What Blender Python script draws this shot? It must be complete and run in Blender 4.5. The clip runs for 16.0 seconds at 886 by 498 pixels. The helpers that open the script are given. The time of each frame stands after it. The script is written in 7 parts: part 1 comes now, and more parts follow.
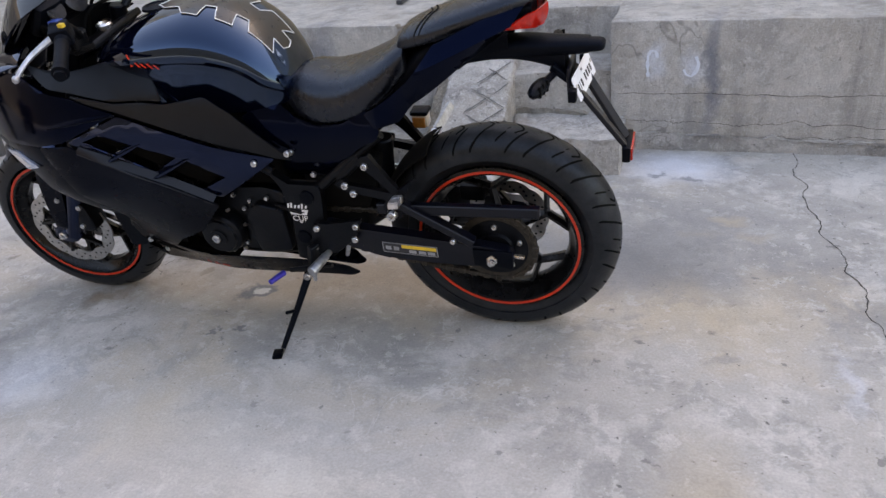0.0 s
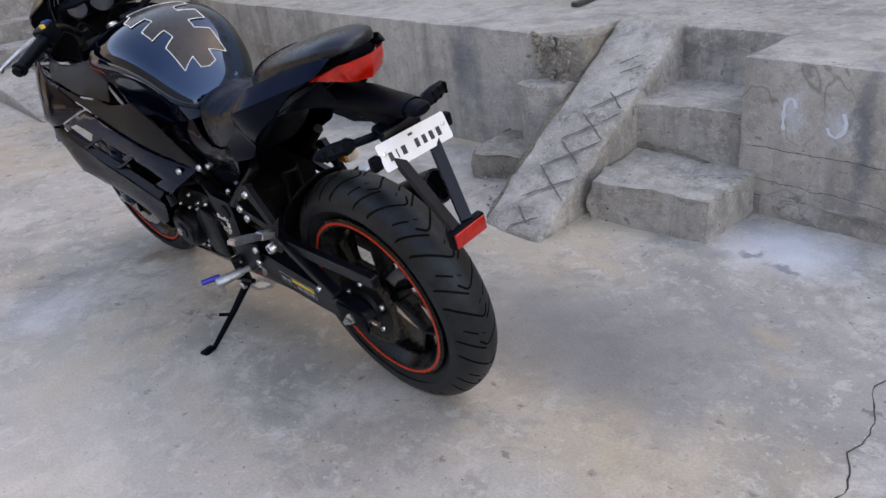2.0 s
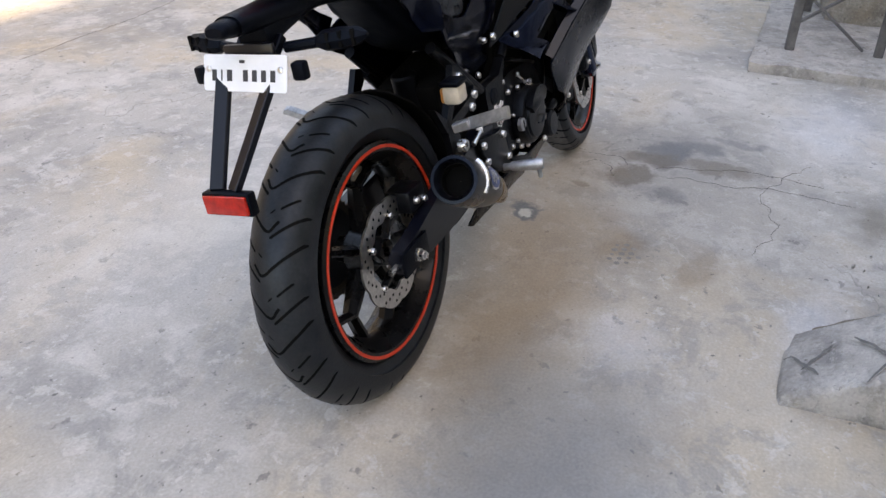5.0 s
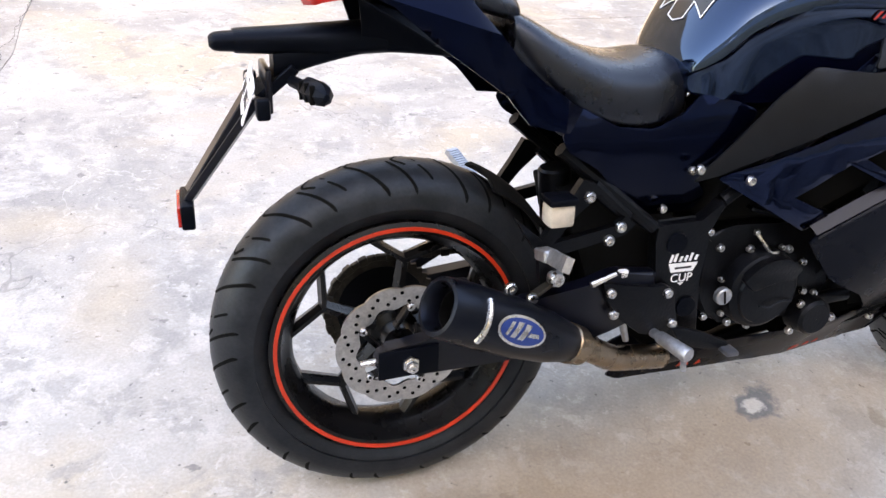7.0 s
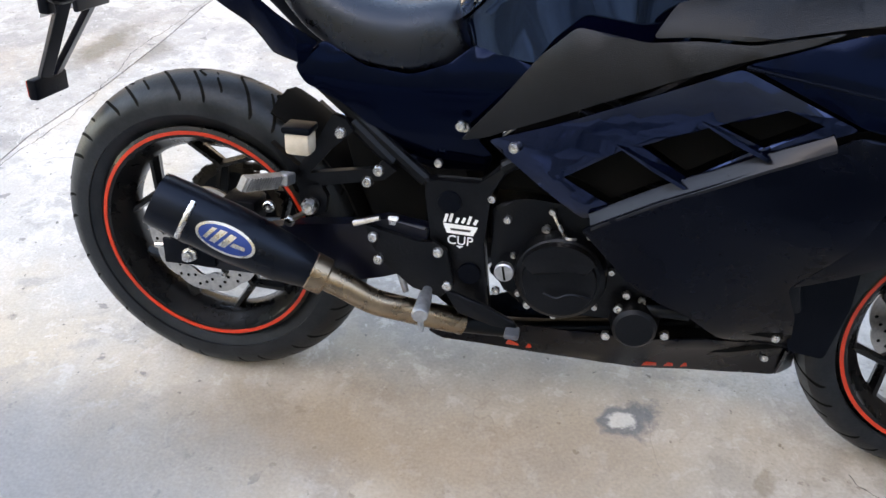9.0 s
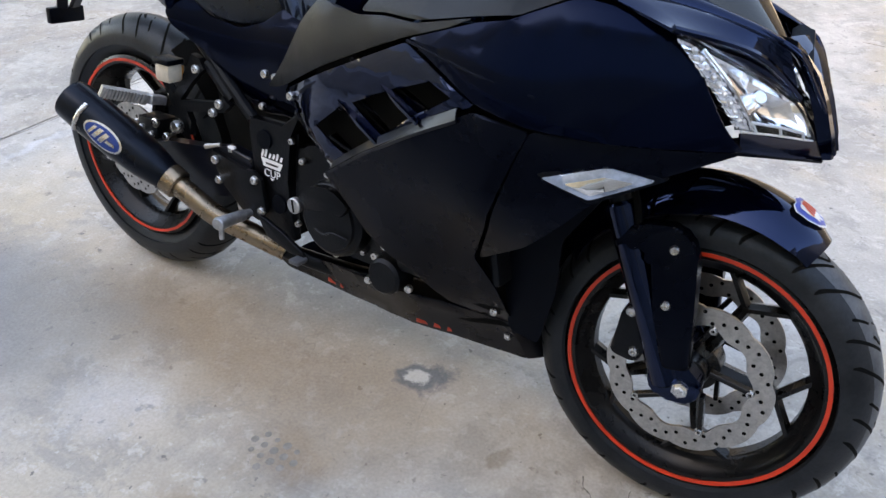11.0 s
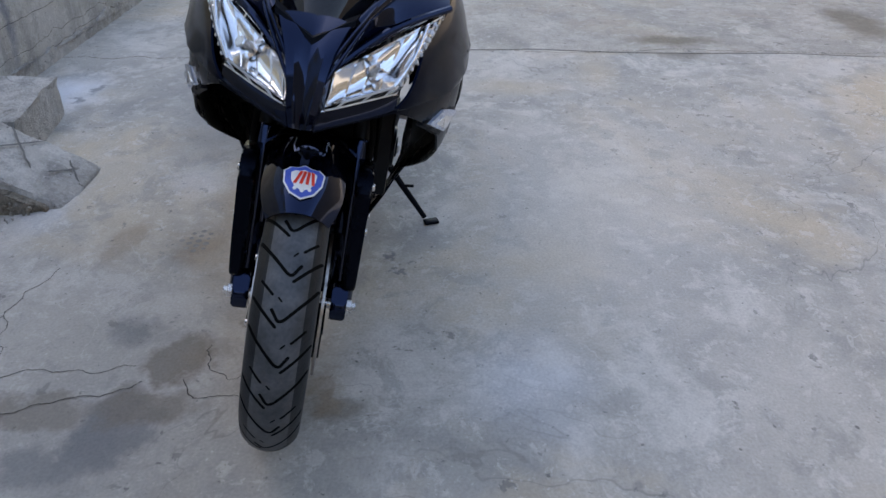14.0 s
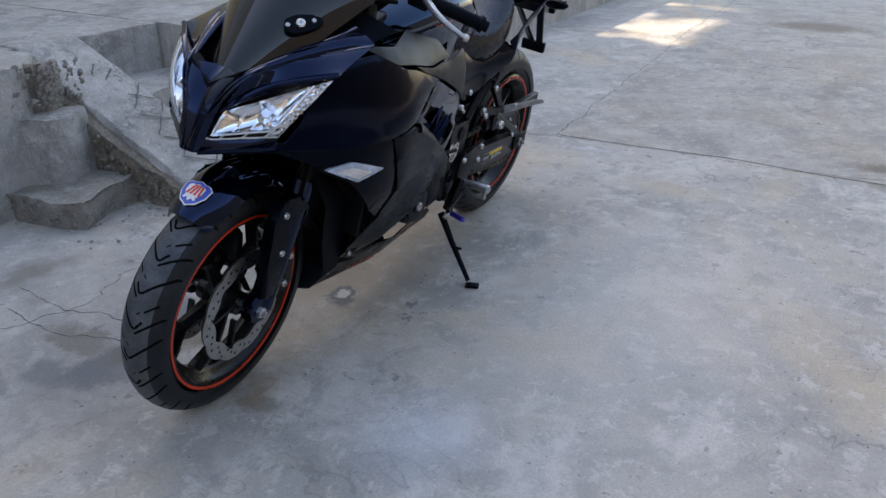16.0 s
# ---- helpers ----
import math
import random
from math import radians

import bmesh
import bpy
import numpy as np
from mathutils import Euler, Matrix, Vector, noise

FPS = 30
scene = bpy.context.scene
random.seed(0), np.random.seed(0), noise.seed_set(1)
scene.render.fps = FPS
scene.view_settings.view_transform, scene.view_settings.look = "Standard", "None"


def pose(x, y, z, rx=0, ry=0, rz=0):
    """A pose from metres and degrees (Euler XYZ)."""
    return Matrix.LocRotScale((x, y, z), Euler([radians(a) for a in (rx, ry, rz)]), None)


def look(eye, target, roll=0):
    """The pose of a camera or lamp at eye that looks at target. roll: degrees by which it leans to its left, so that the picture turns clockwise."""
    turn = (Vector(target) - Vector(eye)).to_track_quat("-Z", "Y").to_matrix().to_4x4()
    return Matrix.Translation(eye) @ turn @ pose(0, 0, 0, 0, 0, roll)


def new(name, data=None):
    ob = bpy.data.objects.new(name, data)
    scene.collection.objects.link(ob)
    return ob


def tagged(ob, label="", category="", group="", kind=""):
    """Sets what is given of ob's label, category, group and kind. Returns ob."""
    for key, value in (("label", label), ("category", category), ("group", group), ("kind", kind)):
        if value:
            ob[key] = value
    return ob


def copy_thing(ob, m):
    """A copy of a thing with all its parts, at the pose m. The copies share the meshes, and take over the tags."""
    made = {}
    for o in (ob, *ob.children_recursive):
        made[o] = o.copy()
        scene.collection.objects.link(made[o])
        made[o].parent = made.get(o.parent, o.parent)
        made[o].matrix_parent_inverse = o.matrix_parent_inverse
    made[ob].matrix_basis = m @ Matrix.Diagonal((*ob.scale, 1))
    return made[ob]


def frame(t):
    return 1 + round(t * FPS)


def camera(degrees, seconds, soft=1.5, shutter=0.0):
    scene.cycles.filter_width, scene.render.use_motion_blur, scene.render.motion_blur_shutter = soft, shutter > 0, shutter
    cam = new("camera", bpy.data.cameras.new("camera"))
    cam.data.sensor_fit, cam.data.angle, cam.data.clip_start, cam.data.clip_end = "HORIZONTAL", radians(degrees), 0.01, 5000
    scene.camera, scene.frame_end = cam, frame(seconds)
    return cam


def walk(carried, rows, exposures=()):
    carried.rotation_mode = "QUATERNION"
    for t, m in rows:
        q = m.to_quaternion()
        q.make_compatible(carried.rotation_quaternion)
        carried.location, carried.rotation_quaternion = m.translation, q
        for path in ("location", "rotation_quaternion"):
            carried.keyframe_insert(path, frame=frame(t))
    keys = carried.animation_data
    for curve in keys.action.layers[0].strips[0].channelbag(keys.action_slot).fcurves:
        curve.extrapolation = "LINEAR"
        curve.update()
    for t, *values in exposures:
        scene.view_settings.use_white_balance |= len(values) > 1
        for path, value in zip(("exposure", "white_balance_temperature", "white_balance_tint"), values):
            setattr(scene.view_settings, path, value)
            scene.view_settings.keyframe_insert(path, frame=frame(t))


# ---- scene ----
cam = camera(59.0, 16.0)
PATH = [
    (0, (-0.519, 1.817, 1.251), (0.112, 0.152, 0.34), -5.4),
    (0.5, (-0.794, 1.687, 1.25), (0.042, 0.097, 0.371), -5.6),
    (1, (-1.094, 1.523, 1.289), (-0.046, 0.054, 0.426), -6.5),
    (1.5, (-1.262, 1.209, 1.275), (-0.029, -0.108, 0.411), -6.8),
    (2, (-1.404, 0.936, 1.256), (-0.019, -0.195, 0.36), -6.6),
    (2.5, (-1.487, 0.622, 1.253), (0.034, -0.295, 0.333), -6.2),
    (3, (-1.535, 0.279, 1.242), (0.086, -0.375, 0.27), -6.0),
    (3.5, (-1.539, -0.039, 1.207), (0.149, -0.411, 0.2), -5.1),
    (4, (-1.489, -0.359, 1.135), (0.252, -0.333, 0.152), -4.2),
    (4.5, (-1.342, -0.599, 1.14), (0.341, -0.192, 0.138), -2.4),
    (5, (-1.167, -0.81, 1.158), (0.364, -0.046, 0.122), -0.0),
    (5.2, (-1.104, -0.828, 1.099), (0.406, 0.034, 0.112), -0.6),
    (7.3, (-0.102, -1.148, 1.233), (0.206, 0.478, 0.109), 4.9),
    (7.5, (0.016, -1.157, 1.231), (0.182, 0.487, 0.104), 3.8),
    (8, (0.311, -1.123, 1.266), (0.17, 0.489, 0.09), 0.0),
    (8.5, (0.52, -1.166, 1.242), (0.267, 0.432, 0.066), 0.3),
    (8.7, (0.615, -1.191, 1.245), (0.313, 0.368, 0.027), 0.1),
    (10.8, (1.535, -1.12, 1.231), (0.651, 0.246, 0.068), -0.7),
    (11, (1.645, -1.067, 1.234), (0.681, 0.252, 0.081), -0.8),
    (11.5, (1.894, -0.893, 1.223), (0.758, 0.277, 0.065), -1.2),
    (12, (2.108, -0.713, 1.217), (0.868, 0.327, 0.042), 0.4),
    (12.5, (2.349, -0.524, 1.223), (0.984, 0.366, 0.062), 1.1),
    (13, (2.512, -0.249, 1.212), (1.0, 0.39, 0.071), 0.6),
    (13.5, (2.61, 0.047, 1.165), (0.955, 0.353, 0.085), 0.35),
    (14, (2.634, 0.33, 1.166), (0.936, 0.283, 0.11), 0.4),
    (14.5, (2.634, 0.613, 1.139), (0.946, 0.246, 0.129), 0.2),
    (15, (2.626, 0.844, 1.146), (0.972, 0.268, 0.18), 0.6),
    (15.5, (2.586, 1.103, 1.169), (0.987, 0.316, 0.263), 0.2),
    (16, (2.534, 1.282, 1.17), (0.983, 0.354, 0.312), -0.3),
]
EXPOSURES = [(0.0, 2.62, 9600.0, 18.0), (2.5, 2.48, 9600.0, 18.0), (5.0, 2.7, 9470.0, 16.0), (7.3, 3.55, 9430.0, 18.0), (8.7, 3.55, 9280.0, 13.0), (10.8, 3.2, 8980.0, 13.0), (12.5, 2.25, 8480.0, 13.0), (14.0, 2.15, 8300.0, 13.0), (16.0, 2.15, 8200.0, 13.0)]
walk(cam, [(t, look(eye, target, roll)) for t, eye, target, roll in PATH], EXPOSURES)

# ---- light ----
world = bpy.data.worlds.new("world")
scene.world = world
world.use_nodes = True
wn = world.node_tree
sky = wn.nodes.new("ShaderNodeTexSky")
sky.sky_type, sky.sun_disc = "NISHITA", False
SUN_ELEVATION, SUN_AZIMUTH = radians(42), radians(205)
sky.sun_elevation, sky.sun_rotation = SUN_ELEVATION, SUN_AZIMUTH
wn.nodes["Background"].inputs["Strength"].default_value = 0.13
wn.links.new(sky.outputs[0], wn.nodes["Background"].inputs["Color"])
sun = new("sun", bpy.data.lights.new("sun", "SUN"))
sun.data.energy, sun.data.angle, sun.data.color = 2.2, radians(1.2), (1.0, 0.93, 0.82)
SUN_TO = Vector((math.sin(SUN_AZIMUTH) * math.cos(SUN_ELEVATION), math.cos(SUN_AZIMUTH) * math.cos(SUN_ELEVATION), math.sin(SUN_ELEVATION)))
sun.matrix_world = look(SUN_TO * 30, (0, 0, 0))


# ---- materials ----
def make(name, color, rough=0.5, metal=0.0, coat=0.0, spread=0.25, scale=6.0, grain=0.0, grain_scale=60.0, bump=0.0, bump_scale=80.0, rough_spread=0.15, spec=0.5, tint=None, sheen=None):
    """A surface with colour variation at two scales, uneven gloss and fine relief."""
    m = bpy.data.materials.new(name)
    m.use_nodes = True
    n, l = m.node_tree.nodes, m.node_tree.links
    b = n["Principled BSDF"]
    b.inputs["Metallic"].default_value = metal
    b.inputs["Coat Weight"].default_value = coat
    b.inputs["Coat Roughness"].default_value = 0.06
    b.inputs["Specular IOR Level"].default_value = spec
    if sheen:
        b.inputs["Specular Tint"].default_value = (*sheen, 1)
    at = n.new("ShaderNodeTexCoord").outputs["Object"]
    big = n.new("ShaderNodeTexNoise")
    big.inputs["Scale"].default_value, big.inputs["Detail"].default_value, big.inputs["Roughness"].default_value = scale, 6, 0.62
    l.new(at, big.inputs["Vector"])
    fine = n.new("ShaderNodeTexNoise")
    fine.inputs["Scale"].default_value, fine.inputs["Detail"].default_value = grain_scale, 4
    l.new(at, fine.inputs["Vector"])
    ramp = n.new("ShaderNodeValToRGB")
    ramp.color_ramp.elements[0].position, ramp.color_ramp.elements[1].position = 0.3, 0.7
    lo = [c * (1 - spread) for c in color]
    hi = [min(c * (1 + spread), 0.95) for c in (tint or color)]
    ramp.color_ramp.elements[0].color, ramp.color_ramp.elements[1].color = (*lo, 1), (*hi, 1)
    l.new(big.outputs["Fac"], ramp.inputs["Fac"])
    mix = n.new("ShaderNodeMix")
    mix.data_type, mix.blend_type = "RGBA", "OVERLAY"
    mix.inputs["Factor"].default_value = grain
    l.new(ramp.outputs["Color"], mix.inputs[6])
    l.new(fine.outputs["Color"], mix.inputs[7])
    gray = n.new("ShaderNodeRGBToBW")
    l.new(fine.outputs["Color"], gray.inputs["Color"])
    l.new(gray.outputs[0], mix.inputs[7])
    l.new(mix.outputs[2], b.inputs["Base Color"])
    rr = n.new("ShaderNodeMapRange")
    rr.inputs["From Min"].default_value, rr.inputs["From Max"].default_value = 0.3, 0.7
    rr.inputs["To Min"].default_value, rr.inputs["To Max"].default_value = max(rough - rough_spread * rough, 0.02), min(rough + rough_spread * rough, 1)
    l.new(big.outputs["Fac"], rr.inputs["Value"])
    l.new(rr.outputs[0], b.inputs["Roughness"])
    if bump:
        rel = n.new("ShaderNodeTexNoise")
        rel.inputs["Scale"].default_value, rel.inputs["Detail"].default_value = bump_scale, 5
        l.new(at, rel.inputs["Vector"])
        bp = n.new("ShaderNodeBump")
        bp.inputs["Strength"].default_value, bp.inputs["Distance"].default_value = bump, 0.004
        l.new(rel.outputs["Fac"], bp.inputs["Height"])
        l.new(bp.outputs[0], b.inputs["Normal"])
    return m


def concrete(name, base, dark, light, stain=(0.33, 0.25, 0.18), stains=(), streaks=0.0, coarse=1.0, tan=0.5, pits=0.5, relief=1.0, hair=0.5):
    """Worn cement: broad clouds, lighter laitance, tan dust, dark pits, streaks down walls, and stains and painted
    shade (x, y, radius, depth, colour).
    """
    m = bpy.data.materials.new(name)
    m.use_nodes = True
    n, l = m.node_tree.nodes, m.node_tree.links
    b = n["Principled BSDF"]
    b.inputs["Specular IOR Level"].default_value = 0.3
    geo = n.new("ShaderNodeNewGeometry").outputs["Position"]

    def noise_of(scale, detail=6, rough=0.6, vec=None, distort=0.0):
        t = n.new("ShaderNodeTexNoise")
        t.inputs["Scale"].default_value, t.inputs["Detail"].default_value = scale, detail
        t.inputs["Roughness"].default_value, t.inputs["Distortion"].default_value = rough, distort
        l.new(vec or geo, t.inputs["Vector"])
        return t.outputs["Fac"]

    def ramp_of(fac, a, z, lo=0.0, hi=1.0):
        r = n.new("ShaderNodeMapRange")
        r.inputs["From Min"].default_value, r.inputs["From Max"].default_value = a, z
        r.inputs["To Min"].default_value, r.inputs["To Max"].default_value = lo, hi
        l.new(fac, r.inputs["Value"])
        return r.outputs[0]

    def blend(a, color, fac, mode="MIX"):
        x = n.new("ShaderNodeMix")
        x.data_type, x.blend_type = "RGBA", mode
        if hasattr(a, "links"):
            l.new(a, x.inputs[6])
        else:
            x.inputs[6].default_value = (*a, 1)
        if hasattr(color, "links"):
            l.new(color, x.inputs[7])
        else:
            x.inputs[7].default_value = (*color, 1)
        if hasattr(fac, "links"):
            l.new(fac, x.inputs["Factor"])
        else:
            x.inputs["Factor"].default_value = fac
        return x.outputs[2]

    def times(a, v):
        x = n.new("ShaderNodeMath")
        x.operation = "MULTIPLY"
        l.new(a, x.inputs[0])
        if hasattr(v, "links"):
            l.new(v, x.inputs[1])
        else:
            x.inputs[1].default_value = v
        return x.outputs[0]

    def shifted(v):
        x = n.new("ShaderNodeVectorMath")
        l.new(geo, x.inputs[0])
        x.inputs[1].default_value = v
        return x.outputs[0]

    clouds = noise_of(1.1 * coarse, 7, 0.62, None, 0.6)
    c = blend(dark, base, ramp_of(clouds, 0.36, 0.54))
    c = blend(c, light, times(ramp_of(noise_of(2.6 * coarse, 9, 0.70, shifted((4, 2, 1)), 0.35), 0.5, 0.62), 0.7))
    c = blend(c, stain, times(ramp_of(noise_of(0.8 * coarse, 6, 0.6, shifted((9, 5, 3)), 0.5), 0.5, 0.64), tan))
    c = blend(c, dark, times(ramp_of(noise_of(5.5 * coarse, 9, 0.74, shifted((1, 7, 2)), 0.4), 0.53, 0.60), 0.55))
    c = blend(c, light, times(ramp_of(noise_of(12 * coarse, 8, 0.72, shifted((6, 2, 9)), 0.3), 0.55, 0.61), 0.55))
    c = blend(c, [v * 0.62 for v in dark], times(ramp_of(noise_of(17, 4, 0.6, shifted((2, 8, 4)), 0.3), 0.655, 0.69), pits * 0.8))
    c = blend(c, [v * 0.5 for v in dark], times(ramp_of(noise_of(46, 3, 0.5, shifted((3, 3, 8))), 0.685, 0.73), pits))
    c = blend(c, [min(v * 1.25, 0.8) for v in light], times(ramp_of(noise_of(60, 3, 0.5, shifted((7, 1, 5))), 0.66, 0.74), 0.4))
    def hairline(scale, width, v, seed):
        """A thin wandering line where a noise passes its middle value, broken up by another noise."""
        x = n.new("ShaderNodeMath")
        x.operation = "SUBTRACT"
        l.new(noise_of(scale, 5, 0.55, shifted(seed), 0.4), x.inputs[0])
        x.inputs[1].default_value = 0.5
        y = n.new("ShaderNodeMath")
        y.operation = "ABSOLUTE"
        l.new(x.outputs[0], y.inputs[0])
        return times(times(ramp_of(y.outputs[0], width, width * 0.25), ramp_of(noise_of(scale * 0.9, 3, 0.5, shifted((seed[1], seed[2], seed[0]))), 0.5, 0.62)), v)

    c = blend(c, [v * 0.45 for v in dark], hairline(1.3, 0.0035, hair, (3, 11, 6)))
    c = blend(c, [min(v * 1.2, 0.8) for v in light], hairline(2.7, 0.006, hair * 0.8, (14, 2, 9)))
    if streaks:
        mp = n.new("ShaderNodeMapping")
        mp.inputs["Scale"].default_value = (9, 9, 0.7)
        l.new(geo, mp.inputs["Vector"])
        c = blend(c, [v * 0.5 for v in dark], times(ramp_of(noise_of(1.0, 6, 0.65, mp.outputs[0]), 0.5, 0.75), streaks))
    warp = n.new("ShaderNodeTexNoise")
    warp.inputs["Scale"].default_value, warp.inputs["Detail"].default_value, warp.inputs["Roughness"].default_value = 7, 6, 0.65
    l.new(geo, warp.inputs["Vector"])
    bent = n.new("ShaderNodeVectorMath")
    bent.operation = "MULTIPLY_ADD"
    l.new(warp.outputs["Color"], bent.inputs[0])
    bent.inputs[1].default_value, bent.inputs[2].default_value = (0.22, 0.22, 0.22), (-0.11, -0.11, -0.11)
    moved = n.new("ShaderNodeVectorMath")
    l.new(bent.outputs[0], moved.inputs[0])
    l.new(geo, moved.inputs[1])
    for spot in stains:
        x, y, z, rx, ry, rz, edge, depth, color = spot
        off = n.new("ShaderNodeVectorMath")
        off.operation = "SUBTRACT"
        l.new(moved.outputs[0], off.inputs[0])
        off.inputs[1].default_value = (x, y, z)
        sc = n.new("ShaderNodeVectorMath")
        sc.operation = "DIVIDE"
        l.new(off.outputs[0], sc.inputs[0])
        sc.inputs[1].default_value = (rx, ry, rz)
        ln = n.new("ShaderNodeVectorMath")
        ln.operation = "LENGTH"
        l.new(sc.outputs[0], ln.inputs[0])
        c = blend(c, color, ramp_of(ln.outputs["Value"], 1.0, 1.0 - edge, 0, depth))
    gain = noise_of(140, 3, 0.5)
    c = blend(c, noise_of(9, 8, 0.72), 0.16, "OVERLAY")
    c = blend(c, gain, 0.22, "OVERLAY")
    l.new(c, b.inputs["Base Color"])
    l.new(ramp_of(clouds, 0.3, 0.7, 0.62, 0.86), b.inputs["Roughness"])
    bp = n.new("ShaderNodeBump")
    bp.inputs["Strength"].default_value, bp.inputs["Distance"].default_value = min(0.55 * relief, 1.0), 0.006 * relief
    both = n.new("ShaderNodeMath")
    l.new(noise_of(22, 9, 0.7), both.inputs[0])
    l.new(times(noise_of(120, 4, 0.6), 0.4), both.inputs[1])
    l.new(both.outputs[0], bp.inputs["Height"])
    l.new(bp.outputs[0], b.inputs["Normal"])
    return m


RUST, DAMP, SOOT, CHALK, SAND = (0.24, 0.165, 0.10), (0.145, 0.12, 0.085), (0.10, 0.11, 0.125), (0.62, 0.64, 0.69), (0.47, 0.38, 0.27)
BROWN = (0.13, 0.098, 0.065)
# stains, plus broad grey entries that paint shade beside the steps and bike
GROUND_STAINS_AND_SHADE = (
    (0.25, -0.25, 0, 0.45, 0.22, 1, 0.8, 0.55, RUST), (0.75, -0.15, 0, 0.6, 0.28, 1, 0.8, 0.5, RUST), (0.75, -0.62, 0, 0.16, 0.07, 1, 0.5, 0.5, RUST),
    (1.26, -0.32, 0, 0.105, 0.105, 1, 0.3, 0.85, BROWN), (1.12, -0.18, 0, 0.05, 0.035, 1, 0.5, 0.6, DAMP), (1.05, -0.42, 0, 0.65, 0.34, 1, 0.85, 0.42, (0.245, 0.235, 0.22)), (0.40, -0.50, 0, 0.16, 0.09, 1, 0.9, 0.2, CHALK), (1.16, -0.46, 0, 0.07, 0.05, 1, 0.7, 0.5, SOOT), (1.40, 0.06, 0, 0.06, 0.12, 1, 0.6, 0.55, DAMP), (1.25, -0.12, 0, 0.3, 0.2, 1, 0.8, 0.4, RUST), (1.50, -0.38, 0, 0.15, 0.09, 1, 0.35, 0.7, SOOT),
    (0.868, -0.088, 0, 0.07, 0.062, 1, 0.35, 0.8, SOOT), (0.868, -0.09, 0, 0.035, 0.03, 1, 0.4, 0.9, (0.5, 0.47, 0.42)),
    (-0.38, -1.33, 0, 0.3, 0.22, 1, 0.8, 0.75, CHALK), (-0.33, -1.24, 0, 0.045, 0.03, 1, 0.5, 0.6, SOOT), (-0.45, -1.2, 0, 0.05, 0.03, 1, 0.5, 0.55, SOOT),
    (-0.5, -0.72, 0, 0.1, 0.05, 1, 0.8, 0.5, SAND), (-0.68, -0.72, 0, 0.07, 0.05, 1, 0.8, 0.5, SAND), (-0.6, -0.2, 0, 0.28, 0.22, 1, 0.9, 0.5, SAND),
    (0.75, 0.62, 0, 0.28, 0.2, 1, 0.9, 0.45, SAND), (1.3, 0.5, 0, 0.25, 0.18, 1, 0.9, 0.4, CHALK), (0.35, 0.75, 0, 0.35, 0.2, 1, 0.9, 0.3, SAND),
    (-1.75, 1.15, 0, 0.35, 0.14, 1, 0.6, 0.65, DAMP), (-1.5, 2.4, 0, 0.4, 0.16, 1, 0.6, 0.6, DAMP), (0.6, -0.95, 0, 0.3, 0.12, 1, 0.9, 0.35, CHALK),
    (1.0, -0.8, 0, 0.75, 0.5, 1, 0.9, 0.28, (0.2, 0.18, 0.155)), (0.82, -0.46, 0, 0.10, 0.07, 1, 0.6, 0.35, SOOT), (0.55, -0.28, 0, 0.55, 0.22, 1, 0.9, 0.5, RUST), (0.15, -0.26, 0, 0.28, 0.12, 1, 0.9, 0.5, RUST), (0.81, 0.14, 0, 0.022, 0.018, 1, 0.4, 0.6, SOOT), (0.88, 0.18, 0, 0.02, 0.016, 1, 0.4, 0.6, SOOT), (0.82, 0.52, 0, 0.10, 0.30, 1, 0.9, 0.55, SAND), (-0.55, 0.55, 0, 0.12, 0.28, 1, 0.9, 0.5, SAND), (-1.08, 1.34, 0, 0.16, 0.2, 1, 0.6, 0.6, DAMP), (0.32, -0.55, 0, 0.14, 0.12, 1, 0.9, 0.28, CHALK), (0.78, -0.42, 0, 0.12, 0.10, 1, 0.7, 0.5, RUST), (1.95, -0.2, 0, 0.4, 0.12, 1, 0.9, 0.4, SAND), (2.5, 0.9, 0, 0.5, 0.14, 1, 0.9, 0.45, SAND),
    # wide grey spots are painted shade; the largest pale one paints brighter open ground
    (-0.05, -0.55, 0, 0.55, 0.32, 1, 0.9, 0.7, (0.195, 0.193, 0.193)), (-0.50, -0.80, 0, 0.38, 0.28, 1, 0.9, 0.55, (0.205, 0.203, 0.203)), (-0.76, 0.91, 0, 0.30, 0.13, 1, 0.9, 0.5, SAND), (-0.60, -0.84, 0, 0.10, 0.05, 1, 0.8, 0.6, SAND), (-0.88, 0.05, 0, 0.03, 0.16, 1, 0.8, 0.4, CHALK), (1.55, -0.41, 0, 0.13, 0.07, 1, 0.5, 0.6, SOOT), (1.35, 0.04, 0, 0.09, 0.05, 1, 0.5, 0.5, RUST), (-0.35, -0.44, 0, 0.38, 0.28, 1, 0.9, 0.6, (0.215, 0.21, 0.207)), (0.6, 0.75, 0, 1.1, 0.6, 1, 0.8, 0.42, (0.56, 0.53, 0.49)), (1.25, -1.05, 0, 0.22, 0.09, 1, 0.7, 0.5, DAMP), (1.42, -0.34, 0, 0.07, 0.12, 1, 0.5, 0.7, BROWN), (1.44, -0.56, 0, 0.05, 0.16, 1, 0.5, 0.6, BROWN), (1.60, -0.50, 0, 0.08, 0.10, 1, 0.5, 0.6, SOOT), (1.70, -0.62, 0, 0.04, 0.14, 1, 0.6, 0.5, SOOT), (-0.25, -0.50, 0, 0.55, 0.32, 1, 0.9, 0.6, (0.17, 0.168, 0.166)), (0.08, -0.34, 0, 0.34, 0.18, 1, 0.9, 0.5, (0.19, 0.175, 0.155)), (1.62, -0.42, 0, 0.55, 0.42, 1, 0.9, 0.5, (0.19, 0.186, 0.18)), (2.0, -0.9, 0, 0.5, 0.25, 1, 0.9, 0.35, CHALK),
)
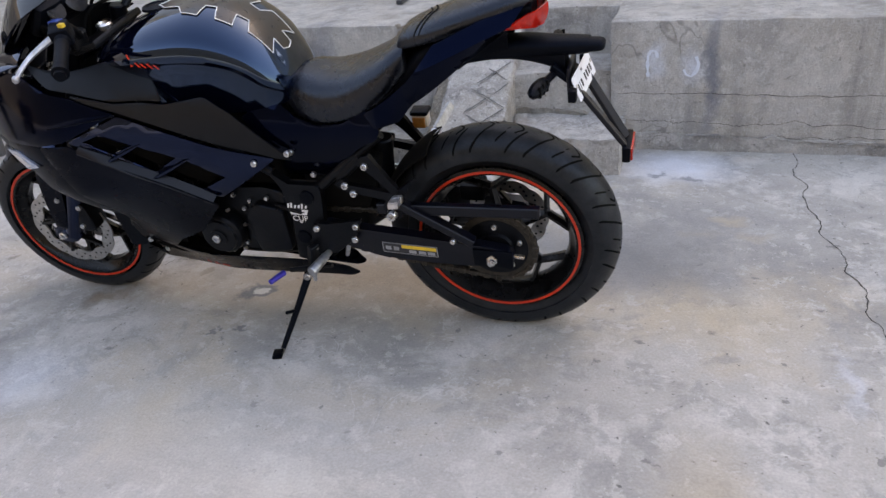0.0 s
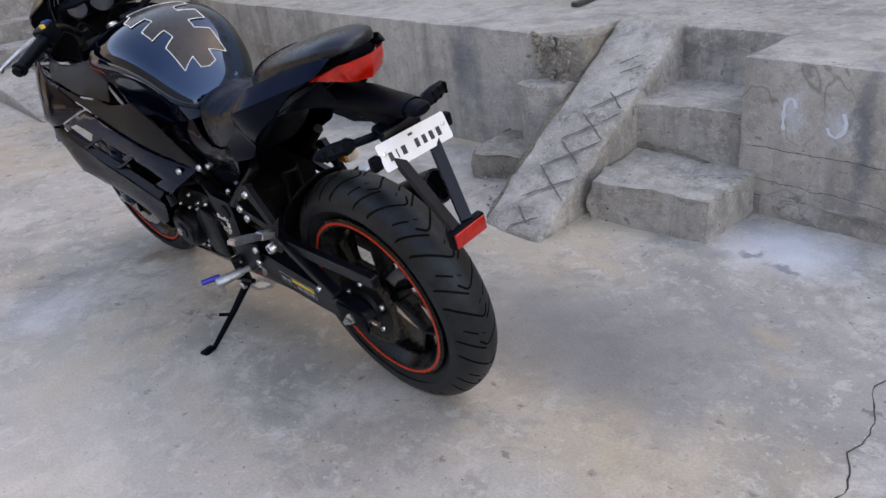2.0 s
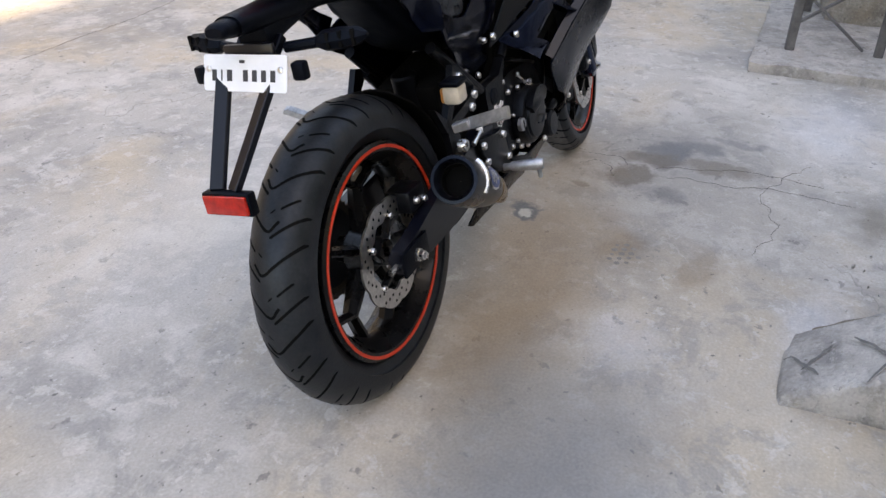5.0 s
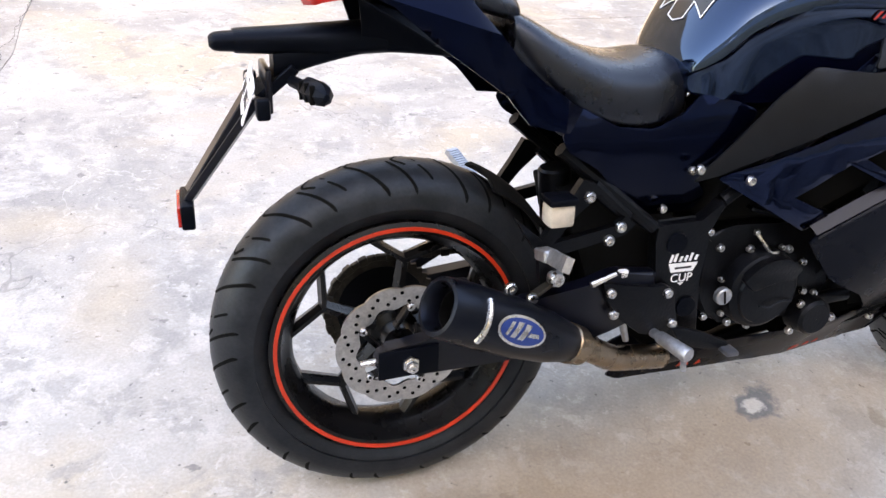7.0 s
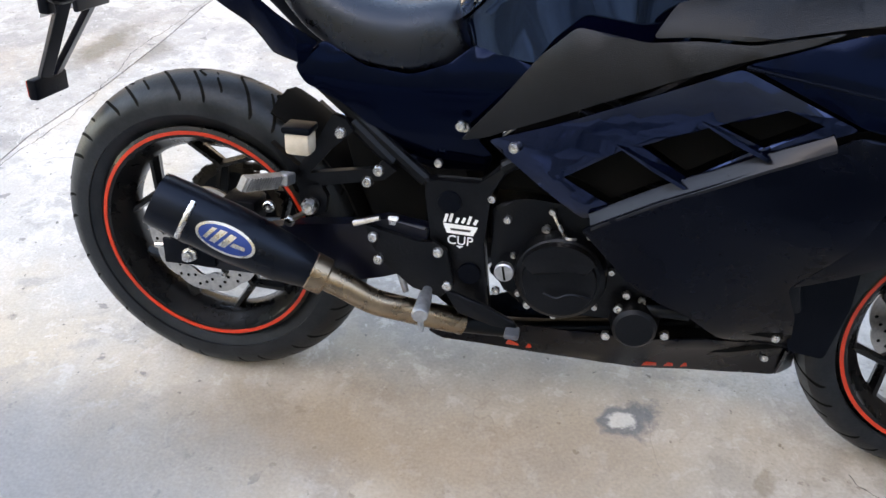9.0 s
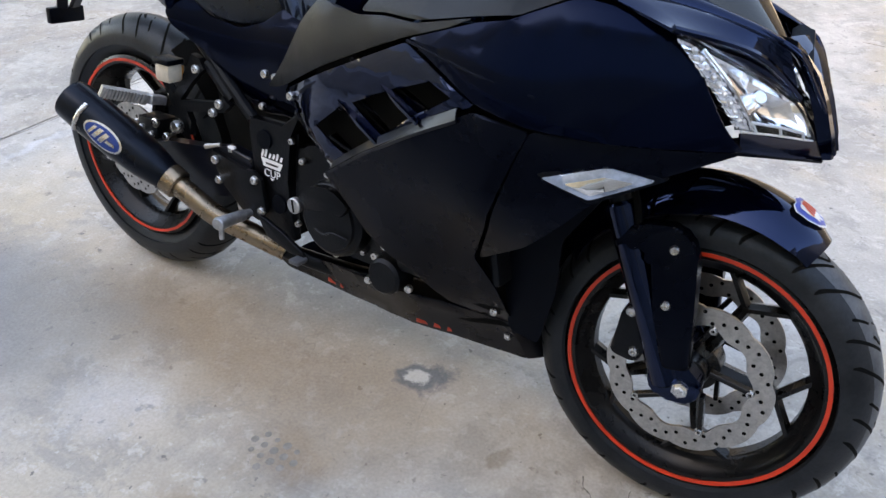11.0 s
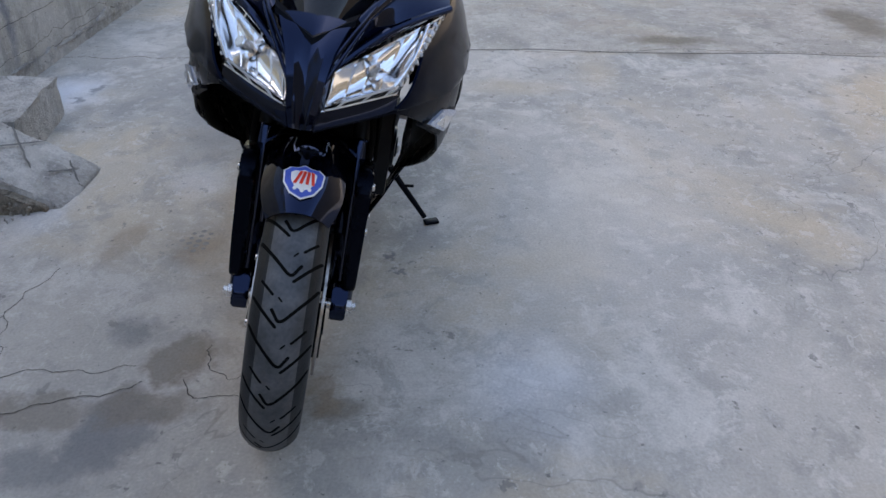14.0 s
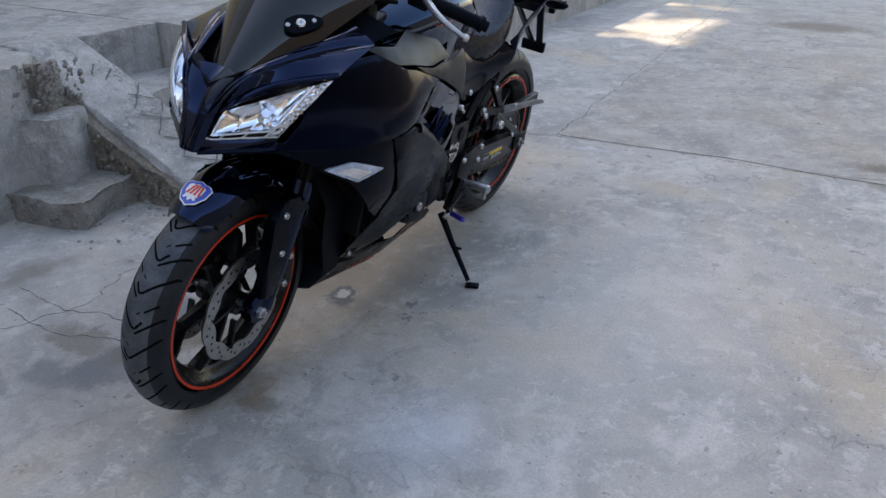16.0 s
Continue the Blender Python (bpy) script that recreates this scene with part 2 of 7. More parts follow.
mat_ground = concrete("worn_cement_floor", (0.42, 0.390, 0.352), (0.275, 0.262, 0.245), (0.55, 0.515, 0.475), (0.47, 0.385, 0.285), GROUND_STAINS_AND_SHADE, 0.0, 1.25, 0.8, 0.9, 0.8, 0.42)
mat_wall = concrete("rendered_cement_wall", (0.45, 0.418, 0.382), (0.30, 0.282, 0.262), (0.54, 0.508, 0.47), (0.38, 0.33, 0.27),
                    ((-0.262, -1.53, 0.385, 0.06, 0.4, 0.11, 0.95, 0.85, CHALK), (-0.425, -1.53, 0.36, 0.07, 0.4, 0.11, 0.95, 0.85, CHALK), (-0.50, -1.53, 0.33, 0.05, 0.4, 0.36, 0.7, 0.7, (0.12, 0.135, 0.17)),
                     (1.28, -1.53, 0.36, 0.10, 0.4, 0.26, 0.7, 0.6, (0.13, 0.145, 0.18))), 0.6, 2.4, 0.3, 0.5, 1.8)
mat_step = concrete("rough_cement_steps", (0.45, 0.42, 0.387), (0.265, 0.248, 0.232), (0.57, 0.535, 0.50), (0.37, 0.32, 0.26), (), 0.45, 3.2, 0.35, 0.9, 2.6)
mat_rubble = concrete("broken_cement", (0.33, 0.30, 0.26), (0.2, 0.18, 0.16), (0.44, 0.41, 0.37), (0.3, 0.24, 0.18), (), 0.0, 6.0, 0.6, 1.0, 3.0)
mat_dirt = concrete("dirty_rubble", (0.25, 0.215, 0.17), (0.14, 0.12, 0.095), (0.36, 0.32, 0.27), (0.28, 0.20, 0.13), (), 0.0, 9.0, 0.6, 1.0, 4.0)
mat_pale = concrete("pale_render", (0.52, 0.54, 0.58), (0.42, 0.44, 0.47), (0.60, 0.62, 0.66), (0.38, 0.33, 0.28), (), 0.3, 0.4, 0.2, 0.3)
mat_far = concrete("far_render", (0.28, 0.25, 0.22), (0.20, 0.18, 0.16), (0.34, 0.31, 0.28), (0.28, 0.21, 0.14), (), 0.3, 0.4, 0.2, 0.3)
mat_tan = concrete("tan_render", (0.56, 0.42, 0.27), (0.42, 0.31, 0.20), (0.64, 0.50, 0.34), (0.40, 0.28, 0.16), (), 0.3, 0.4, 0.2, 0.3)
# very dark, so the added north wall dims what the bike reflects
mat_north = concrete("dark_unseen_wall", (0.10, 0.095, 0.085), (0.06, 0.058, 0.05), (0.14, 0.13, 0.12), (0.09, 0.07, 0.05), (), 0.3, 0.4, 0.2, 0.3)
mat_dark = make("dark_crack_dirt", (0.05, 0.045, 0.04), 0.95, spread=0.4, scale=30, bump=0.4)


# ---- mesh helpers ----
def finish(name, bm, mat, smooth=True, angle=35):
    bmesh.ops.recalc_face_normals(bm, faces=bm.faces[:])
    me = bpy.data.meshes.new(name)
    bm.to_mesh(me)
    bm.free()
    if mat:
        me.materials.append(mat)
    if smooth:
        me.shade_smooth()
        me.set_sharp_from_angle(angle=radians(angle))
    return me


def part(name, bm, material, parent, label="", smooth=True, angle=35):
    ob = new(name, finish(name, bm, material, smooth, angle))
    ob.parent = parent
    return tagged(ob, label)


def thing(name, bm, material, label, category, group="", kind="", smooth=True, angle=35):
    return tagged(new(name, finish(name, bm, material, smooth, angle)), label, category, group, kind)


def box_into(bm, lo, hi, m=None, bevel=0.0, segs=2):
    r = bmesh.ops.create_cube(bm, size=1)
    c = [(a + b) / 2 for a, b in zip(lo, hi)]
    d = [b - a for a, b in zip(lo, hi)]
    bmesh.ops.transform(bm, matrix=(m or Matrix()) @ Matrix.Translation(c) @ Matrix.Diagonal((*d, 1)), verts=r["verts"])
    if bevel:
        es = list({e for v in r["verts"] for e in v.link_edges})
        bmesh.ops.bevel(bm, geom=es, offset=bevel, segments=segs, affect="EDGES", profile=0.5)


def prism_into(bm, outline, axis, lo, hi):
    """A solid from a closed outline in the plane square to axis (0 x, 1 y, 2 z), from lo to hi."""
    def at(p, h):
        p = list(p)
        p.insert(axis, h)
        return bm.verts.new(p)
    a, b = [at(p, lo) for p in outline], [at(p, hi) for p in outline]
    bm.faces.new(a)
    bm.faces.new(b[::-1])
    for i in range(len(a)):
        j = (i + 1) % len(a)
        bm.faces.new((a[i], a[j], b[j], b[i]))


def roughen(bm, cuts, amount, scale, seed, keep=None, bevel=0.0, chips=2.2):
    """Breaks up edges and faces of a cast block so that it looks hand-made."""
    if bevel:
        bmesh.ops.bevel(bm, geom=[e for e in bm.edges if e.calc_length() > 4 * bevel], offset=bevel, segments=2, affect="EDGES", profile=0.6)
    bmesh.ops.triangulate(bm, faces=[f for f in bm.faces if len(f.verts) > 4])
    for _ in range(8):
        long = [e for e in bm.edges if e.calc_length() > cuts]
        if not long or len(bm.faces) > 40000:
            break
        bmesh.ops.subdivide_edges(bm, edges=long, cuts=1, use_grid_fill=True)
        bmesh.ops.triangulate(bm, faces=[f for f in bm.faces if len(f.verts) > 4])
    o = Vector((seed * 3.1, seed * 1.7, seed))
    bm.normal_update()
    moves = []
    for v in bm.verts:
        if keep and keep(v.co):
            continue
        d = noise.noise_vector(v.co * scale + o) * amount + noise.noise_vector(v.co * scale * 3.3 + o) * amount * 0.5
        # corners and edges crumble inwards
        k = max(0.0, 1 - v.normal.dot(v.link_faces[0].normal)) if v.link_faces else 0
        chip = max(0.0, noise.noise(v.co * 11 + o) + 0.15) * min(k * 6, 1)
        moves.append((v, d - v.normal * chip * amount * chips))
    for v, d in moves:
        v.co += d


def jagged(points, step, wander, seed):
    """A wandering line through a few corners."""
    rng = random.Random(seed)
    out = [Vector(points[0])]
    for a, b in zip(points, points[1:]):
        a, b = Vector(a), Vector(b)
        side = Vector((a.y - b.y, b.x - a.x)).normalized()
        count = max(int((b - a).length / (step * 0.4)), 1)
        for i in range(1, count + 1):
            s = (b - a).length * i / count
            o = noise.noise((s * 0.35 / step, seed * 1.3, a.x)) * 1.5 + noise.noise((s * 1.7 / step, seed * 2.1, a.y)) * 0.5 + rng.uniform(-0.12, 0.12)
            out.append(a.lerp(b, i / count) + side * wander * o * min(1, 4 * i / count, 4 * (count - i) / count))
    return out


def crack(name, points, width, z, seed, mat=None, wander=0.02, step=0.05, label="thin jagged crack in the cement floor"):
    rng = random.Random(seed)
    line = jagged(points, step, wander, seed)
    bm = bmesh.new()
    rows = []
    for i, p in enumerate(line):
        q = line[min(i + 1, len(line) - 1)] - line[max(i - 1, 0)]
        side = Vector((-q.y, q.x)).normalized() * width * rng.uniform(0.25, 1.0)
        rows.append((bm.verts.new((*(p + side), z)), bm.verts.new((p.x, p.y, z + 0.0006)), bm.verts.new((*(p - side), z))))
    for a, b in zip(rows, rows[1:]):
        bm.faces.new((a[0], a[1], b[1], b[0]))
        bm.faces.new((a[1], a[2], b[2], b[1]))
    return thing(name, bm, mat or mat_dark, label, "crack", "cracks in the floor", "structure")


# ---- the yard ----
bm = bmesh.new()
bmesh.ops.create_grid(bm, x_segments=60, y_segments=60, size=30)
for v in bm.verts:
    v.co.z = -0.0005
ground = thing("ground", bm, mat_ground, "worn grey cement yard floor with stains, pale patches and painted shade", "ground", "", "structure")
# slabs of rougher, older cement beyond the joint
mat_soak = make("soaked_cement", (0.20, 0.185, 0.165), 0.75, spread=0.3, scale=50, grain=0.4, bump=0.4)
crack("crack", [(-0.84, -1.53), (-0.858, -0.973), (-0.908, -0.713), (-0.961, -0.461), (-0.962, -0.27), (-1.0, -0.10)], 0.0022, 0.001, 3)
crack("crack", [(-1.0, -0.10), (-1.035, 0.43), (-1.02, 0.92), (-1.10, 1.30), (-1.08, 1.82), (-1.06, 3.0), (-1.0, 7.0)], 0.0016, 0.004, 4)
crack("crack", [(-1.0, -0.17), (-1.73, -0.22), (-2.88, -0.28), (-4.1, -0.38), (-5.9, -0.42), (-9.0, -0.5)], 0.0024, 0.004, 5)
crack("crack", [(1.2, 2.62), (2.0, 2.69), (3.4, 2.98), (6.0, 3.3)], 0.003, 0.001, 7)
for k, line in enumerate(([(1.29, -0.40), (1.32, -0.49), (1.31, -0.61), (1.36, -0.75), (1.34, -1.0)], [(1.34, -0.37), (1.38, -0.42), (1.40, -0.51), (1.46, -0.66), (1.44, -0.9)], [(1.33, -0.28), (1.39, -0.24), (1.38, -0.19), (1.37, -0.10)], [(1.21, -0.25), (1.28, -0.24), (1.33, -0.18), (1.28, -0.12)])):
    crack("crack", line, 0.0014, 0.001, 9 + k * 13, wander=0.012, step=0.02)
# a cluster of dark round marks left by a pot's foot
b = bmesh.new()
rng = random.Random(12)
for iy in range(-2, 3):
    for ix in range(-2, 3):
        x, y = ix * 0.027 + (iy % 2) * 0.0135, iy * 0.024
        if x * x + y * y < 0.0030 and rng.random() < 0.85:
            r = rng.uniform(0.006, 0.010)
            bmesh.ops.create_circle(b, cap_ends=True, segments=8, radius=r, matrix=Matrix.Translation((0.745 + x, -0.42 + y, 0.0009)))
thing("stain_marks", b, mat_soak, "cluster of dark round marks on the cement floor", "stain", "", "structure")
crack("crack", [(0.9, -0.75), (1.1, -0.8), (1.3, -0.72), (1.6, -0.85)], 0.0012, 0.001, 12, wander=0.02, step=0.03)
crack("crack", [(1.9, 0.6), (2.6, 0.55), (3.4, 0.75), (4.6, 0.5)], 0.0015, 0.001, 13)


def wall_block(name, outline, axis, lo, hi, mat, label, seed, cuts=0.06, amount=0.006, bevel=0.008, category="wall", chips=2.2):
    b = bmesh.new()
    prism_into(b, outline, axis, lo, hi)
    roughen(b, cuts, amount, 6.0, seed, bevel=bevel, chips=chips)
    return thing(name, b, mat, label, category, "", "structure", angle=50)


# raised platform: one long edge wall in pieces, with a stair cut into it
PLAT = 0.55
wall_block("wall_south", [(-9.0, -6.2), (-9.0, -1.535), (-0.085, -1.535), (-0.085, -1.9), (-0.085, -6.2)], 2, -0.05, PLAT, mat_wall, "cement retaining wall of the raised platform with a dark drip stain and sprayed marks", 1, 0.09, 0.004, 0.012)
wall_block("wall_stair", [(-0.085, -6.2), (-0.085, -1.88), (0.68, -1.88), (0.68, -6.2)], 2, -0.05, PLAT - 0.002, mat_step, "cement platform behind the yard steps", 2, 0.08, 0.004, 0.01)
b = bmesh.new()
prism_into(b, [(0.68, -6.2), (0.68, -1.72), (0.86, -1.53), (4.6, -1.46), (4.6, -6.2)], 2, -0.05, PLAT)
roughen(b, 0.09, 0.005, 5.0, 3, bevel=0.012)
east_wall = thing("wall_east", b, mat_wall, "stained cement retaining wall with a broken hole at its foot", "wall", "", "structure", angle=50)
rounded_gap = [(3.0, -2.4), (2.95, -1.47), (2.66, -1.40), (2.35, -1.43), (2.10, -1.40), (1.96, -1.47), (1.92, -1.56), (2.0, -2.4)]
mat_gap = make("black_gap_ground", (0.006, 0.006, 0.006), 0.9, spread=0.5, scale=20, spec=0.1, bump=0.5)
# the broken hole at the foot of the wall
cut = new("hole_cutter", None)
b = bmesh.new()
prism_into(b, [(1.9, -0.1), (1.93, 0.04), (2.1, 0.10), (2.5, 0.15), (2.85, 0.18), (3.05, 0.21), (3.1, 0.02), (3.1, -0.1)], 1, -2.6, -1.3)
roughen(b, 0.05, 0.018, 9, 8)
cutter = new("hole_cutter", finish("hole_cutter", b, mat_rubble, False))
mod = east_wall.modifiers.new("hole", "BOOLEAN")
mod.object, mod.operation, mod.solver = cutter, "DIFFERENCE", "EXACT"
dg = bpy.context.evaluated_depsgraph_get()
holed = bpy.data.meshes.new_from_object(east_wall.evaluated_get(dg))
east_wall.modifiers.clear()
east_wall.data = holed
bpy.data.objects.remove(cutter)
bpy.data.objects.remove(cut)
# crumbled render round the hole
b = bmesh.new()
prism_into(b, [(1.72, 0.0), (1.75, 0.10), (1.9, 0.16), (2.1, 0.17), (2.35, 0.2), (2.6, 0.24), (2.9, 0.30), (3.1, 0.34), (3.12, 0.23), (2.85, 0.20), (2.5, 0.17), (2.2, 0.13), (1.96, 0.07), (1.9, 0.0)], 1, -1.53, -1.470)
roughen(b, 0.03, 0.016, 14, 9)
thing("broken_render", b, mat_rubble, "crumbled brown render round a hole in the wall", "rubble", "", "structure", angle=60)

# near-black sheet where the floor has broken away under the wall
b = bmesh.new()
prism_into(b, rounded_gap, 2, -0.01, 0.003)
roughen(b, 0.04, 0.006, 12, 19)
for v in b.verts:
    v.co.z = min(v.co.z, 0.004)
thing("dark_gap", b, mat_gap, "near-black ground sheet in the gap under the broken wall", "earth", "", "structure")

# steps
wall_block("step", [(-0.16, -1.56), (-0.165, -1.21), (0.27, -1.15), (0.34, -1.56)], 2, -0.02, 0.153, mat_step, "lowest rough cement step with crumbled edges", 4, 0.014, 0.010, 0.012, "step", 5.5)
wall_block("step", [(-0.09, -1.9), (-0.09, -1.56), (0.36, -1.52), (0.38, -1.9)], 2, -0.02, 0.335, mat_step, "upper rough cement step set into the platform", 5, 0.016, 0.009, 0.012, "step", 5.0)
# bits of a loose patch at the foot of the upper riser
b = bmesh.new()
prism_into(b, [(0.0, 0.15), (0.02, 0.166), (0.13, 0.172), (0.25, 0.178), (0.33, 0.178), (0.35, 0.15)], 1, -1.60, -1.522)
roughen(b, 0.014, 0.008, 24, 6)
thing("crumbled_mortar", b, mat_rubble, "crumbled mortar at the foot of the upper step", "rubble", "", "structure", angle=60)

# ramp beside the steps, with scored lines
b = bmesh.new()
prism_into(b, [(-0.88, -0.02), (-0.88, 0.012), (-1.86, PLAT + 0.004), (-2.0, PLAT + 0.006), (-2.0, -0.02)], 0, 0.31, 0.665)
for v in b.verts:
    t = (v.co.y + 0.88) / -1.0
    v.co.x += -0.02 * (1 - t) + 0.05 * t * (v.co.x < 0.5) + (-0.07 * (1 - t) if v.co.x > 0.5 else 0)
roughen(b, 0.02, 0.006, 5, 7, bevel=0.012, chips=4.5)
for v in b.verts:
    # the outer lower corner is worn down into the floor
    u, t = v.co.x - 0.315, (-0.885 - v.co.y) / 0.975
    v.co.z -= 0.03 * min(max((u - 0.12) / 0.2, 0), 1) * min(max(1 - t / 0.22, 0), 1) * (v.co.z > 0)
ramp = thing("ramp", b, mat_step, "narrow sloping cement ramp scored with crossing lines", "ramp", "", "structure", angle=50)


def on_ramp(u, v):
    """u across from the stair side, v up the slope, both in metres."""
    t = v / 1.12
    return Vector((0.315 + 0.04 * t + u, -0.885 - 0.975 * t, 0.016 + 0.545 * t))


def score(a, z):
    bmx = bmesh.new()
    p, q = on_ramp(*a), on_ramp(*z)
    n = Vector((0, 0.49, 0.87))
    side = (q - p).normalized().cross(n) * 0.0040
    steps = 8
    rows = []
    for i in range(steps + 1):
        c = p.lerp(q, i / steps) + n * 0.004 + side * random.uniform(-0.6, 0.6)
        w = random.uniform(0.6, 1.2) * (0.4 if i in (0, steps) else 1)
        rows.append((bmx.verts.new(c + side * w), bmx.verts.new(c - side * w)))
    for r, s2 in zip(rows, rows[1:]):
        bmx.faces.new((r[0], r[1], s2[1], s2[0]))
    g = part("scored_line", bmx, mat_score, ramp)
    return g


mat_score = make("scored_groove", (0.135, 0.128, 0.12), 0.95, spread=0.3, scale=40)
for a, z in (((0.125, 0.012), (0.037, 0.08)), ((0.143, 0.102), (0.062, 0.04)), ((0.164, 0.145), (-0.010, 0.287)), ((0.177, 0.301), (-0.014, 0.174)), ((0.172, 0.298), (-0.005, 0.471)), ((0.158, 0.432), (0.027, 0.344)), ((0.168, 0.441), (0.078, 0.531)),
             ((0.154, 0.582), (-0.003, 0.474)), ((0.140, 0.614), (0.001, 0.751)), ((0.050, 0.556), (-0.003, 0.616)), ((0.101, 0.709), (0.009, 0.637)), ((0.122, 0.809), (0.044, 0.872)), ((0.150, 0.86), (0.09, 0.92))):
    score(a, z)

# broken blocks beside the ramp
wall_block("broken_block", [(0.64, -1.55), (0.65, -1.27), (0.80, -1.26), (0.94, -1.20), (0.99, -1.3), (1.02, -1.55)], 2, -0.02, 0.11, mat_rubble, "low broken cement block beside the ramp", 14, 0.018, 0.012, 0.01, "rubble")
wall_block("broken_block", [(0.66, -1.75), (0.66, -1.47), (0.80, -1.42), (0.86, -1.44), (0.92, -1.55), (0.88, -1.75)], 2, -0.02, 0.36, mat_step, "broken cement ledge between ramp and wall", 15, 0.02, 0.012, 0.015, "rubble")
wall_block("broken_block", [(0.66, -1.85), (0.66, -1.60), (0.76, -1.56), (0.86, -1.6), (0.86, -1.85)], 2, 0.3, 0.53, mat_rubble, "crumbled edge of the raised platform", 16, 0.02, 0.02, 0.015, "rubble")

# crumbled bank of rubble and dirt along the ramp's outer side
b = bmesh.new()
prism_into(b, [(-0.93, -0.02), (-0.93, 0.01), (-1.62, 0.385), (-1.62, -0.02)], 0, 0.52, 0.672)
roughen(b, 0.018, 0.003, 6, 51)
for v in b.verts:
    if v.co.x > 0.6:
        v.co.x += noise.noise(v.co * 10) * 0.022 + noise.noise(v.co * 30) * 0.010 - max(0.0, 0.07 * (1 + (v.co.y + 0.93) / 0.5))
thing("rubble_bank", b, mat_dirt, "rough exposed side of the ramp with brown dirt and stones", "rubble", "", "structure", angle=60)
rng = random.Random(77)
b = bmesh.new()
for _ in range(34):
    x, y = 0.64 + abs(rng.gauss(0, 0.16)), -0.98 - rng.random() * 0.3
    r = rng.uniform(0.003, 0.009)
    m = Matrix.Translation((x, y, r * 0.35 + (0.0 if x > 0.98 else 0.004))) @ pose(0, 0, 0, rng.uniform(0, 90), rng.uniform(0, 90), rng.uniform(0, 180)) @ Matrix.Diagonal((r, r * rng.uniform(0.6, 1.2), r * rng.uniform(0.5, 0.9), 1))
    bmesh.ops.create_icosphere(b, subdivisions=1, radius=1, matrix=m)
tagged(thing("gravel", b, mat_step, "loose crumbs of broken cement by the ramp", "gravel", "", "stuff"), kind="stuff")

b = bmesh.new()
for _ in range(150):
    x, z = rng.uniform(0.64, 0.96), rng.uniform(0.38, 0.55)
    r = rng.uniform(0.004, 0.014)
    y = -1.545 + max(0.0, 0.93 - x) * 0.2 + rng.uniform(-0.01, 0.006)
    bmesh.ops.create_icosphere(b, subdivisions=1, radius=1, matrix=Matrix.Translation((x, y, z)) @ pose(0, 0, 0, rng.uniform(0, 90), rng.uniform(0, 90), 0) @ Matrix.Diagonal((r * 1.3, r, r * rng.uniform(0.6, 1.0), 1)))
for _ in range(260):
    y = rng.uniform(-1.60, -0.97)
    z = rng.random() * max(0.01, (-0.93 - y) * 0.54)
    r = rng.uniform(0.003, 0.011)
    x = 0.668 - max(0.0, 0.07 * (1 + (y + 0.93) / 0.5)) + rng.uniform(-0.008, 0.012)
    bmesh.ops.create_icosphere(b, subdivisions=1, radius=1, matrix=Matrix.Translation((x, y, z)) @ pose(0, 0, 0, rng.uniform(0, 90), rng.uniform(0, 90), 0) @ Matrix.Diagonal((r, r * 1.3, r * rng.uniform(0.6, 1.0), 1)))
thing("broken_aggregate", b, mat_rubble, "stones bared in the broken cement beside the ramp", "gravel", "", "stuff", smooth=False)
b = bmesh.new()
top = [(-0.19 - 0.035 * i, 0.060 + 0.045 * noise.noise((i * 0.31, 2.7, 0.4)) + 0.02 * noise.noise((i * 1.3, 0.2, 5.1))) for i in range(66)]
prism_into(b, [(-0.19, -0.01)] + top + [(top[-1][0], -0.01)], 1, -1.552, -1.523)
roughen(b, 0.03, 0.007, 13, 61)
thing("crumbled_skirt", b, mat_step, "crumbling skirt of render along the foot of the wall", "rubble", "", "structure", angle=60)

# low slab with a stand of metal legs in the corner
wall_block("slab", [(2.56, -1.5), (2.57, -0.5), (4.62, -0.42), (4.62, -1.5)], 2, -0.02, 0.045, mat_step, "low rough cement slab at the foot of the wall", 17, 0.05, 0.006, 0.008, "slab")
mat_leg = make("grey_painted_steel", (0.11, 0.105, 0.105), 0.6, 0.3, spread=0.4, scale=14, grain=0.4, bump=0.2)


def bar_into(bm, a, b, w, d=None):
    a, b = Vector(a), Vector(b)
    m = Matrix.Translation((a + b) / 2) @ (b - a).to_track_quat("Z", "Y").to_matrix().to_4x4()
    box_into(bm, (-w / 2, -(d or w) / 2, -(b - a).length / 2), (w / 2, (d or w) / 2, (b - a).length / 2), m, min(w, d or w) * 0.12, 1)


stand = tagged(new("metal_stand"), "dusty grey angle-iron stand with crossed braces on the low slab", "stand")
stand.location = (2.9, -0.85, 0.045)
for x, y in ((-0.05, 0.21), (0.0, -0.17), (0.75, 0.2), (0.75, -0.18)):
    b = bmesh.new()
    bar_into(b, (x, y, -0.005), (x * 0.95, y * 0.95, 0.95), 0.04)
    part("leg", b, mat_leg, stand)
for a, z in (((-0.05, 0.21, 0.28), (0.0, -0.10, 0.02)), ((0.3, 0.2, 0.05), (0.35, -0.2, 0.34)), ((0.75, 0.2, 0.1), (0.75, -0.18, 0.4)), ((-0.05, 0.2, 0.5), (0.72, 0.19, 0.5)), ((0.0, -0.16, 0.5), (0.72, -0.17, 0.5))):
    b = bmesh.new()
    bar_into(b, a, z, 0.03, 0.012)
    part("brace", b, mat_leg, stand)
b = bmesh.new()
box_into(b, (-0.08, -0.22, 0.93), (0.8, 0.25, 0.96), None, 0.004)
part("top_plate", b, mat_leg, stand)
bag = bmesh.new()
prism_into(bag, [(3.45, -1.05), (3.45, -0.75), (3.8, -0.7), (3.85, -1.05)], 2, 0.03, 0.3)
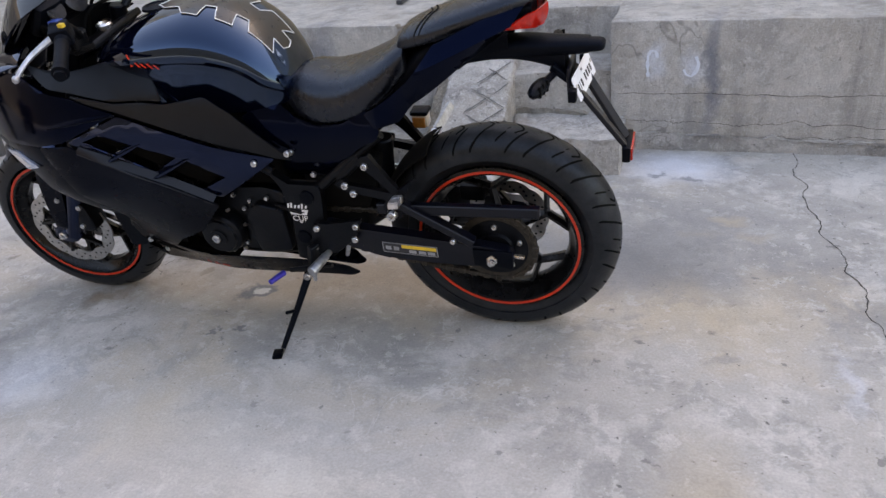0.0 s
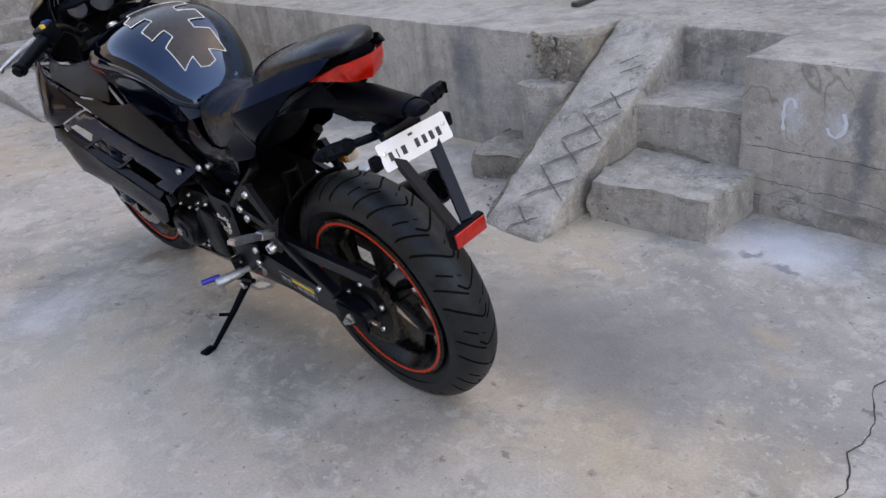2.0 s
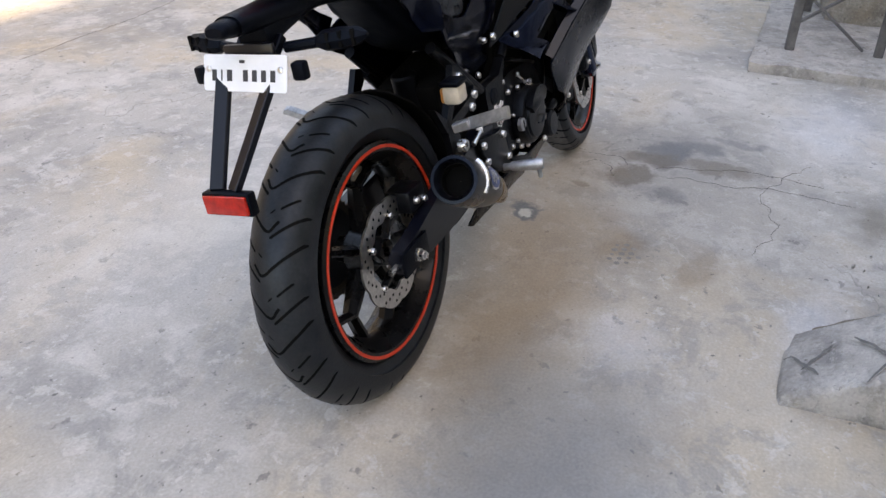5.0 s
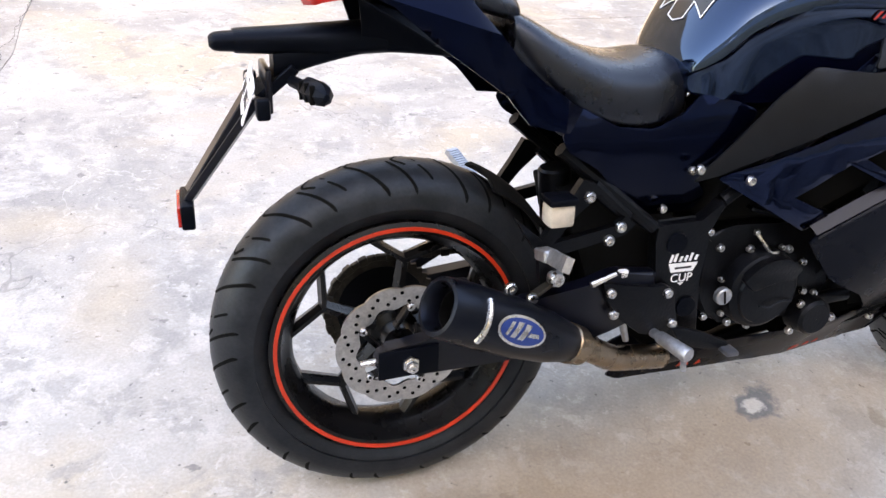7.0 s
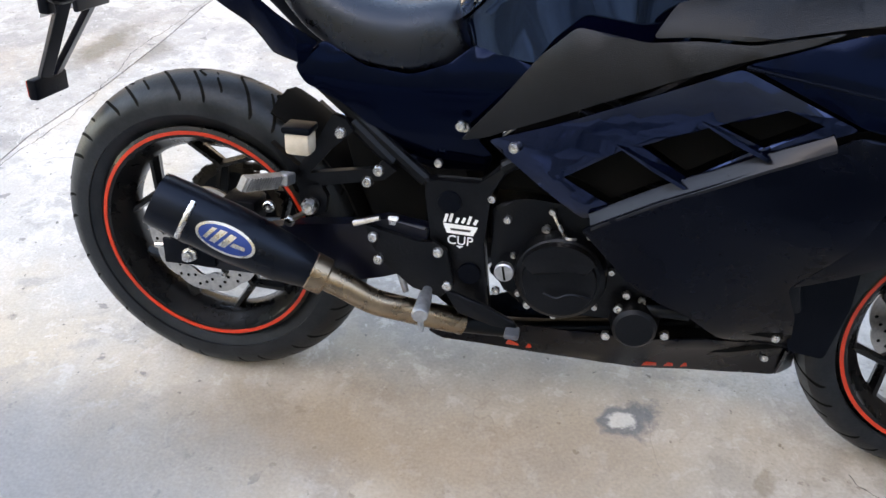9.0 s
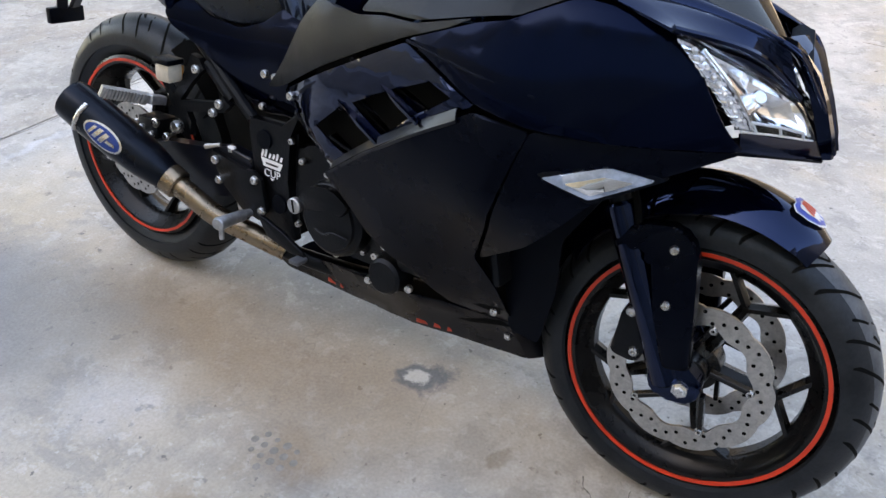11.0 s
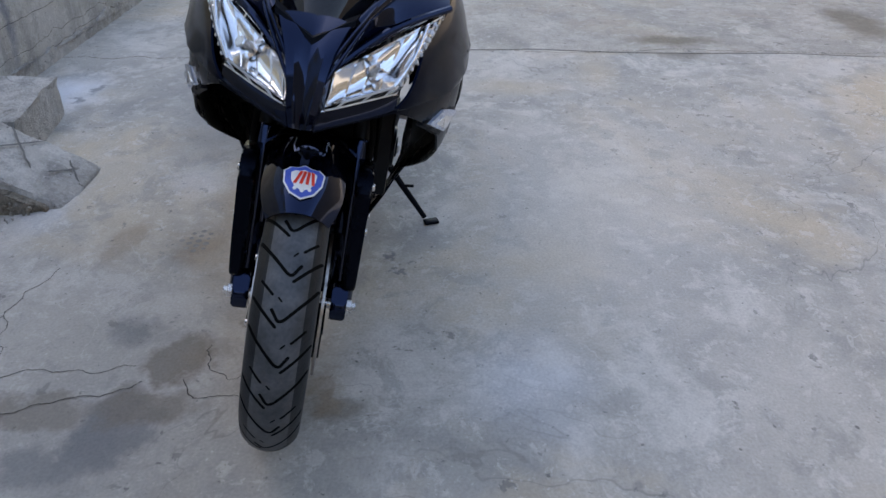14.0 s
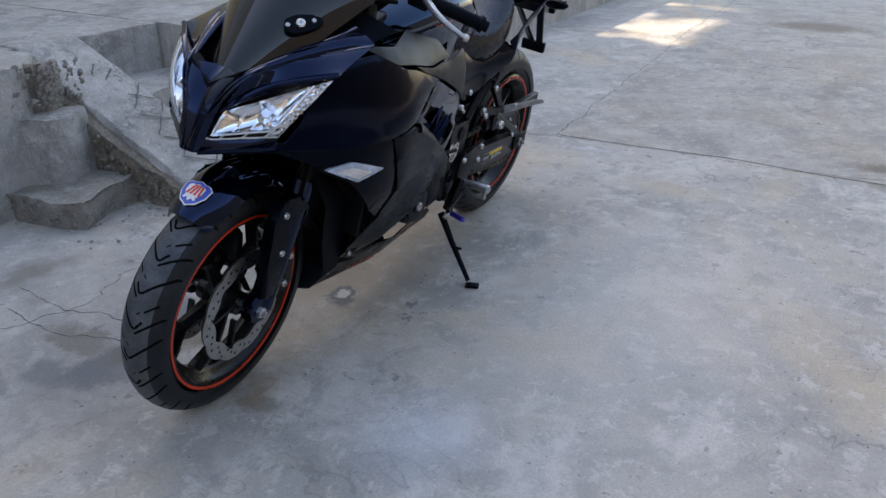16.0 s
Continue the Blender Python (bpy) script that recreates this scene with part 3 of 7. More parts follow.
roughen(bag, 0.05, 0.03, 6, 21, bevel=0.04)
thing("cement_bag", bag, mat_rubble, "slumped dusty grey sack under the stand", "sack")

# wall that closes the corner behind the stand, sloping slab and shallow steps further off
wall_block("wall_corner", [(4.6, -6.2), (4.6, -0.95), (4.85, -0.95), (4.85, -6.2)], 2, -0.05, 2.6, mat_wall, "plain grey cement wall in the corner behind the stand", 22, 0.25, 0.006, 0.01)
b = bmesh.new()
prism_into(b, [(3.95, -0.02), (3.95, 0.01), (5.2, 0.16), (5.2, -0.02)], 1, -0.95, -0.3)
roughen(b, 0.1, 0.004, 4, 23, bevel=0.01)
thing("slab_ramp", b, mat_step, "pale sloping cement slab at the yard's end", "ramp", "", "structure")
for i in range(5):
    wall_block("far_step", [(6.2 + i * 0.3, -1.2), (6.2 + i * 0.3, 1.4), (8.5, 1.4), (8.5, -1.2)], 2, i * 0.16 - 0.02, (i + 1) * 0.16, mat_step, "wide pale cement step at the yard's far end", 24 + i, 0.2, 0.004, 0.01, "step")

# things left on the platform
mat_board = make("dark_wet_board", (0.045, 0.045, 0.05), 0.55, spread=0.35, scale=12, bump=0.2)
b = bmesh.new()
bar_into(b, (1.05, -2.03, PLAT + 0.012), (1.10, -2.5, PLAT + 0.012), 0.035, 0.02)
thing("dark_bar", b, mat_board, "short dark steel bar lying on the platform", "bar")
mat_teal = make("teal_plastic_hose", (0.03, 0.22, 0.22), 0.4, spread=0.2)
b = bmesh.new()
bar_into(b, (0.2, -2.75, PLAT + 0.02), (4.5, -2.8, PLAT + 0.02), 0.025)
thing("hose", b, mat_teal, "teal plastic hose lying along the platform", "hose")


def wall_line(name, points, width, y, seed, mat, label, lift=0.004, wander=0.008):
    """A strip lying on a wall that faces the yard."""
    line = jagged(points, 0.03, wander, seed)
    rng = random.Random(seed)
    bmx = bmesh.new()
    rows = []
    for i, p in enumerate(line):
        q = line[min(i + 1, len(line) - 1)] - line[max(i - 1, 0)]
        sd = Vector((-q.y, q.x)).normalized() * width * rng.uniform(0.4, 1.0)
        rows.append((bmx.verts.new((p.x + sd.x, y + lift, p.y + sd.y)), bmx.verts.new((p.x - sd.x, y + lift, p.y - sd.y))))
    for a, c in zip(rows, rows[1:]):
        bmx.faces.new((a[0], a[1], c[1], c[0]))
    return thing(name, bmx, mat, label, "crack", "", "structure")


wall_line("crack", [(-0.12, 0.245), (-0.4, 0.25), (-0.8, 0.24), (-1.4, 0.25), (-2.2, 0.235)], 0.0014, -1.533, 31, mat_dark, "thin crack along the retaining wall")
wall_line("crack", [(-0.15, 0.13), (-0.5, 0.12), (-1.0, 0.125), (-1.6, 0.10)], 0.0013, -1.533, 32, mat_dark, "crumbling line low on the retaining wall", wander=0.015)
wall_line("crack", [(-0.12, 0.07), (-0.6, 0.06), (-1.2, 0.07), (-2.0, 0.05)], 0.0013, -1.533, 33, mat_dark, "crumbling line low on the retaining wall", wander=0.015)
mat_spray = make("white_spray_paint", (0.66, 0.69, 0.75), 0.7, spread=0.1, scale=30)
for k, arc in enumerate(([(-0.243, 0.32), (-0.240, 0.405), (-0.252, 0.428), (-0.268, 0.428), (-0.280, 0.40)], [(-0.386, 0.352), (-0.395, 0.330), (-0.415, 0.322), (-0.438, 0.345), (-0.443, 0.375), (-0.432, 0.405)])):
    wall_line("spray_mark", arc, 0.0085, -1.533, 40 + k, mat_spray, "white hooked spray mark on the wall", wander=0.002)

# ---- motorcycle ----
LEAN, YAW = 10.0, 1.7
bike = tagged(new("motorcycle"), "black sport motorcycle with orange rim stripes leaning on its side stand", "motorcycle")
bike.matrix_world = pose(0.006, -0.0905, 0, 0, 0, YAW) @ pose(0, 0, 0, -LEAN, 0, 0)

mat_tyre = make("tyre_rubber", (0.0065, 0.0068, 0.0080), 0.44, sheen=(0.7, 0.84, 1.0), spec=0.32, spread=0.35, scale=18, grain=0.5, grain_scale=160, bump=0.12, bump_scale=220, tint=(0.014, 0.0148, 0.0165))
mat_front = make("dusty_tyre_rubber", (0.045, 0.048, 0.053), 0.5, sheen=(0.7, 0.84, 1.0), spec=0.45, spread=0.35, scale=18, grain=0.5, grain_scale=160, bump=0.12, bump_scale=220, tint=(0.070, 0.074, 0.080))
mat_groove = make("tyre_groove", (0.003, 0.003, 0.003), 0.95, spread=0.2, spec=0.1)
mat_rim = make("satin_black_alloy", (0.004, 0.004, 0.0045), 0.28, 0.0, spec=0.22, coat=0.1, spread=0.3, scale=20)
mat_stripe = make("orange_rim_tape", (0.55, 0.034, 0.010), 0.40, spread=0.15, scale=25)
mat_steel = make("bright_steel", (0.62, 0.61, 0.60), 0.28, 1.0, spread=0.15, scale=60, grain=0.2)
mat_disc = make("brushed_disc_steel", (0.50, 0.48, 0.46), 0.34, 1.0, spread=0.2, scale=90, grain=0.3, grain_scale=300)
mat_gloss = make("black_gloss_paint", (0.0004, 0.0008, 0.0034), 0.055, sheen=(0.32, 0.48, 1.0), spread=0.2, scale=12, spec=0.60, rough_spread=0.3)
mat_tank = make("deep_black_tank_paint", (0.0006, 0.0012, 0.0052), 0.05, sheen=(0.36, 0.60, 1.0), spread=0.2, scale=12, spec=1.0, rough_spread=0.3)
mat_satin = make("satin_black_fairing", (0.0007, 0.0009, 0.0022), 0.27, sheen=(0.42, 0.58, 1.0), spread=0.25, scale=9, spec=0.13, rough_spread=0.25)
mat_cowl = make("dark_navy_cowl_paint", (0.0003, 0.0006, 0.0030), 0.13, sheen=(0.22, 0.40, 1.0), spread=0.25, scale=9, spec=0.15, rough_spread=0.25)
mat_knee = make("worn_grained_plastic", (0.0032, 0.0035, 0.0048), 0.40, spread=0.3, scale=25, bump=0.2, bump_scale=600, spec=0.26, sheen=(0.85, 0.92, 1.0))
mat_plastic = make("black_grained_plastic", (0.0014, 0.0018, 0.0034), 0.44, spread=0.3, scale=25, bump=0.15, bump_scale=500, sheen=(0.6, 0.75, 1.0), spec=0.10)
mat_engine = make("dark_engine_casting", (0.0024, 0.0025, 0.0032), 0.36, 0.0, sheen=(0.75, 0.85, 1.0), spec=0.20, spread=0.4, scale=15, grain=0.4, bump=0.2, bump_scale=180)
mat_seat = make("black_vinyl_seat", (0.0036, 0.0040, 0.0062), 0.28, spread=0.25, scale=22, bump=0.12, bump_scale=650, sheen=(0.7, 0.82, 1.0), spec=0.5)
mat_alu = make("worn_aluminium", (0.42, 0.43, 0.45), 0.42, 0.9, spread=0.3, scale=50, grain=0.4)
mat_dust = make("dusty_navy_steel", (0.0022, 0.0030, 0.0072), 0.32, 0.0, coat=0.1, spec=0.25, spread=0.35, scale=18)
mat_chain = make("oily_chain_steel", (0.055, 0.048, 0.04), 0.5, 0.8, spread=0.4, scale=80)


def ring_lathe(profile, seg, closed=True):
    """Turns a profile of (radius, y) round the y axis."""
    bm = bmesh.new()
    rows = []
    for i in range(seg):
        a = 2 * math.pi * i / seg
        rows.append([bm.verts.new((r * math.sin(a), y, r * math.cos(a))) for r, y in profile])
    k = len(profile)
    for i in range(seg):
        p, q = rows[i], rows[(i + 1) % seg]
        for j in range(k if closed else k - 1):
            j2 = (j + 1) % k
            bm.faces.new((p[j], p[j2], q[j2], q[j]))
    return bm


def tube_into(bm, pts, r, seg=10, caps=True):
    """A round tube along points; r may be a list."""
    pts = [Vector(p) for p in pts]
    rr = r if isinstance(r, (list, tuple)) else [r] * len(pts)
    rows, up = [], None
    for i, p in enumerate(pts):
        d = (pts[min(i + 1, len(pts) - 1)] - pts[max(i - 1, 0)]).normalized()
        if up is None:
            up = d.orthogonal().normalized()
        up = (up - d * up.dot(d)).normalized()
        s = d.cross(up)
        rows.append([bm.verts.new(p + (up * math.cos(2 * math.pi * k / seg) + s * math.sin(2 * math.pi * k / seg)) * rr[i]) for k in range(seg)])
    for a, b in zip(rows, rows[1:]):
        for k in range(seg):
            bm.faces.new((a[k], a[(k + 1) % seg], b[(k + 1) % seg], b[k]))
    if caps:
        bm.faces.new(rows[0][::-1])
        bm.faces.new(rows[-1])


def smooth_line(pts, n=8):
    """Catmull-Rom through points."""
    pts = [Vector(p) for p in pts]
    out = []
    for i in range(len(pts) - 1):
        p0, p1, p2, p3 = pts[max(i - 1, 0)], pts[i], pts[i + 1], pts[min(i + 2, len(pts) - 1)]
        for k in range(n):
            t = k / n
            out.append(0.5 * ((2 * p1) + (p2 - p0) * t + (2 * p0 - 5 * p1 + 4 * p2 - p3) * t * t + (3 * p1 - p0 - 3 * p2 + p3) * t * t * t))
    return out + [pts[-1]]


def tail_shift(co):
    """The rear subframe sits slightly to the right of the wheel plane."""
    return -0.03 * min(max((co.z - 0.35) / 0.55, 0), 1) * min(max((0.10 - co.x) / 0.2, 0), 1)


def piece(name, bm, mat, parent=None, label="", m=None, smooth=True, angle=35, shift=True):
    if m is not None:
        bmesh.ops.transform(bm, matrix=m, verts=bm.verts[:])
    if shift:
        for v in bm.verts:
            v.co.y += tail_shift(v.co)
    return part(name, bm, mat, parent or bike, label, smooth, angle)


def bolt(at, r=0.008, side=1, parent=None, depth=0.007, mat=None, m=None):
    """A domed hexagon-socket screw whose head faces side * y."""
    prof = [(0.0005, depth * 0.35), (r * 0.38, depth * 0.35), (r * 0.42, depth * 0.95), (r * 0.8, depth), (r, depth * 0.6), (r, -0.002), (0.0005, -0.002)]
    b = ring_lathe([(a, c * side) for a, c in prof], 12, True)
    return piece("bolt", b, mat or mat_steel, parent, m=(m or Matrix()) @ Matrix.Translation(at))


def tyre_mesh(R, width, rim_r):
    """Outer skin with a round crown, and the bead."""
    h = width / 2
    prof = []
    for i in range(-10, 11):
        a = i / 10 * radians(78)
        prof.append((R - h * 0.92 * (1 - math.cos(a)), h * math.sin(a) / math.sin(radians(78))))
    prof += [(R - h * 1.05, h * 0.99), (rim_r + 0.028, h * 0.9), (rim_r + 0.004, h * 0.72), (rim_r - 0.004, h * 0.55)]
    prof += [(rim_r - 0.004, -h * 0.55), (rim_r + 0.004, -h * 0.72), (rim_r + 0.028, -h * 0.9), (R - h * 1.05, -h * 0.99)]
    return ring_lathe(prof, 128)


def crown(R, width, a, y):
    """A point just above the tread at wheel angle a and offset y across."""
    h = width / 2
    s = max(-0.999, min(0.999, y / h * math.sin(radians(78))))
    r = R - h * 0.92 * (1 - math.cos(math.asin(s))) + 0.0006
    return Vector((r * math.sin(a), y, r * math.cos(a)))


def groove_into(bm, R, width, pts, w):
    """A tread groove: a strip lying in the crown; pts are (metres round, metres across)."""
    line = smooth_line([(p[0], p[1], 0) for p in pts], 6)
    rows = []
    for i, p in enumerate(line):
        d = (line[min(i + 1, len(line) - 1)] - line[max(i - 1, 0)]).normalized()
        s = Vector((-d.y, d.x, 0)) * w * (0.35 if i in (0, len(line) - 1) else 1)
        rows.append([bm.verts.new(crown(R, width, (p.x + k * s.x) / R, p.y + k * s.y)) for k in (1, 0, -1)])
    for a, b in zip(rows, rows[1:]):
        bm.faces.new((a[0], a[1], b[1], b[0]))
        bm.faces.new((a[1], a[2], b[2], b[1]))


def tread(R, width, count, flip):
    """Swept grooves that cross the crown, with long slashes and fine cuts between, one side half a step behind the other."""
    bm = bmesh.new()
    h = width / 2
    pitch = 2 * math.pi * R / count
    for k in range(count):
        for q in (1, -1):
            o = (k + (0.5 if q < 0 else 0)) * pitch

            def cut(line, w):
                groove_into(bm, R, width, [(o + flip * x * pitch, q * y * h) for x, y in line], w)

            cut(((0.10, -0.36), (0.05, -0.26), (-0.02, -0.12), (-0.01, 0.04), (0.06, 0.24), (0.15, 0.48), (0.25, 0.74), (0.36, 0.97)), 0.0027)
            cut(((0.40, 0.14), (0.48, 0.38), (0.58, 0.66), (0.70, 0.97)), 0.0026)
            cut(((0.74, 0.34), (0.81, 0.54), (0.89, 0.76)), 0.0022)
            cut(((0.68, 0.06), (0.73, 0.20)), 0.0014)
    return bm


def wave_disc(r_out, r_in, waves, y, thick, holes=True):
    """A petal brake disc with rows of drilled holes shown as dark sunk rings."""
    bm = bmesh.new()
    n = waves * 12
    def ring(rf, yy):
        return [bm.verts.new((rf(2 * math.pi * i / n) * math.sin(2 * math.pi * i / n), yy, rf(2 * math.pi * i / n) * math.cos(2 * math.pi * i / n))) for i in range(n)]
    outer = lambda a: r_out + 0.006 * (abs(math.sin(a * waves / 2)) ** 0.7 - 0.6)
    inner = lambda a: r_in + 0.004 * math.sin(a * waves)
    rings = [ring(outer, y + thick / 2), ring(inner, y + thick / 2), ring(inner, y - thick / 2), ring(outer, y - thick / 2)]
    for j in range(4):
        a, b = rings[j], rings[(j + 1) % 4]
        for i in range(n):
            bm.faces.new((a[i], a[(i + 1) % n], b[(i + 1) % n], b[i]))
    return bm


def dots(r, count, y, size, phase=0.0):
    bm = bmesh.new()
    for i in range(count):
        a = 2 * math.pi * i / count + phase
        rr = r + (0.009 if i % 3 == 0 else -0.007 if i % 3 == 1 else 0.001)
        bmesh.ops.create_circle(bm, cap_ends=True, segments=8, radius=size, matrix=Matrix.Translation((rr * math.sin(a), y, rr * math.cos(a))) @ Matrix.Rotation(math.pi / 2, 4, "X"))
    return bm


def wheel(name, at, m, R, width, rim_r, rim_w, disc_r, disc_y, flip, spokes=5, phase=0.3, drum=0.045, spread=0.36, crown_mat=mat_tyre):
    """Alloy wheel > tyre, tread grooves, orange tapes, forked spokes, hub, brake disc with its holes."""
    M = m @ Matrix.Translation(at)
    w2 = rim_w / 2
    rim = ring_lathe([(rim_r + 0.003, w2), (rim_r - 0.004, w2 + 0.004), (rim_r - 0.017, w2 + 0.002), (rim_r - 0.024, w2 - 0.012), (rim_r - 0.034, w2 * 0.55), (rim_r - 0.042, w2 * 0.3), (rim_r - 0.042, -w2 * 0.3), (rim_r - 0.034, -w2 * 0.55),
                      (rim_r - 0.024, -w2 + 0.012), (rim_r - 0.017, -w2 - 0.002), (rim_r - 0.004, -w2 - 0.004), (rim_r + 0.003, -w2)], 96)
    top = piece(name, rim, mat_rim, None, "satin black alloy rim", M, shift=False)
    skin = tyre_mesh(R, width, rim_r)
    for f in skin.faces:
        c = f.calc_center_median()
        f.material_index = int(abs(c.y) < width * 0.30 and math.hypot(c.x, c.z) > R - 0.03)
    tyre = piece("tyre", skin, mat_tyre, top, "worn black road tyre", M, shift=False)
    tyre.data.materials.append(crown_mat)
    piece("tread", tread(R, width, 13 if R > 0.3 else 12, flip), mat_groove, top, "tread pattern of curved grooves", M, shift=False)
    for s in (1, -1):
        tape = ring_lathe([(rim_r - 0.0040, s * (w2 + 0.0042)), (rim_r - 0.0040, s * (w2 + 0.006)), (rim_r - 0.0108, s * (w2 + 0.0055)), (rim_r - 0.0108, s * (w2 + 0.003))], 96)
        piece("rim_stripe", tape, mat_stripe, top, "orange reflective rim tape", M, shift=False)
    for k in range(spokes):
        a = 2 * math.pi * k / spokes + phase
        b = bmesh.new()
        fork = drum + (rim_r - 0.04 - drum) * 0.70
        def pt(r, da, y=0.0):
            return Vector((r * math.sin(a + da), y, r * math.cos(a + da)))
        for p, q, w0, w1, d0, d1 in ((pt(drum * 0.8, 0), pt(fork, 0), 0.026, 0.021, 0.05, 0.032), (pt(fork * 0.97, 0), pt(rim_r - 0.036, spread), 0.016, 0.016, 0.03, 0.036), (pt(fork * 0.97, 0), pt(rim_r - 0.036, -spread), 0.016, 0.016, 0.03, 0.036)):
            d = (q - p).normalized()
            s = Vector((d.z, 0, -d.x))
            vs = []
            for c, w, dd in ((p, w0, d0), (q, w1, d1)):
                vs.append([b.verts.new(c + s * sx * w / 2 * tp + Vector((0, sy * dd / 2, 0))) for sx, sy, tp in ((1, 1, 0.45), (1, 0, 1), (1, -1, 0.45), (-1, -1, 0.45), (-1, 0, 1), (-1, 1, 0.45))])
            for i in range(6):
                b.faces.new((vs[0][i], vs[0][(i + 1) % 6], vs[1][(i + 1) % 6], vs[1][i]))
            b.faces.new(vs[0][::-1])
            b.faces.new(vs[1])
        piece("spoke", b, mat_rim, top, "", M, shift=False, angle=25)
    hub = ring_lathe([(0.012, 0.055), (drum * 0.62, 0.055), (drum * 0.7, 0.03), (drum, 0.022), (drum, -0.022), (drum * 0.7, -0.03), (drum * 0.62, -0.055), (0.012, -0.055)], 40)
    piece("hub", hub, mat_rim, top, "", M, shift=False)
    disc = piece("brake_disc", wave_disc(disc_r, disc_r - 0.036, 10, disc_y, 0.005), mat_disc, top, "petal brake disc of brushed steel", M, shift=False)
    for s in (1, -1):
        piece("drilling", dots(disc_r - 0.019, 45, disc_y + s * 0.0032, 0.0036), mat_groove, top, "drilled holes", M, shift=False)
    for k in range(5):
        b = bmesh.new()
        a = 2 * math.pi * k / 5 + 0.2
        p, q = Vector((0.04 * math.sin(a - 0.5), disc_y, 0.04 * math.cos(a - 0.5))), Vector(((disc_r - 0.03) * math.sin(a), disc_y, (disc_r - 0.03) * math.cos(a)))
        bar_into(b, p, q, 0.016, 0.008)
        piece("disc_arm", b, mat_rim, top, "", M, shift=False)
    for k in range(5):
        a = 2 * math.pi * k / 5 + 0.2
        sd = 1 if disc_y > 0 else -1
        bolt(((disc_r - 0.036) * math.sin(a), disc_y + sd * 0.004, (disc_r - 0.036) * math.cos(a)), 0.007, sd, top, 0.005, m=M)
    return top


REAR_R, FRONT_R, RIM_R = 0.319, 0.286, 0.224
RAKE = radians(26)
HEAD = Vector((1.13, 0, 0.86))
AXIS = Vector((-math.sin(RAKE), 0, math.cos(RAKE)))
STEER = Matrix.Translation(HEAD) @ Matrix.Rotation(radians(3.5), 4, AXIS) @ Matrix.Translation(-HEAD)
rear = wheel("rear_wheel", (0, -0.006, 0.3165), Matrix(), REAR_R, 0.128, RIM_R, 0.112, 0.114, -0.066, 1, phase=radians(8), spread=0.38)
front = wheel("front_wheel", (1.405, 0, 0.2865), STEER, FRONT_R, 0.108, RIM_R, 0.083, 0.138, -0.062, -1, phase=radians(23), spread=0.31, crown_mat=mat_front)


# -- shapes for bodywork --
def eased(x, table):
    xs, ys = [a for a, _ in table], [c for _, c in table]
    return float(sum(np.interp(x + d, xs, ys) for d in (-0.036, -0.018, 0, 0.018, 0.036)) / 5)


WIDE = ((0.3, 0.105), (0.42, 0.115), (0.56, 0.137), (0.68, 0.187), (0.85, 0.222), (1.0, 0.255), (1.08, 0.272), (1.14, 0.27), (1.22, 0.252), (1.3, 0.218), (1.415, 0.155), (1.48, 0.05), (1.52, 0.02))


def fairing_w(x, z):
    """Half-width of the fairing at a place in side view."""
    f = 1 - 0.27 * (max(0.68 - z, 0) / 0.38) ** 1.6 if z < 0.68 else 1 - 0.5 * ((z - 0.68) / 0.3) ** 2
    front = min(max((x - 0.85) / 0.2, 0), 1) * min(max((0.55 - z) / 0.38, 0), 1)
    low = min(max((z - 0.15) / 0.15, 0), 1)
    return max(eased(x, WIDE) * max(f, 0.3) * (1 - 0.62 * front) * (0.45 + 0.55 * low), 0.02)


TAIL = ((-0.25, 0.05), (-0.12, 0.085), (0.0, 0.135), (0.10, 0.178), (0.2, 0.160), (0.3, 0.132), (0.45, 0.112), (0.6, 0.118))


def tail_w(x, z):
    return eased(x, TAIL) * (1 - 0.35 * max(0.70 - z, 0) / 0.12 * 0.3)


def inside(p, poly):
    hit = False
    for (x0, z0), (x1, z1) in zip(poly, poly[1:] + poly[:1]):
        if (z0 > p[1]) != (z1 > p[1]) and p[0] < (x1 - x0) * (p[1] - z0) / (z1 - z0) + x0:
            hit = not hit
    return hit


def rounded(outline, r=0.012, n=3):
    """Softens the corners of a closed outline."""
    out = []
    k = len(outline)
    for i in range(k):
        p, c, q = Vector(outline[i - 1]), Vector(outline[i]), Vector(outline[(i + 1) % k])
        a, b = (p - c), (q - c)
        ra, rb = min(r, a.length * 0.4), min(r, b.length * 0.4)
        s, e = c + a.normalized() * ra, c + b.normalized() * rb
        for j in range(n + 1):
            t = j / n
            out.append(tuple((1 - t) ** 2 * s + 2 * t * (1 - t) * c + t * t * e))
    return out


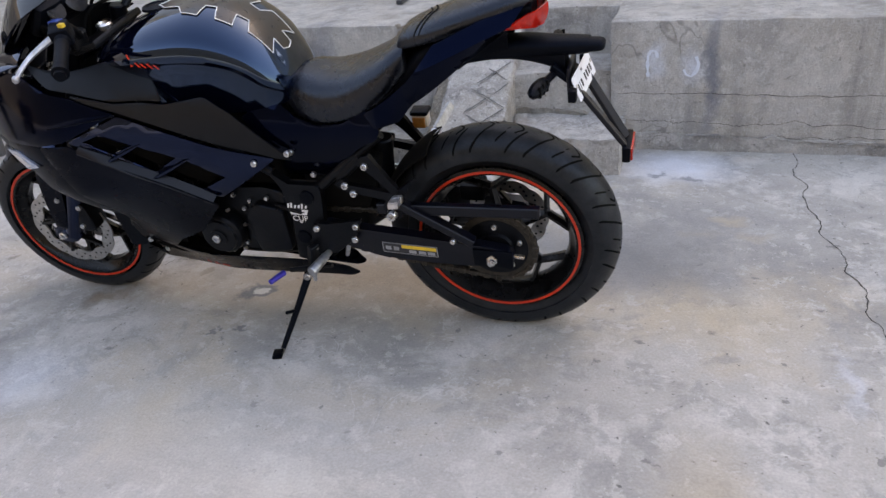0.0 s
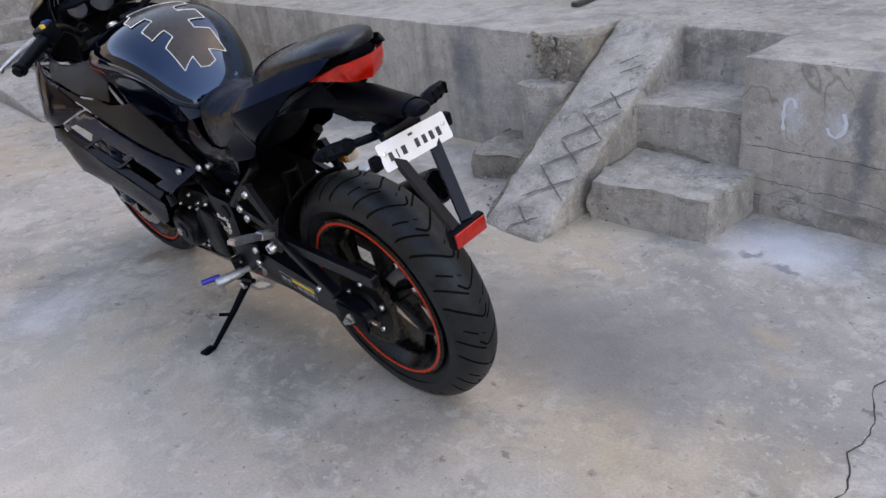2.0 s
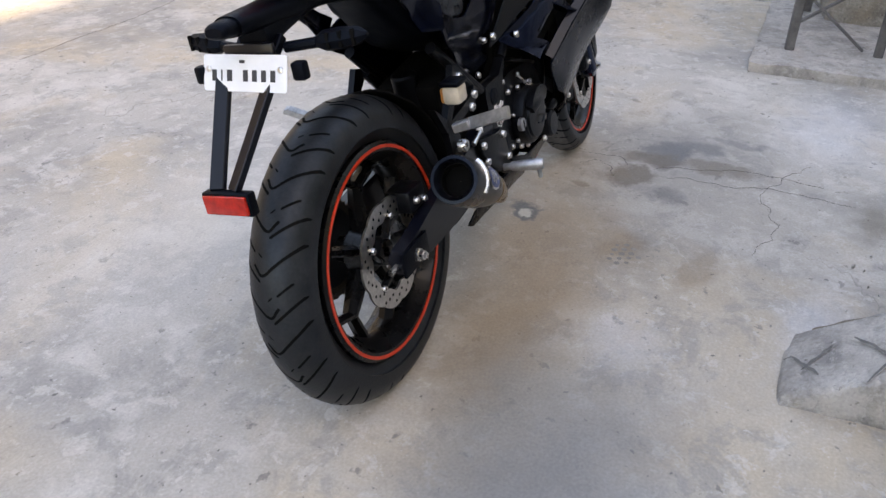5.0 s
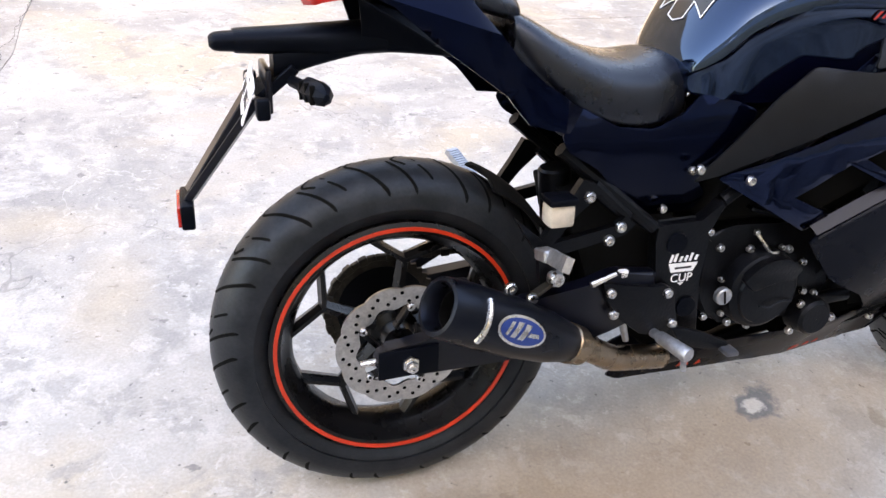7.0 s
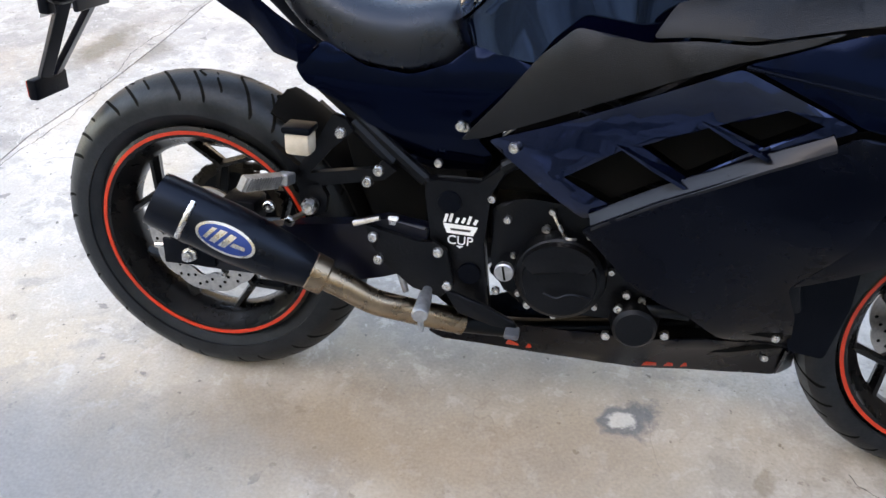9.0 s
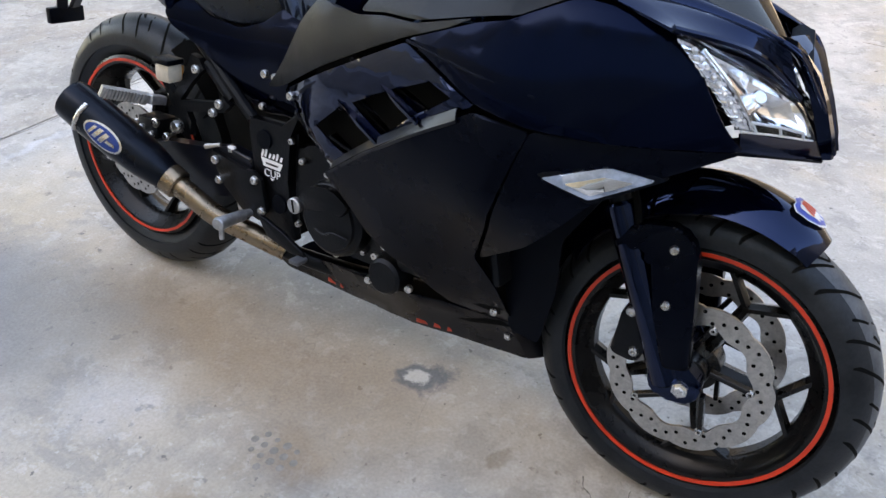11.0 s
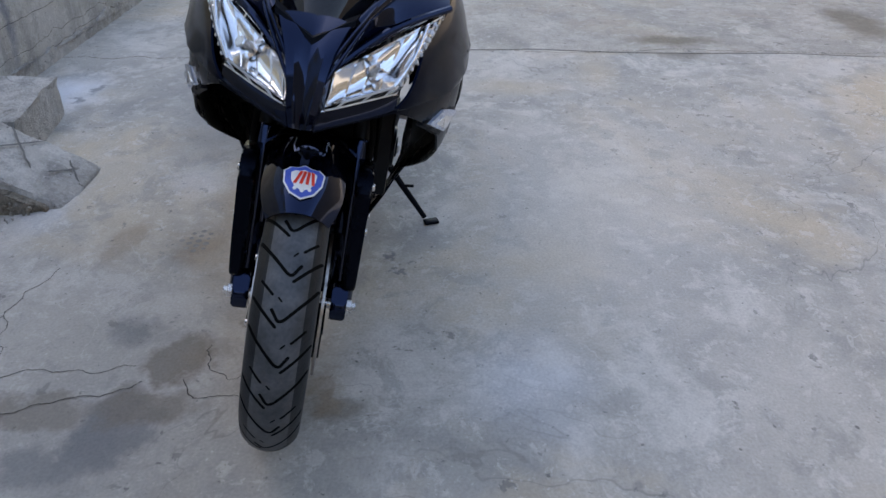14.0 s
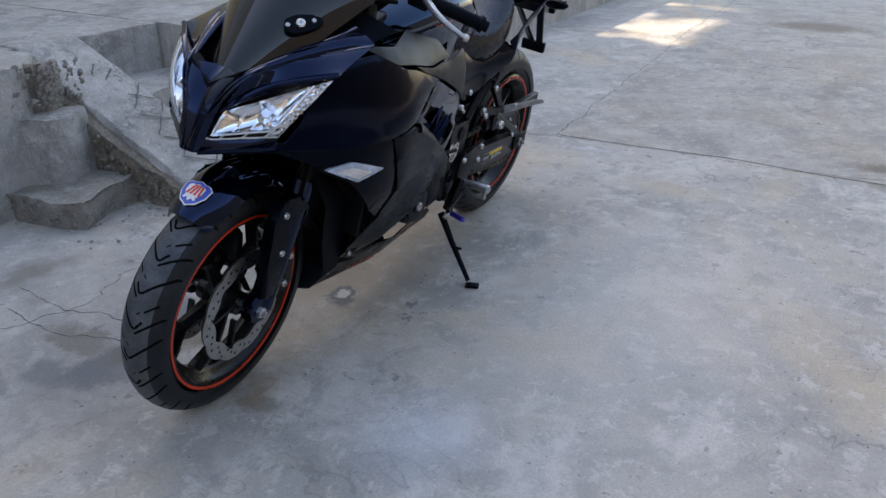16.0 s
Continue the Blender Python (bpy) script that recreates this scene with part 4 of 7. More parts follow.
def panel(name, outline, side, mat, width=fairing_w, off=0.0, thick=0.004, cell=0.03, holes=(), label="", crease=None, parent=None, soft=0.010, lines=()):
    """A thin moulded shell: an outline in side view laid on a width function, with openings cut through."""
    bm = bmesh.new()
    pts = rounded(outline, soft)
    bm.faces.new([bm.verts.new((x, 0, z)) for x, z in pts])
    xs, zs = [p[0] for p in pts], [p[1] for p in pts]
    cuts = [((x, 0, 0), (1, 0, 0)) for x in np.arange(min(xs) + cell / 2, max(xs), cell)] + [((0, 0, z), (0, 0, 1)) for z in np.arange(min(zs) + cell / 2, max(zs), cell)]
    for (x0, z0), (x1, z1) in lines:
        cuts.append(((x0, 0, z0), (-(z1 - z0), 0, x1 - x0)))
    for h in holes:
        for (x0, z0), (x1, z1) in zip(h, h[1:] + h[:1]):
            cuts.append(((x0, 0, z0), (-(z1 - z0), 0, x1 - x0)))
    for co, no in cuts:
        bmesh.ops.bisect_plane(bm, geom=bm.verts[:] + bm.edges[:] + bm.faces[:], plane_co=co, plane_no=no, dist=1e-5)
    if holes:
        gone = [f for f in bm.faces if any(inside((f.calc_center_median().x, f.calc_center_median().z), list(h)) for h in holes)]
        bmesh.ops.delete(bm, geom=gone, context="FACES")
    bmesh.ops.remove_doubles(bm, verts=bm.verts[:], dist=0.0004)
    edge = {v for e in bm.edges if e.is_boundary for v in e.verts}
    for v in bm.verts:
        y = width(v.co.x, v.co.z) + off - (0.0025 if v in edge else 0)
        if crease:
            y += crease(v.co.x, v.co.z)
        v.co.y = side * y
    inner = {}
    faces = bm.faces[:]
    for f in faces:
        if f.normal.y * side < 0:
            f.normal_flip()
    for v in bm.verts[:]:
        inner[v] = bm.verts.new((v.co.x, v.co.y - side * thick, v.co.z))
    for f in faces:
        bm.faces.new([inner[v] for v in reversed(f.verts)])
    for e in [e for e in bm.edges if e.is_boundary and e.verts[0] in inner and e.verts[1] in inner]:
        a, b = e.verts
        bm.faces.new((a, b, inner[b], inner[a]))
    return piece(name, bm, mat, parent, label, angle=28)


def patch(corners, bulge=(0, 0, 0), n=10, mirror=False, sag=(0, 0, 0, 0)):
    """A curved four-sided shell, given corner by corner; sag bows the four edges along z."""
    c = [Vector(p) for p in corners]
    if mirror:
        c = [Vector((p.x, -p.y, p.z)) for p in c]
    bl = Vector((bulge[0], -bulge[1] if mirror else bulge[1], bulge[2]))
    bm = bmesh.new()
    grid = []
    for i in range(n + 1):
        u = i / n
        row = []
        for j in range(n + 1):
            v = j / n
            p = c[0] * (1 - u) * (1 - v) + c[1] * u * (1 - v) + c[2] * u * v + c[3] * (1 - u) * v
            p = p + bl * (16 * u * (1 - u) * v * (1 - v)) ** 0.6
            p.z += sag[0] * 4 * u * (1 - u) * (1 - v) + sag[1] * 4 * v * (1 - v) * u + sag[2] * 4 * u * (1 - u) * v + sag[3] * 4 * v * (1 - v) * (1 - u)
            row.append(bm.verts.new(p))
        grid.append(row)
    for i in range(n):
        for j in range(n):
            bm.faces.new((grid[i][j], grid[i + 1][j], grid[i + 1][j + 1], grid[i][j + 1]))
    return bm


def thicken(bm, t):
    bmesh.ops.recalc_face_normals(bm, faces=bm.faces[:])
    bmesh.ops.solidify(bm, geom=bm.faces[:], thickness=t)
    return bm


def loft(rows, closed=False, caps=True):
    bm = bmesh.new()
    vs = [[bm.verts.new(p) for p in r] for r in rows]
    k = len(vs[0])
    for a, b in zip(vs, vs[1:]):
        for i in range(k if closed else k - 1):
            bm.faces.new((a[i], a[(i + 1) % k], b[(i + 1) % k], b[i]))
    if caps and closed:
        bm.faces.new(vs[0][::-1])
        bm.faces.new(vs[-1])
    return bm


def dome_loft(stations, n=18, sharp=2.4, under=0.25):
    """A rounded body along x: stations of (x, half-width, top z, bottom z)."""
    rows = []
    for x, w, top, bot in stations:
        ring = []
        for i in range(n * 2):
            a = math.pi * i / n
            cy, cz = math.cos(a), math.sin(a)
            e = 2 / sharp
            y = w * math.copysign(abs(cy) ** e, cy)
            mid = bot + (top - bot) * under
            z = mid + (top - mid) * abs(cz) ** e if cz >= 0 else mid - (mid - bot) * abs(cz) ** 0.6
            ring.append((x, y, z))
        rows.append(ring)
    return loft(rows, True)


def between(stations, n=4):
    """More stations, smoothly, between the given ones."""
    out = []
    s = [Vector(a) for a in stations]
    for i in range(len(s) - 1):
        p0, p1, p2, p3 = s[max(i - 1, 0)], s[i], s[i + 1], s[min(i + 2, len(s) - 1)]
        for k in range(n):
            t = k / n
            out.append(tuple(0.5 * ((2 * p1) + (p2 - p0) * t + (2 * p0 - 5 * p1 + 4 * p2 - p3) * t * t + (3 * p1 - p0 - 3 * p2 + p3) * t ** 3)))
    return out + [tuple(s[-1])]


def plate(outline, y0, y1, bevel=0.0):
    bm = bmesh.new()
    prism_into(bm, outline, 1, y0, y1)
    if bevel:
        bmesh.ops.bevel(bm, geom=bm.edges[:], offset=bevel, segments=2, affect="EDGES", profile=0.5)
    return bm


def tube(pts, r, n=6, seg=10):
    bm = bmesh.new()
    tube_into(bm, smooth_line(pts, n) if len(pts) > 2 else pts, r, seg)
    return bm


def rbox(lo, hi, bevel=0.004, m=None):
    bm = bmesh.new()
    box_into(bm, lo, hi, m, bevel, 2)
    return bm


def cyl(a, b, r0, r1=None, seg=20, bevel=0.0):
    """A turned piece between two points."""
    a, b = Vector(a), Vector(b)
    r1 = r0 if r1 is None else r1
    L = (b - a).length
    prof = [(0.0004, 0), (r0 - bevel, 0), (r0, bevel), (r1, L - bevel), (r1 - bevel, L), (0.0004, L)]
    bm = ring_lathe(prof, seg, False)
    bmesh.ops.transform(bm, matrix=Matrix.Translation(a) @ Vector((0, 1, 0)).rotation_difference(b - a).to_matrix().to_4x4(), verts=bm.verts[:])
    return bm


# -- fairings --
mat_rib = make("grey_rib_plastic", (0.09, 0.095, 0.11), 0.3, 0.4, spread=0.25, scale=30)
LOUVRES = ([(0.680, 0.572), (0.764, 0.636), (0.846, 0.598), (0.758, 0.537)], [(0.787, 0.645), (0.872, 0.688), (0.934, 0.664), (0.858, 0.606)], [(0.885, 0.693), (0.965, 0.727), (1.012, 0.713), (0.946, 0.671)])


def slot_line(x):
    """Height of the seam between the slotted panel and the lower fairing."""
    return float(np.interp(x, (0.716, 0.822, 0.942, 1.057), (0.494, 0.569, 0.642, 0.704)))


def seam_swell(x, z):
    """The lower fairing stands proud of the slotted panel along their seam and settles below it."""
    return (0.003 * math.sin(min(max((z - 0.3) / 0.4, 0), 1) * math.pi) + 0.020 * math.exp(-max(slot_line(x) - z, 0) / 0.075) * min(max((1.06 - x) / 0.16, 0), 1))


for s in (-1, 1):
    upper = panel("side_panel", [(0.552, 0.600), (0.72, 0.684), (0.901, 0.771), (1.055, 0.713), (0.942, 0.649), (0.822, 0.576), (0.72, 0.502)], s, mat_gloss, holes=LOUVRES, cell=0.026,
                  label="gloss black side panel with three slanting air slots", crease=lambda x, z: 0.004 - 2.6 * max(slot_line(max(x, 0.716)) + 0.060 - z, 0) ** 2 - 1.2 * max(0.64 - x, 0) ** 2)
    for h in LOUVRES:
        panel("slot_backing", [(x, z) for x, z in h], s, mat_groove, off=-0.030, thick=0.003, parent=upper, soft=0.002)
    for (a, b) in (((0.752, 0.641), (0.866, 0.592)), ((0.862, 0.695), (0.954, 0.660))):
        # a thin blade between two slots, proud at its outer edge and running to a point
        rib = bmesh.new()
        mid = ((a[0] + b[0]) / 2, (a[1] + b[1]) / 2)
        sections = []
        for (x, z), o, i, w in ((a, 0.0045, -0.001, 0.0015), (mid, 0.010, -0.020, 0.0045), (b, 0.012, -0.024, 0.004)):
            y = fairing_w(x, z)
            sections.append([(x - w * 0.4, s * (y + o), z - w), (x + w * 0.4, s * (y + o + 0.002), z + w * 0.2), (x + w * 0.4, s * (y + i), z + w), (x - w * 0.4, s * (y + i), z - w)])
        piece("slot_rib", loft(sections, True), mat_gloss, upper, "sharp gloss blade between the slots")
    # a sloping shelf below the slots that catches the sky
    shelf = []
    for k in range(13):
        x = 0.728 + 0.300 * k / 12
        z, fade = slot_line(x), min(max((1.06 - x) / 0.16, 0), 1)
        y = fairing_w(x, z)
        shelf.append([(x - 0.003, s * (y + 0.004 - 2.6 * 0.048 ** 2), z + 0.014), (x, s * (y + 0.004 + 0.004 * fade), z + 0.008), (x + 0.003, s * (y + 0.006 + 0.015 * fade), z - 0.001), (x + 0.004, s * (y + 0.004 + 0.016 * fade), z - 0.006)])
    piece("slot_shelf", thicken(loft(shelf), 0.003), mat_dust, upper, "gloss shelf below the slots")
    panel("lower_fairing", [(0.716, 0.494), (0.822, 0.569), (0.942, 0.642), (1.057, 0.704), (1.150, 0.697), (1.137, 0.664), (1.085, 0.52), (1.042, 0.430), (1.075, 0.36), (1.096, 0.268), (1.03, 0.264), (0.974, 0.284), (0.907, 0.345), (0.807, 0.396)], s, mat_satin,
          label="satin black lower side fairing", crease=seam_swell)
    panel("belly_pan", [(0.440, 0.152), (0.478, 0.184), (0.677, 0.236), (0.86, 0.272), (0.95, 0.280), (1.02, 0.268), (1.098, 0.268), (1.104, 0.165), (1.04, 0.158), (0.946, 0.161), (0.80, 0.153), (0.587, 0.142), (0.47, 0.138)], s, mat_satin, off=0.002,
          label="satin black belly pan with worn orange letters")
    for x0, x1 in ((0.60, 0.625), (0.64, 0.65), (0.86, 0.885), (0.90, 0.915), (0.93, 0.94)):
        z0 = 0.152 + (x0 - 0.644) * 0.05
        panel("worn_mark", [(x0, z0 + 0.004), (x0 + 0.006, z0 + 0.02), (x1, z0 + 0.018), (x1 + 0.003, z0 + 0.007)], s, mat_stripe, off=0.0048, thick=0.001, cell=0.02, soft=0.002)
    panel("cowl_side", [(0.905, 0.777), (1.029, 0.824), (1.079, 0.836), (1.171, 0.880), (1.290, 0.868), (1.348, 0.802), (1.392, 0.735), (1.416, 0.710), (1.276, 0.704), (1.15, 0.703), (1.060, 0.716)], s, mat_cowl, off=0.003,
          label="satin black upper side cowl", crease=lambda x, z: 0.006 * max(0.0, 1 - abs(z - (0.70 + (1.276 - x) * 0.27)) / 0.03))
    panel("cowl_lower", [(1.137, 0.661), (1.150, 0.698), (1.276, 0.700), (1.418, 0.707), (1.376, 0.687), (1.330, 0.662), (1.246, 0.606), (1.209, 0.562), (1.150, 0.500), (1.048, 0.428), (1.09, 0.52)], s, mat_satin, off=-0.003, label="satin black lower cowl round the indicator")
    panel("knee_panel", [(0.505, 0.594), (0.563, 0.664), (0.625, 0.749), (0.676, 0.798), (0.776, 0.788), (0.84, 0.798), (0.91, 0.800), (1.02, 0.828), (0.98, 0.808), (0.90, 0.779), (0.811, 0.740), (0.71, 0.692), (0.638, 0.654), (0.548, 0.606)], s, mat_knee, off=0.002, label="grained dark plastic knee panel")
    panel("dash_panel", [(0.780, 0.794), (0.800, 0.826), (0.835, 0.868), (0.909, 0.884), (1.05, 0.868), (1.175, 0.888), (1.085, 0.842), (1.02, 0.830), (0.91, 0.804), (0.84, 0.802)], s, mat_knee, off=-0.004, label="black dash side panel below the handlebar", crease=lambda x, z: -0.55 * max(z - 0.806 - max(x - 0.9, 0) * 0.12, 0))
    for x, z in ((0.598, 0.603), (0.508, 0.622)):
        bolt((x, s * (fairing_w(x, z) + 0.007), z), 0.009, s)
    for x, z in ((1.062, 0.30), (1.07, 0.22)):
        bolt((x, s * (fairing_w(x, z) + 0.003), z), 0.008, s)

rows = []
for z, w, x in ((0.262, 0.100, 1.094), (0.22, 0.068, 1.100), (0.167, 0.030, 1.104)):
    rows.append([(x + 0.034 * (1 - u * u), w * u, z + 0.01 * (1 - u * u)) for u in [i / 5 - 1 for i in range(11)]])
piece("belly_prow", thicken(loft(rows), 0.004), mat_satin, None, "black prow of the belly pan")

# a soft crease running forward from the upper louvre
for s in (-1, 1):
    pts = [(0.905 + 0.245 * k / 8, 0.774 - 0.026 * k / 8) for k in range(9)]
    piece("cowl_ridge", tube([(x, s * (fairing_w(x, z) + 0.0035), z) for x, z in pts], 0.003, 2, 8), mat_satin)

# indicators in the cowl
mat_clear = make("clear_indicator_plastic", (0.42, 0.50, 0.64), 0.12, 0.6, spread=0.3, scale=60, coat=0.6)
mat_chrome = make("chrome_reflector", (0.8, 0.8, 0.8), 0.10, 1.0, spread=0.1, scale=40)
for s in (-1, 1):
    lens = panel("indicator", [(1.178, 0.638), (1.262, 0.668), (1.325, 0.658), (1.246, 0.616)], s, mat_clear, width=lambda x, z: 0.258 - 0.52 * max(x - 1.178, 0) ** 1.15 + 0.004, off=0.006, thick=0.012, cell=0.02, label="clear diamond-shaped front indicator", soft=0.006)
    panel("indicator_rim", [(1.166, 0.639), (1.262, 0.676), (1.338, 0.660), (1.246, 0.607)], s, mat_plastic, width=lambda x, z: 0.258 - 0.52 * max(x - 1.178, 0) ** 1.15, off=0.002, thick=0.012, cell=0.02, parent=lens, soft=0.005)
    panel("indicator_bulb_line", [(1.212, 0.636), (1.262, 0.655), (1.300, 0.652), (1.248, 0.624)], s, mat_chrome, width=lambda x, z: 0.258 - 0.52 * max(x - 1.178, 0) ** 1.15 + 0.005, off=0.0075, thick=0.002, cell=0.02, parent=lens, soft=0.003)

# nose and headlights
TO, LO, LI, UI = (1.304, 0.208, 0.862), (1.405, 0.143, 0.734), (1.488, 0.028, 0.716), (1.450, 0.034, 0.770)
mat_lens = bpy.data.materials.new("clear_headlight_lens")
mat_lens.use_nodes = True
p = mat_lens.node_tree.nodes["Principled BSDF"]
p.inputs["Base Color"].default_value, p.inputs["Roughness"].default_value = (0.95, 0.97, 1, 1), 0.03
p.inputs["Transmission Weight"].default_value, p.inputs["IOR"].default_value = 1.0, 1.18
mat_reflector = make("headlight_reflector", (0.90, 0.92, 0.96), 0.13, 1.0, spread=0.08, scale=60)
mat_drl = make("clear_lamp_plastic", (0.84, 0.87, 0.92), 0.2, 0.2, spread=0.15, scale=90)
for s in (1, -1):
    mir = s < 0
    lamp = piece("headlight", thicken(patch([TO, LO, LI, UI], (0.018, 0.018, 0.012), 12, mir, (0, 0, 0, 0.006)), 0.003), mat_lens, None, "clear wedge-shaped headlight lens")
    lamp.visible_shadow = False

    def lens_pt(u, v, sink=0.0):
        c0, c1, c2, c3 = (Vector(p) for p in (TO, LO, LI, UI))
        p = c0 * (1 - u) * (1 - v) + c1 * u * (1 - v) + c2 * u * v + c3 * (1 - u) * v + Vector((0.018, 0.018, 0.012)) * (16 * u * (1 - u) * v * (1 - v)) ** 0.6
        p = p - Vector((0.62, 0.45, 0.62)) * sink
        return Vector((p.x, p.y * s, p.z))

    def lamp_grid(u0, u1, v0, v1, nu, nv, depth):
        return loft([[lens_pt(u0 + (u1 - u0) * i / nu, v0 + (v1 - v0) * j / nv, depth(i / nu, j / nv)) for j in range(nv + 1)] for i in range(nu + 1)])

    # the main reflector is a bowl of upright facets; a fluted strip of small lights runs down its outer side
    piece("reflector", lamp_grid(0.03, 0.86, 0.20, 0.97, 24, 28, lambda a, b: 0.008 + 0.040 * (max(math.sin(a * math.pi), 0) * max(math.sin(b * math.pi), 0)) ** 0.55 + 0.0012 * (b * 4 % 1.0)), mat_reflector, lamp, "bright faceted headlight reflector", angle=12)
    strip = piece("light_strip", lamp_grid(0.04, 0.93, 0.03, 0.175, 30, 4, lambda a, b: 0.007 + 0.0035 * abs(math.sin(a * 30 * math.pi / 2.6)) + 0.004 * abs(b - 0.5)), mat_reflector, lamp, "fluted chrome strip", angle=8)
    for k in range(9):
        q = lens_pt(0.13 + 0.088 * k, 0.09, 0.007)
        piece("position_light", rbox((-0.0042, -0.0026, -0.0030), (0.0042, 0.0026, 0.0030), 0.001, Matrix.Translation(q) @ pose(0, 0, 0, 20 + 17 * (k % 3), 35, 30 * s)), mat_drl, lamp)
    piece("lamp_rail", tube([lens_pt(0.06, 0.185, 0.006), lens_pt(0.5, 0.185, 0.007), lens_pt(0.93, 0.185, 0.006)], 0.0030, 5, 8), mat_reflector, lamp, "bright chrome rail")
    piece("bulb_shade", cyl(lens_pt(0.40, 0.52, 0.046), lens_pt(0.40, 0.50, 0.016), 0.014, 0.011, 16, 0.002), mat_reflector, lamp, "chrome bulb cap")
    # the dark slots along the foot, framed in chrome
    piece("lamp_floor", lamp_grid(0.84, 0.985, 0.18, 0.95, 3, 16, lambda a, b: 0.012), mat_groove, lamp, "dark slot at the foot of the lamp")
    for u, v0, v1 in ((0.965, 0.04, 0.95), (0.855, 0.19, 0.80)):
        piece("lamp_rail", tube([lens_pt(u, v0, 0.005), lens_pt(u, (v0 + v1) / 2, 0.005), lens_pt(u, v1, 0.005)], 0.0020, 5, 8), mat_drl, lamp)
    for v in (0.20, 0.50, 0.80):
        piece("lamp_rail", tube([lens_pt(0.855, v, 0.006), lens_pt(0.965, v + 0.02, 0.006)], 0.0022, 2, 8), mat_drl, lamp)
    piece("brow", thicken(patch([UI, TO, (1.165, 0.198, 0.898), (1.426, 0.072, 0.840)], (0.004, 0.006, 0.010), 12, mir, (0.006, 0, 0.012, 0)), 0.004), mat_gloss, None, "gloss black brow above the headlight")
    piece("brow_edge", tube([(Vector(UI) + Vector((0, 0, 0.002))) * 1, (1.392, 0.116, 0.834), TO] if s > 0 else [(UI[0], -UI[1], UI[2] + 0.002), (1.392, -0.116, 0.834), (TO[0], -TO[1], TO[2])], 0.006, 6, 8), mat_gloss)
    piece("chin", thicken(patch([LO, LI, (1.502, 0.020, 0.688), (1.410, 0.144, 0.707)], (0.004, 0.002, -0.004), 8, mir), 0.004), mat_gloss, None, "gloss black chin below the headlight")
    piece("chin_floor", thicken(patch([(1.410, 0.146, 0.708), (1.502, 0.020, 0.689), (1.40, 0.018, 0.700), (1.30, 0.150, 0.690)], (0, 0, 0.004), 6, mir), 0.004), mat_satin)
rows = []
for x, w, z, cx, ridge in ((1.426, 0.070, 0.842, 1.412, 0.0), (1.440, 0.060, 0.828, 1.438, 0.004), (1.455, 0.047, 0.803, 1.463, 0.008), (1.472, 0.037, 0.766, 1.484, 0.010), (1.490, 0.030, 0.722, 1.504, 0.010), (1.501, 0.021, 0.689, 1.514, 0.006)):
    rows.append([(x - 0.004, w, z), (x + ridge + 0.004, w * 0.82, z + 0.003), ((x + cx) / 2 + ridge, w * 0.5, z + 0.004), (cx - 0.004, w * 0.22, z + 0.002), (cx - 0.006, 0, z), (cx - 0.004, -w * 0.22, z + 0.002), ((x + cx) / 2 + ridge, -w * 0.5, z + 0.004), (x + ridge + 0.004, -w * 0.82, z + 0.003), (x - 0.004, -w, z)])
piece("nose", thicken(loft(rows), 0.004), mat_gloss, None, "gloss black central nose between the headlights", angle=25)
b = bmesh.new()
for y in (1, -1):
    rows = []
    for k in range(7):
        t = k / 6
        x, w, z = 1.446 - 0.018 * t, 0.066 * t, 0.812 + 0.034 * t
        rows.append([(x - 0.030, y * w, z + 0.002), (x - 0.020, y * w, z + 0.010), (x + 0.002, y * (w - 0.004 * t), z + 0.006), (x + 0.006, y * (w - 0.004 * t), z - 0.004), (x - 0.010, y * w, z - 0.010)])
    half_lip = loft(rows, True)
    bmesh.ops.remove_doubles(half_lip, verts=half_lip.verts[:], dist=1e-5)
    me = bpy.data.meshes.new("lip_half")
    half_lip.to_mesh(me)
    half_lip.free()
    b.from_mesh(me)
    bpy.data.meshes.remove(me)
piece("ram_air_lip", b, mat_plastic, None, "black lip at the foot of the windscreen")
for s in (1, -1):
    # sharp ridges that open from the chin into a V beside the screen, and the paint that runs up to the screen's edge
    piece("screen_surround", thicken(patch([(1.426, 0.072, 0.842), (1.165, 0.198, 0.899), (1.170, 0.150, 0.926), (1.418, 0.064, 0.852)], (0.006, 0.004, 0.010), 10, s < 0), 0.004), mat_gloss, None, "gloss black surround of the windscreen")
    for e, k in ((0.0, 0.0035), (0.014, 0.003)):
        ridge = [(1.512, 0.010, 0.700), (1.494, 0.017 + e * 0.3, 0.745), (1.470, 0.034 + e * 0.7, 0.788), (1.444, 0.060 + e * 0.6, 0.830), (1.415, 0.076 + e * 0.5, 0.850), (1.290, 0.118 + e, 0.894)]
        piece("nose_ridge", tube([(x, y * s, z) for x, y, z in (ridge[:5] if e else ridge)], k, 6, 8), mat_gloss)


# windscreen, inner cowl and instruments
mat_screen = bpy.data.materials.new("smoked_screen")
mat_screen.use_nodes = True
p = mat_screen.node_tree.nodes["Principled BSDF"]
p.inputs["Base Color"].default_value, p.inputs["Roughness"].default_value = (0.008, 0.009, 0.013, 1), 0.02
p.inputs["Transmission Weight"].default_value, p.inputs["IOR"].default_value = 0.10, 1.5
rows = []
for k in range(25):
    t = k / 24
    cx, cz, w = 1.424 - 0.288 * t - 0.02 * math.sin(t * math.pi), 0.822 + 0.301 * t + 0.035 * math.sin(t * math.pi), 0.055 + 0.135 * math.sin(min(t * 1.25, 1) * math.pi / 2) - 0.03 * max(t - 0.75, 0) * 4
    rows.append([(cx - 0.10 * abs(u) ** 2.2 * (0.4 + t * 0.8), w * u, cz - 0.055 * abs(u) ** 2.2 * (0.3 + t)) for u in [i / 16 - 1 for i in range(33)]])
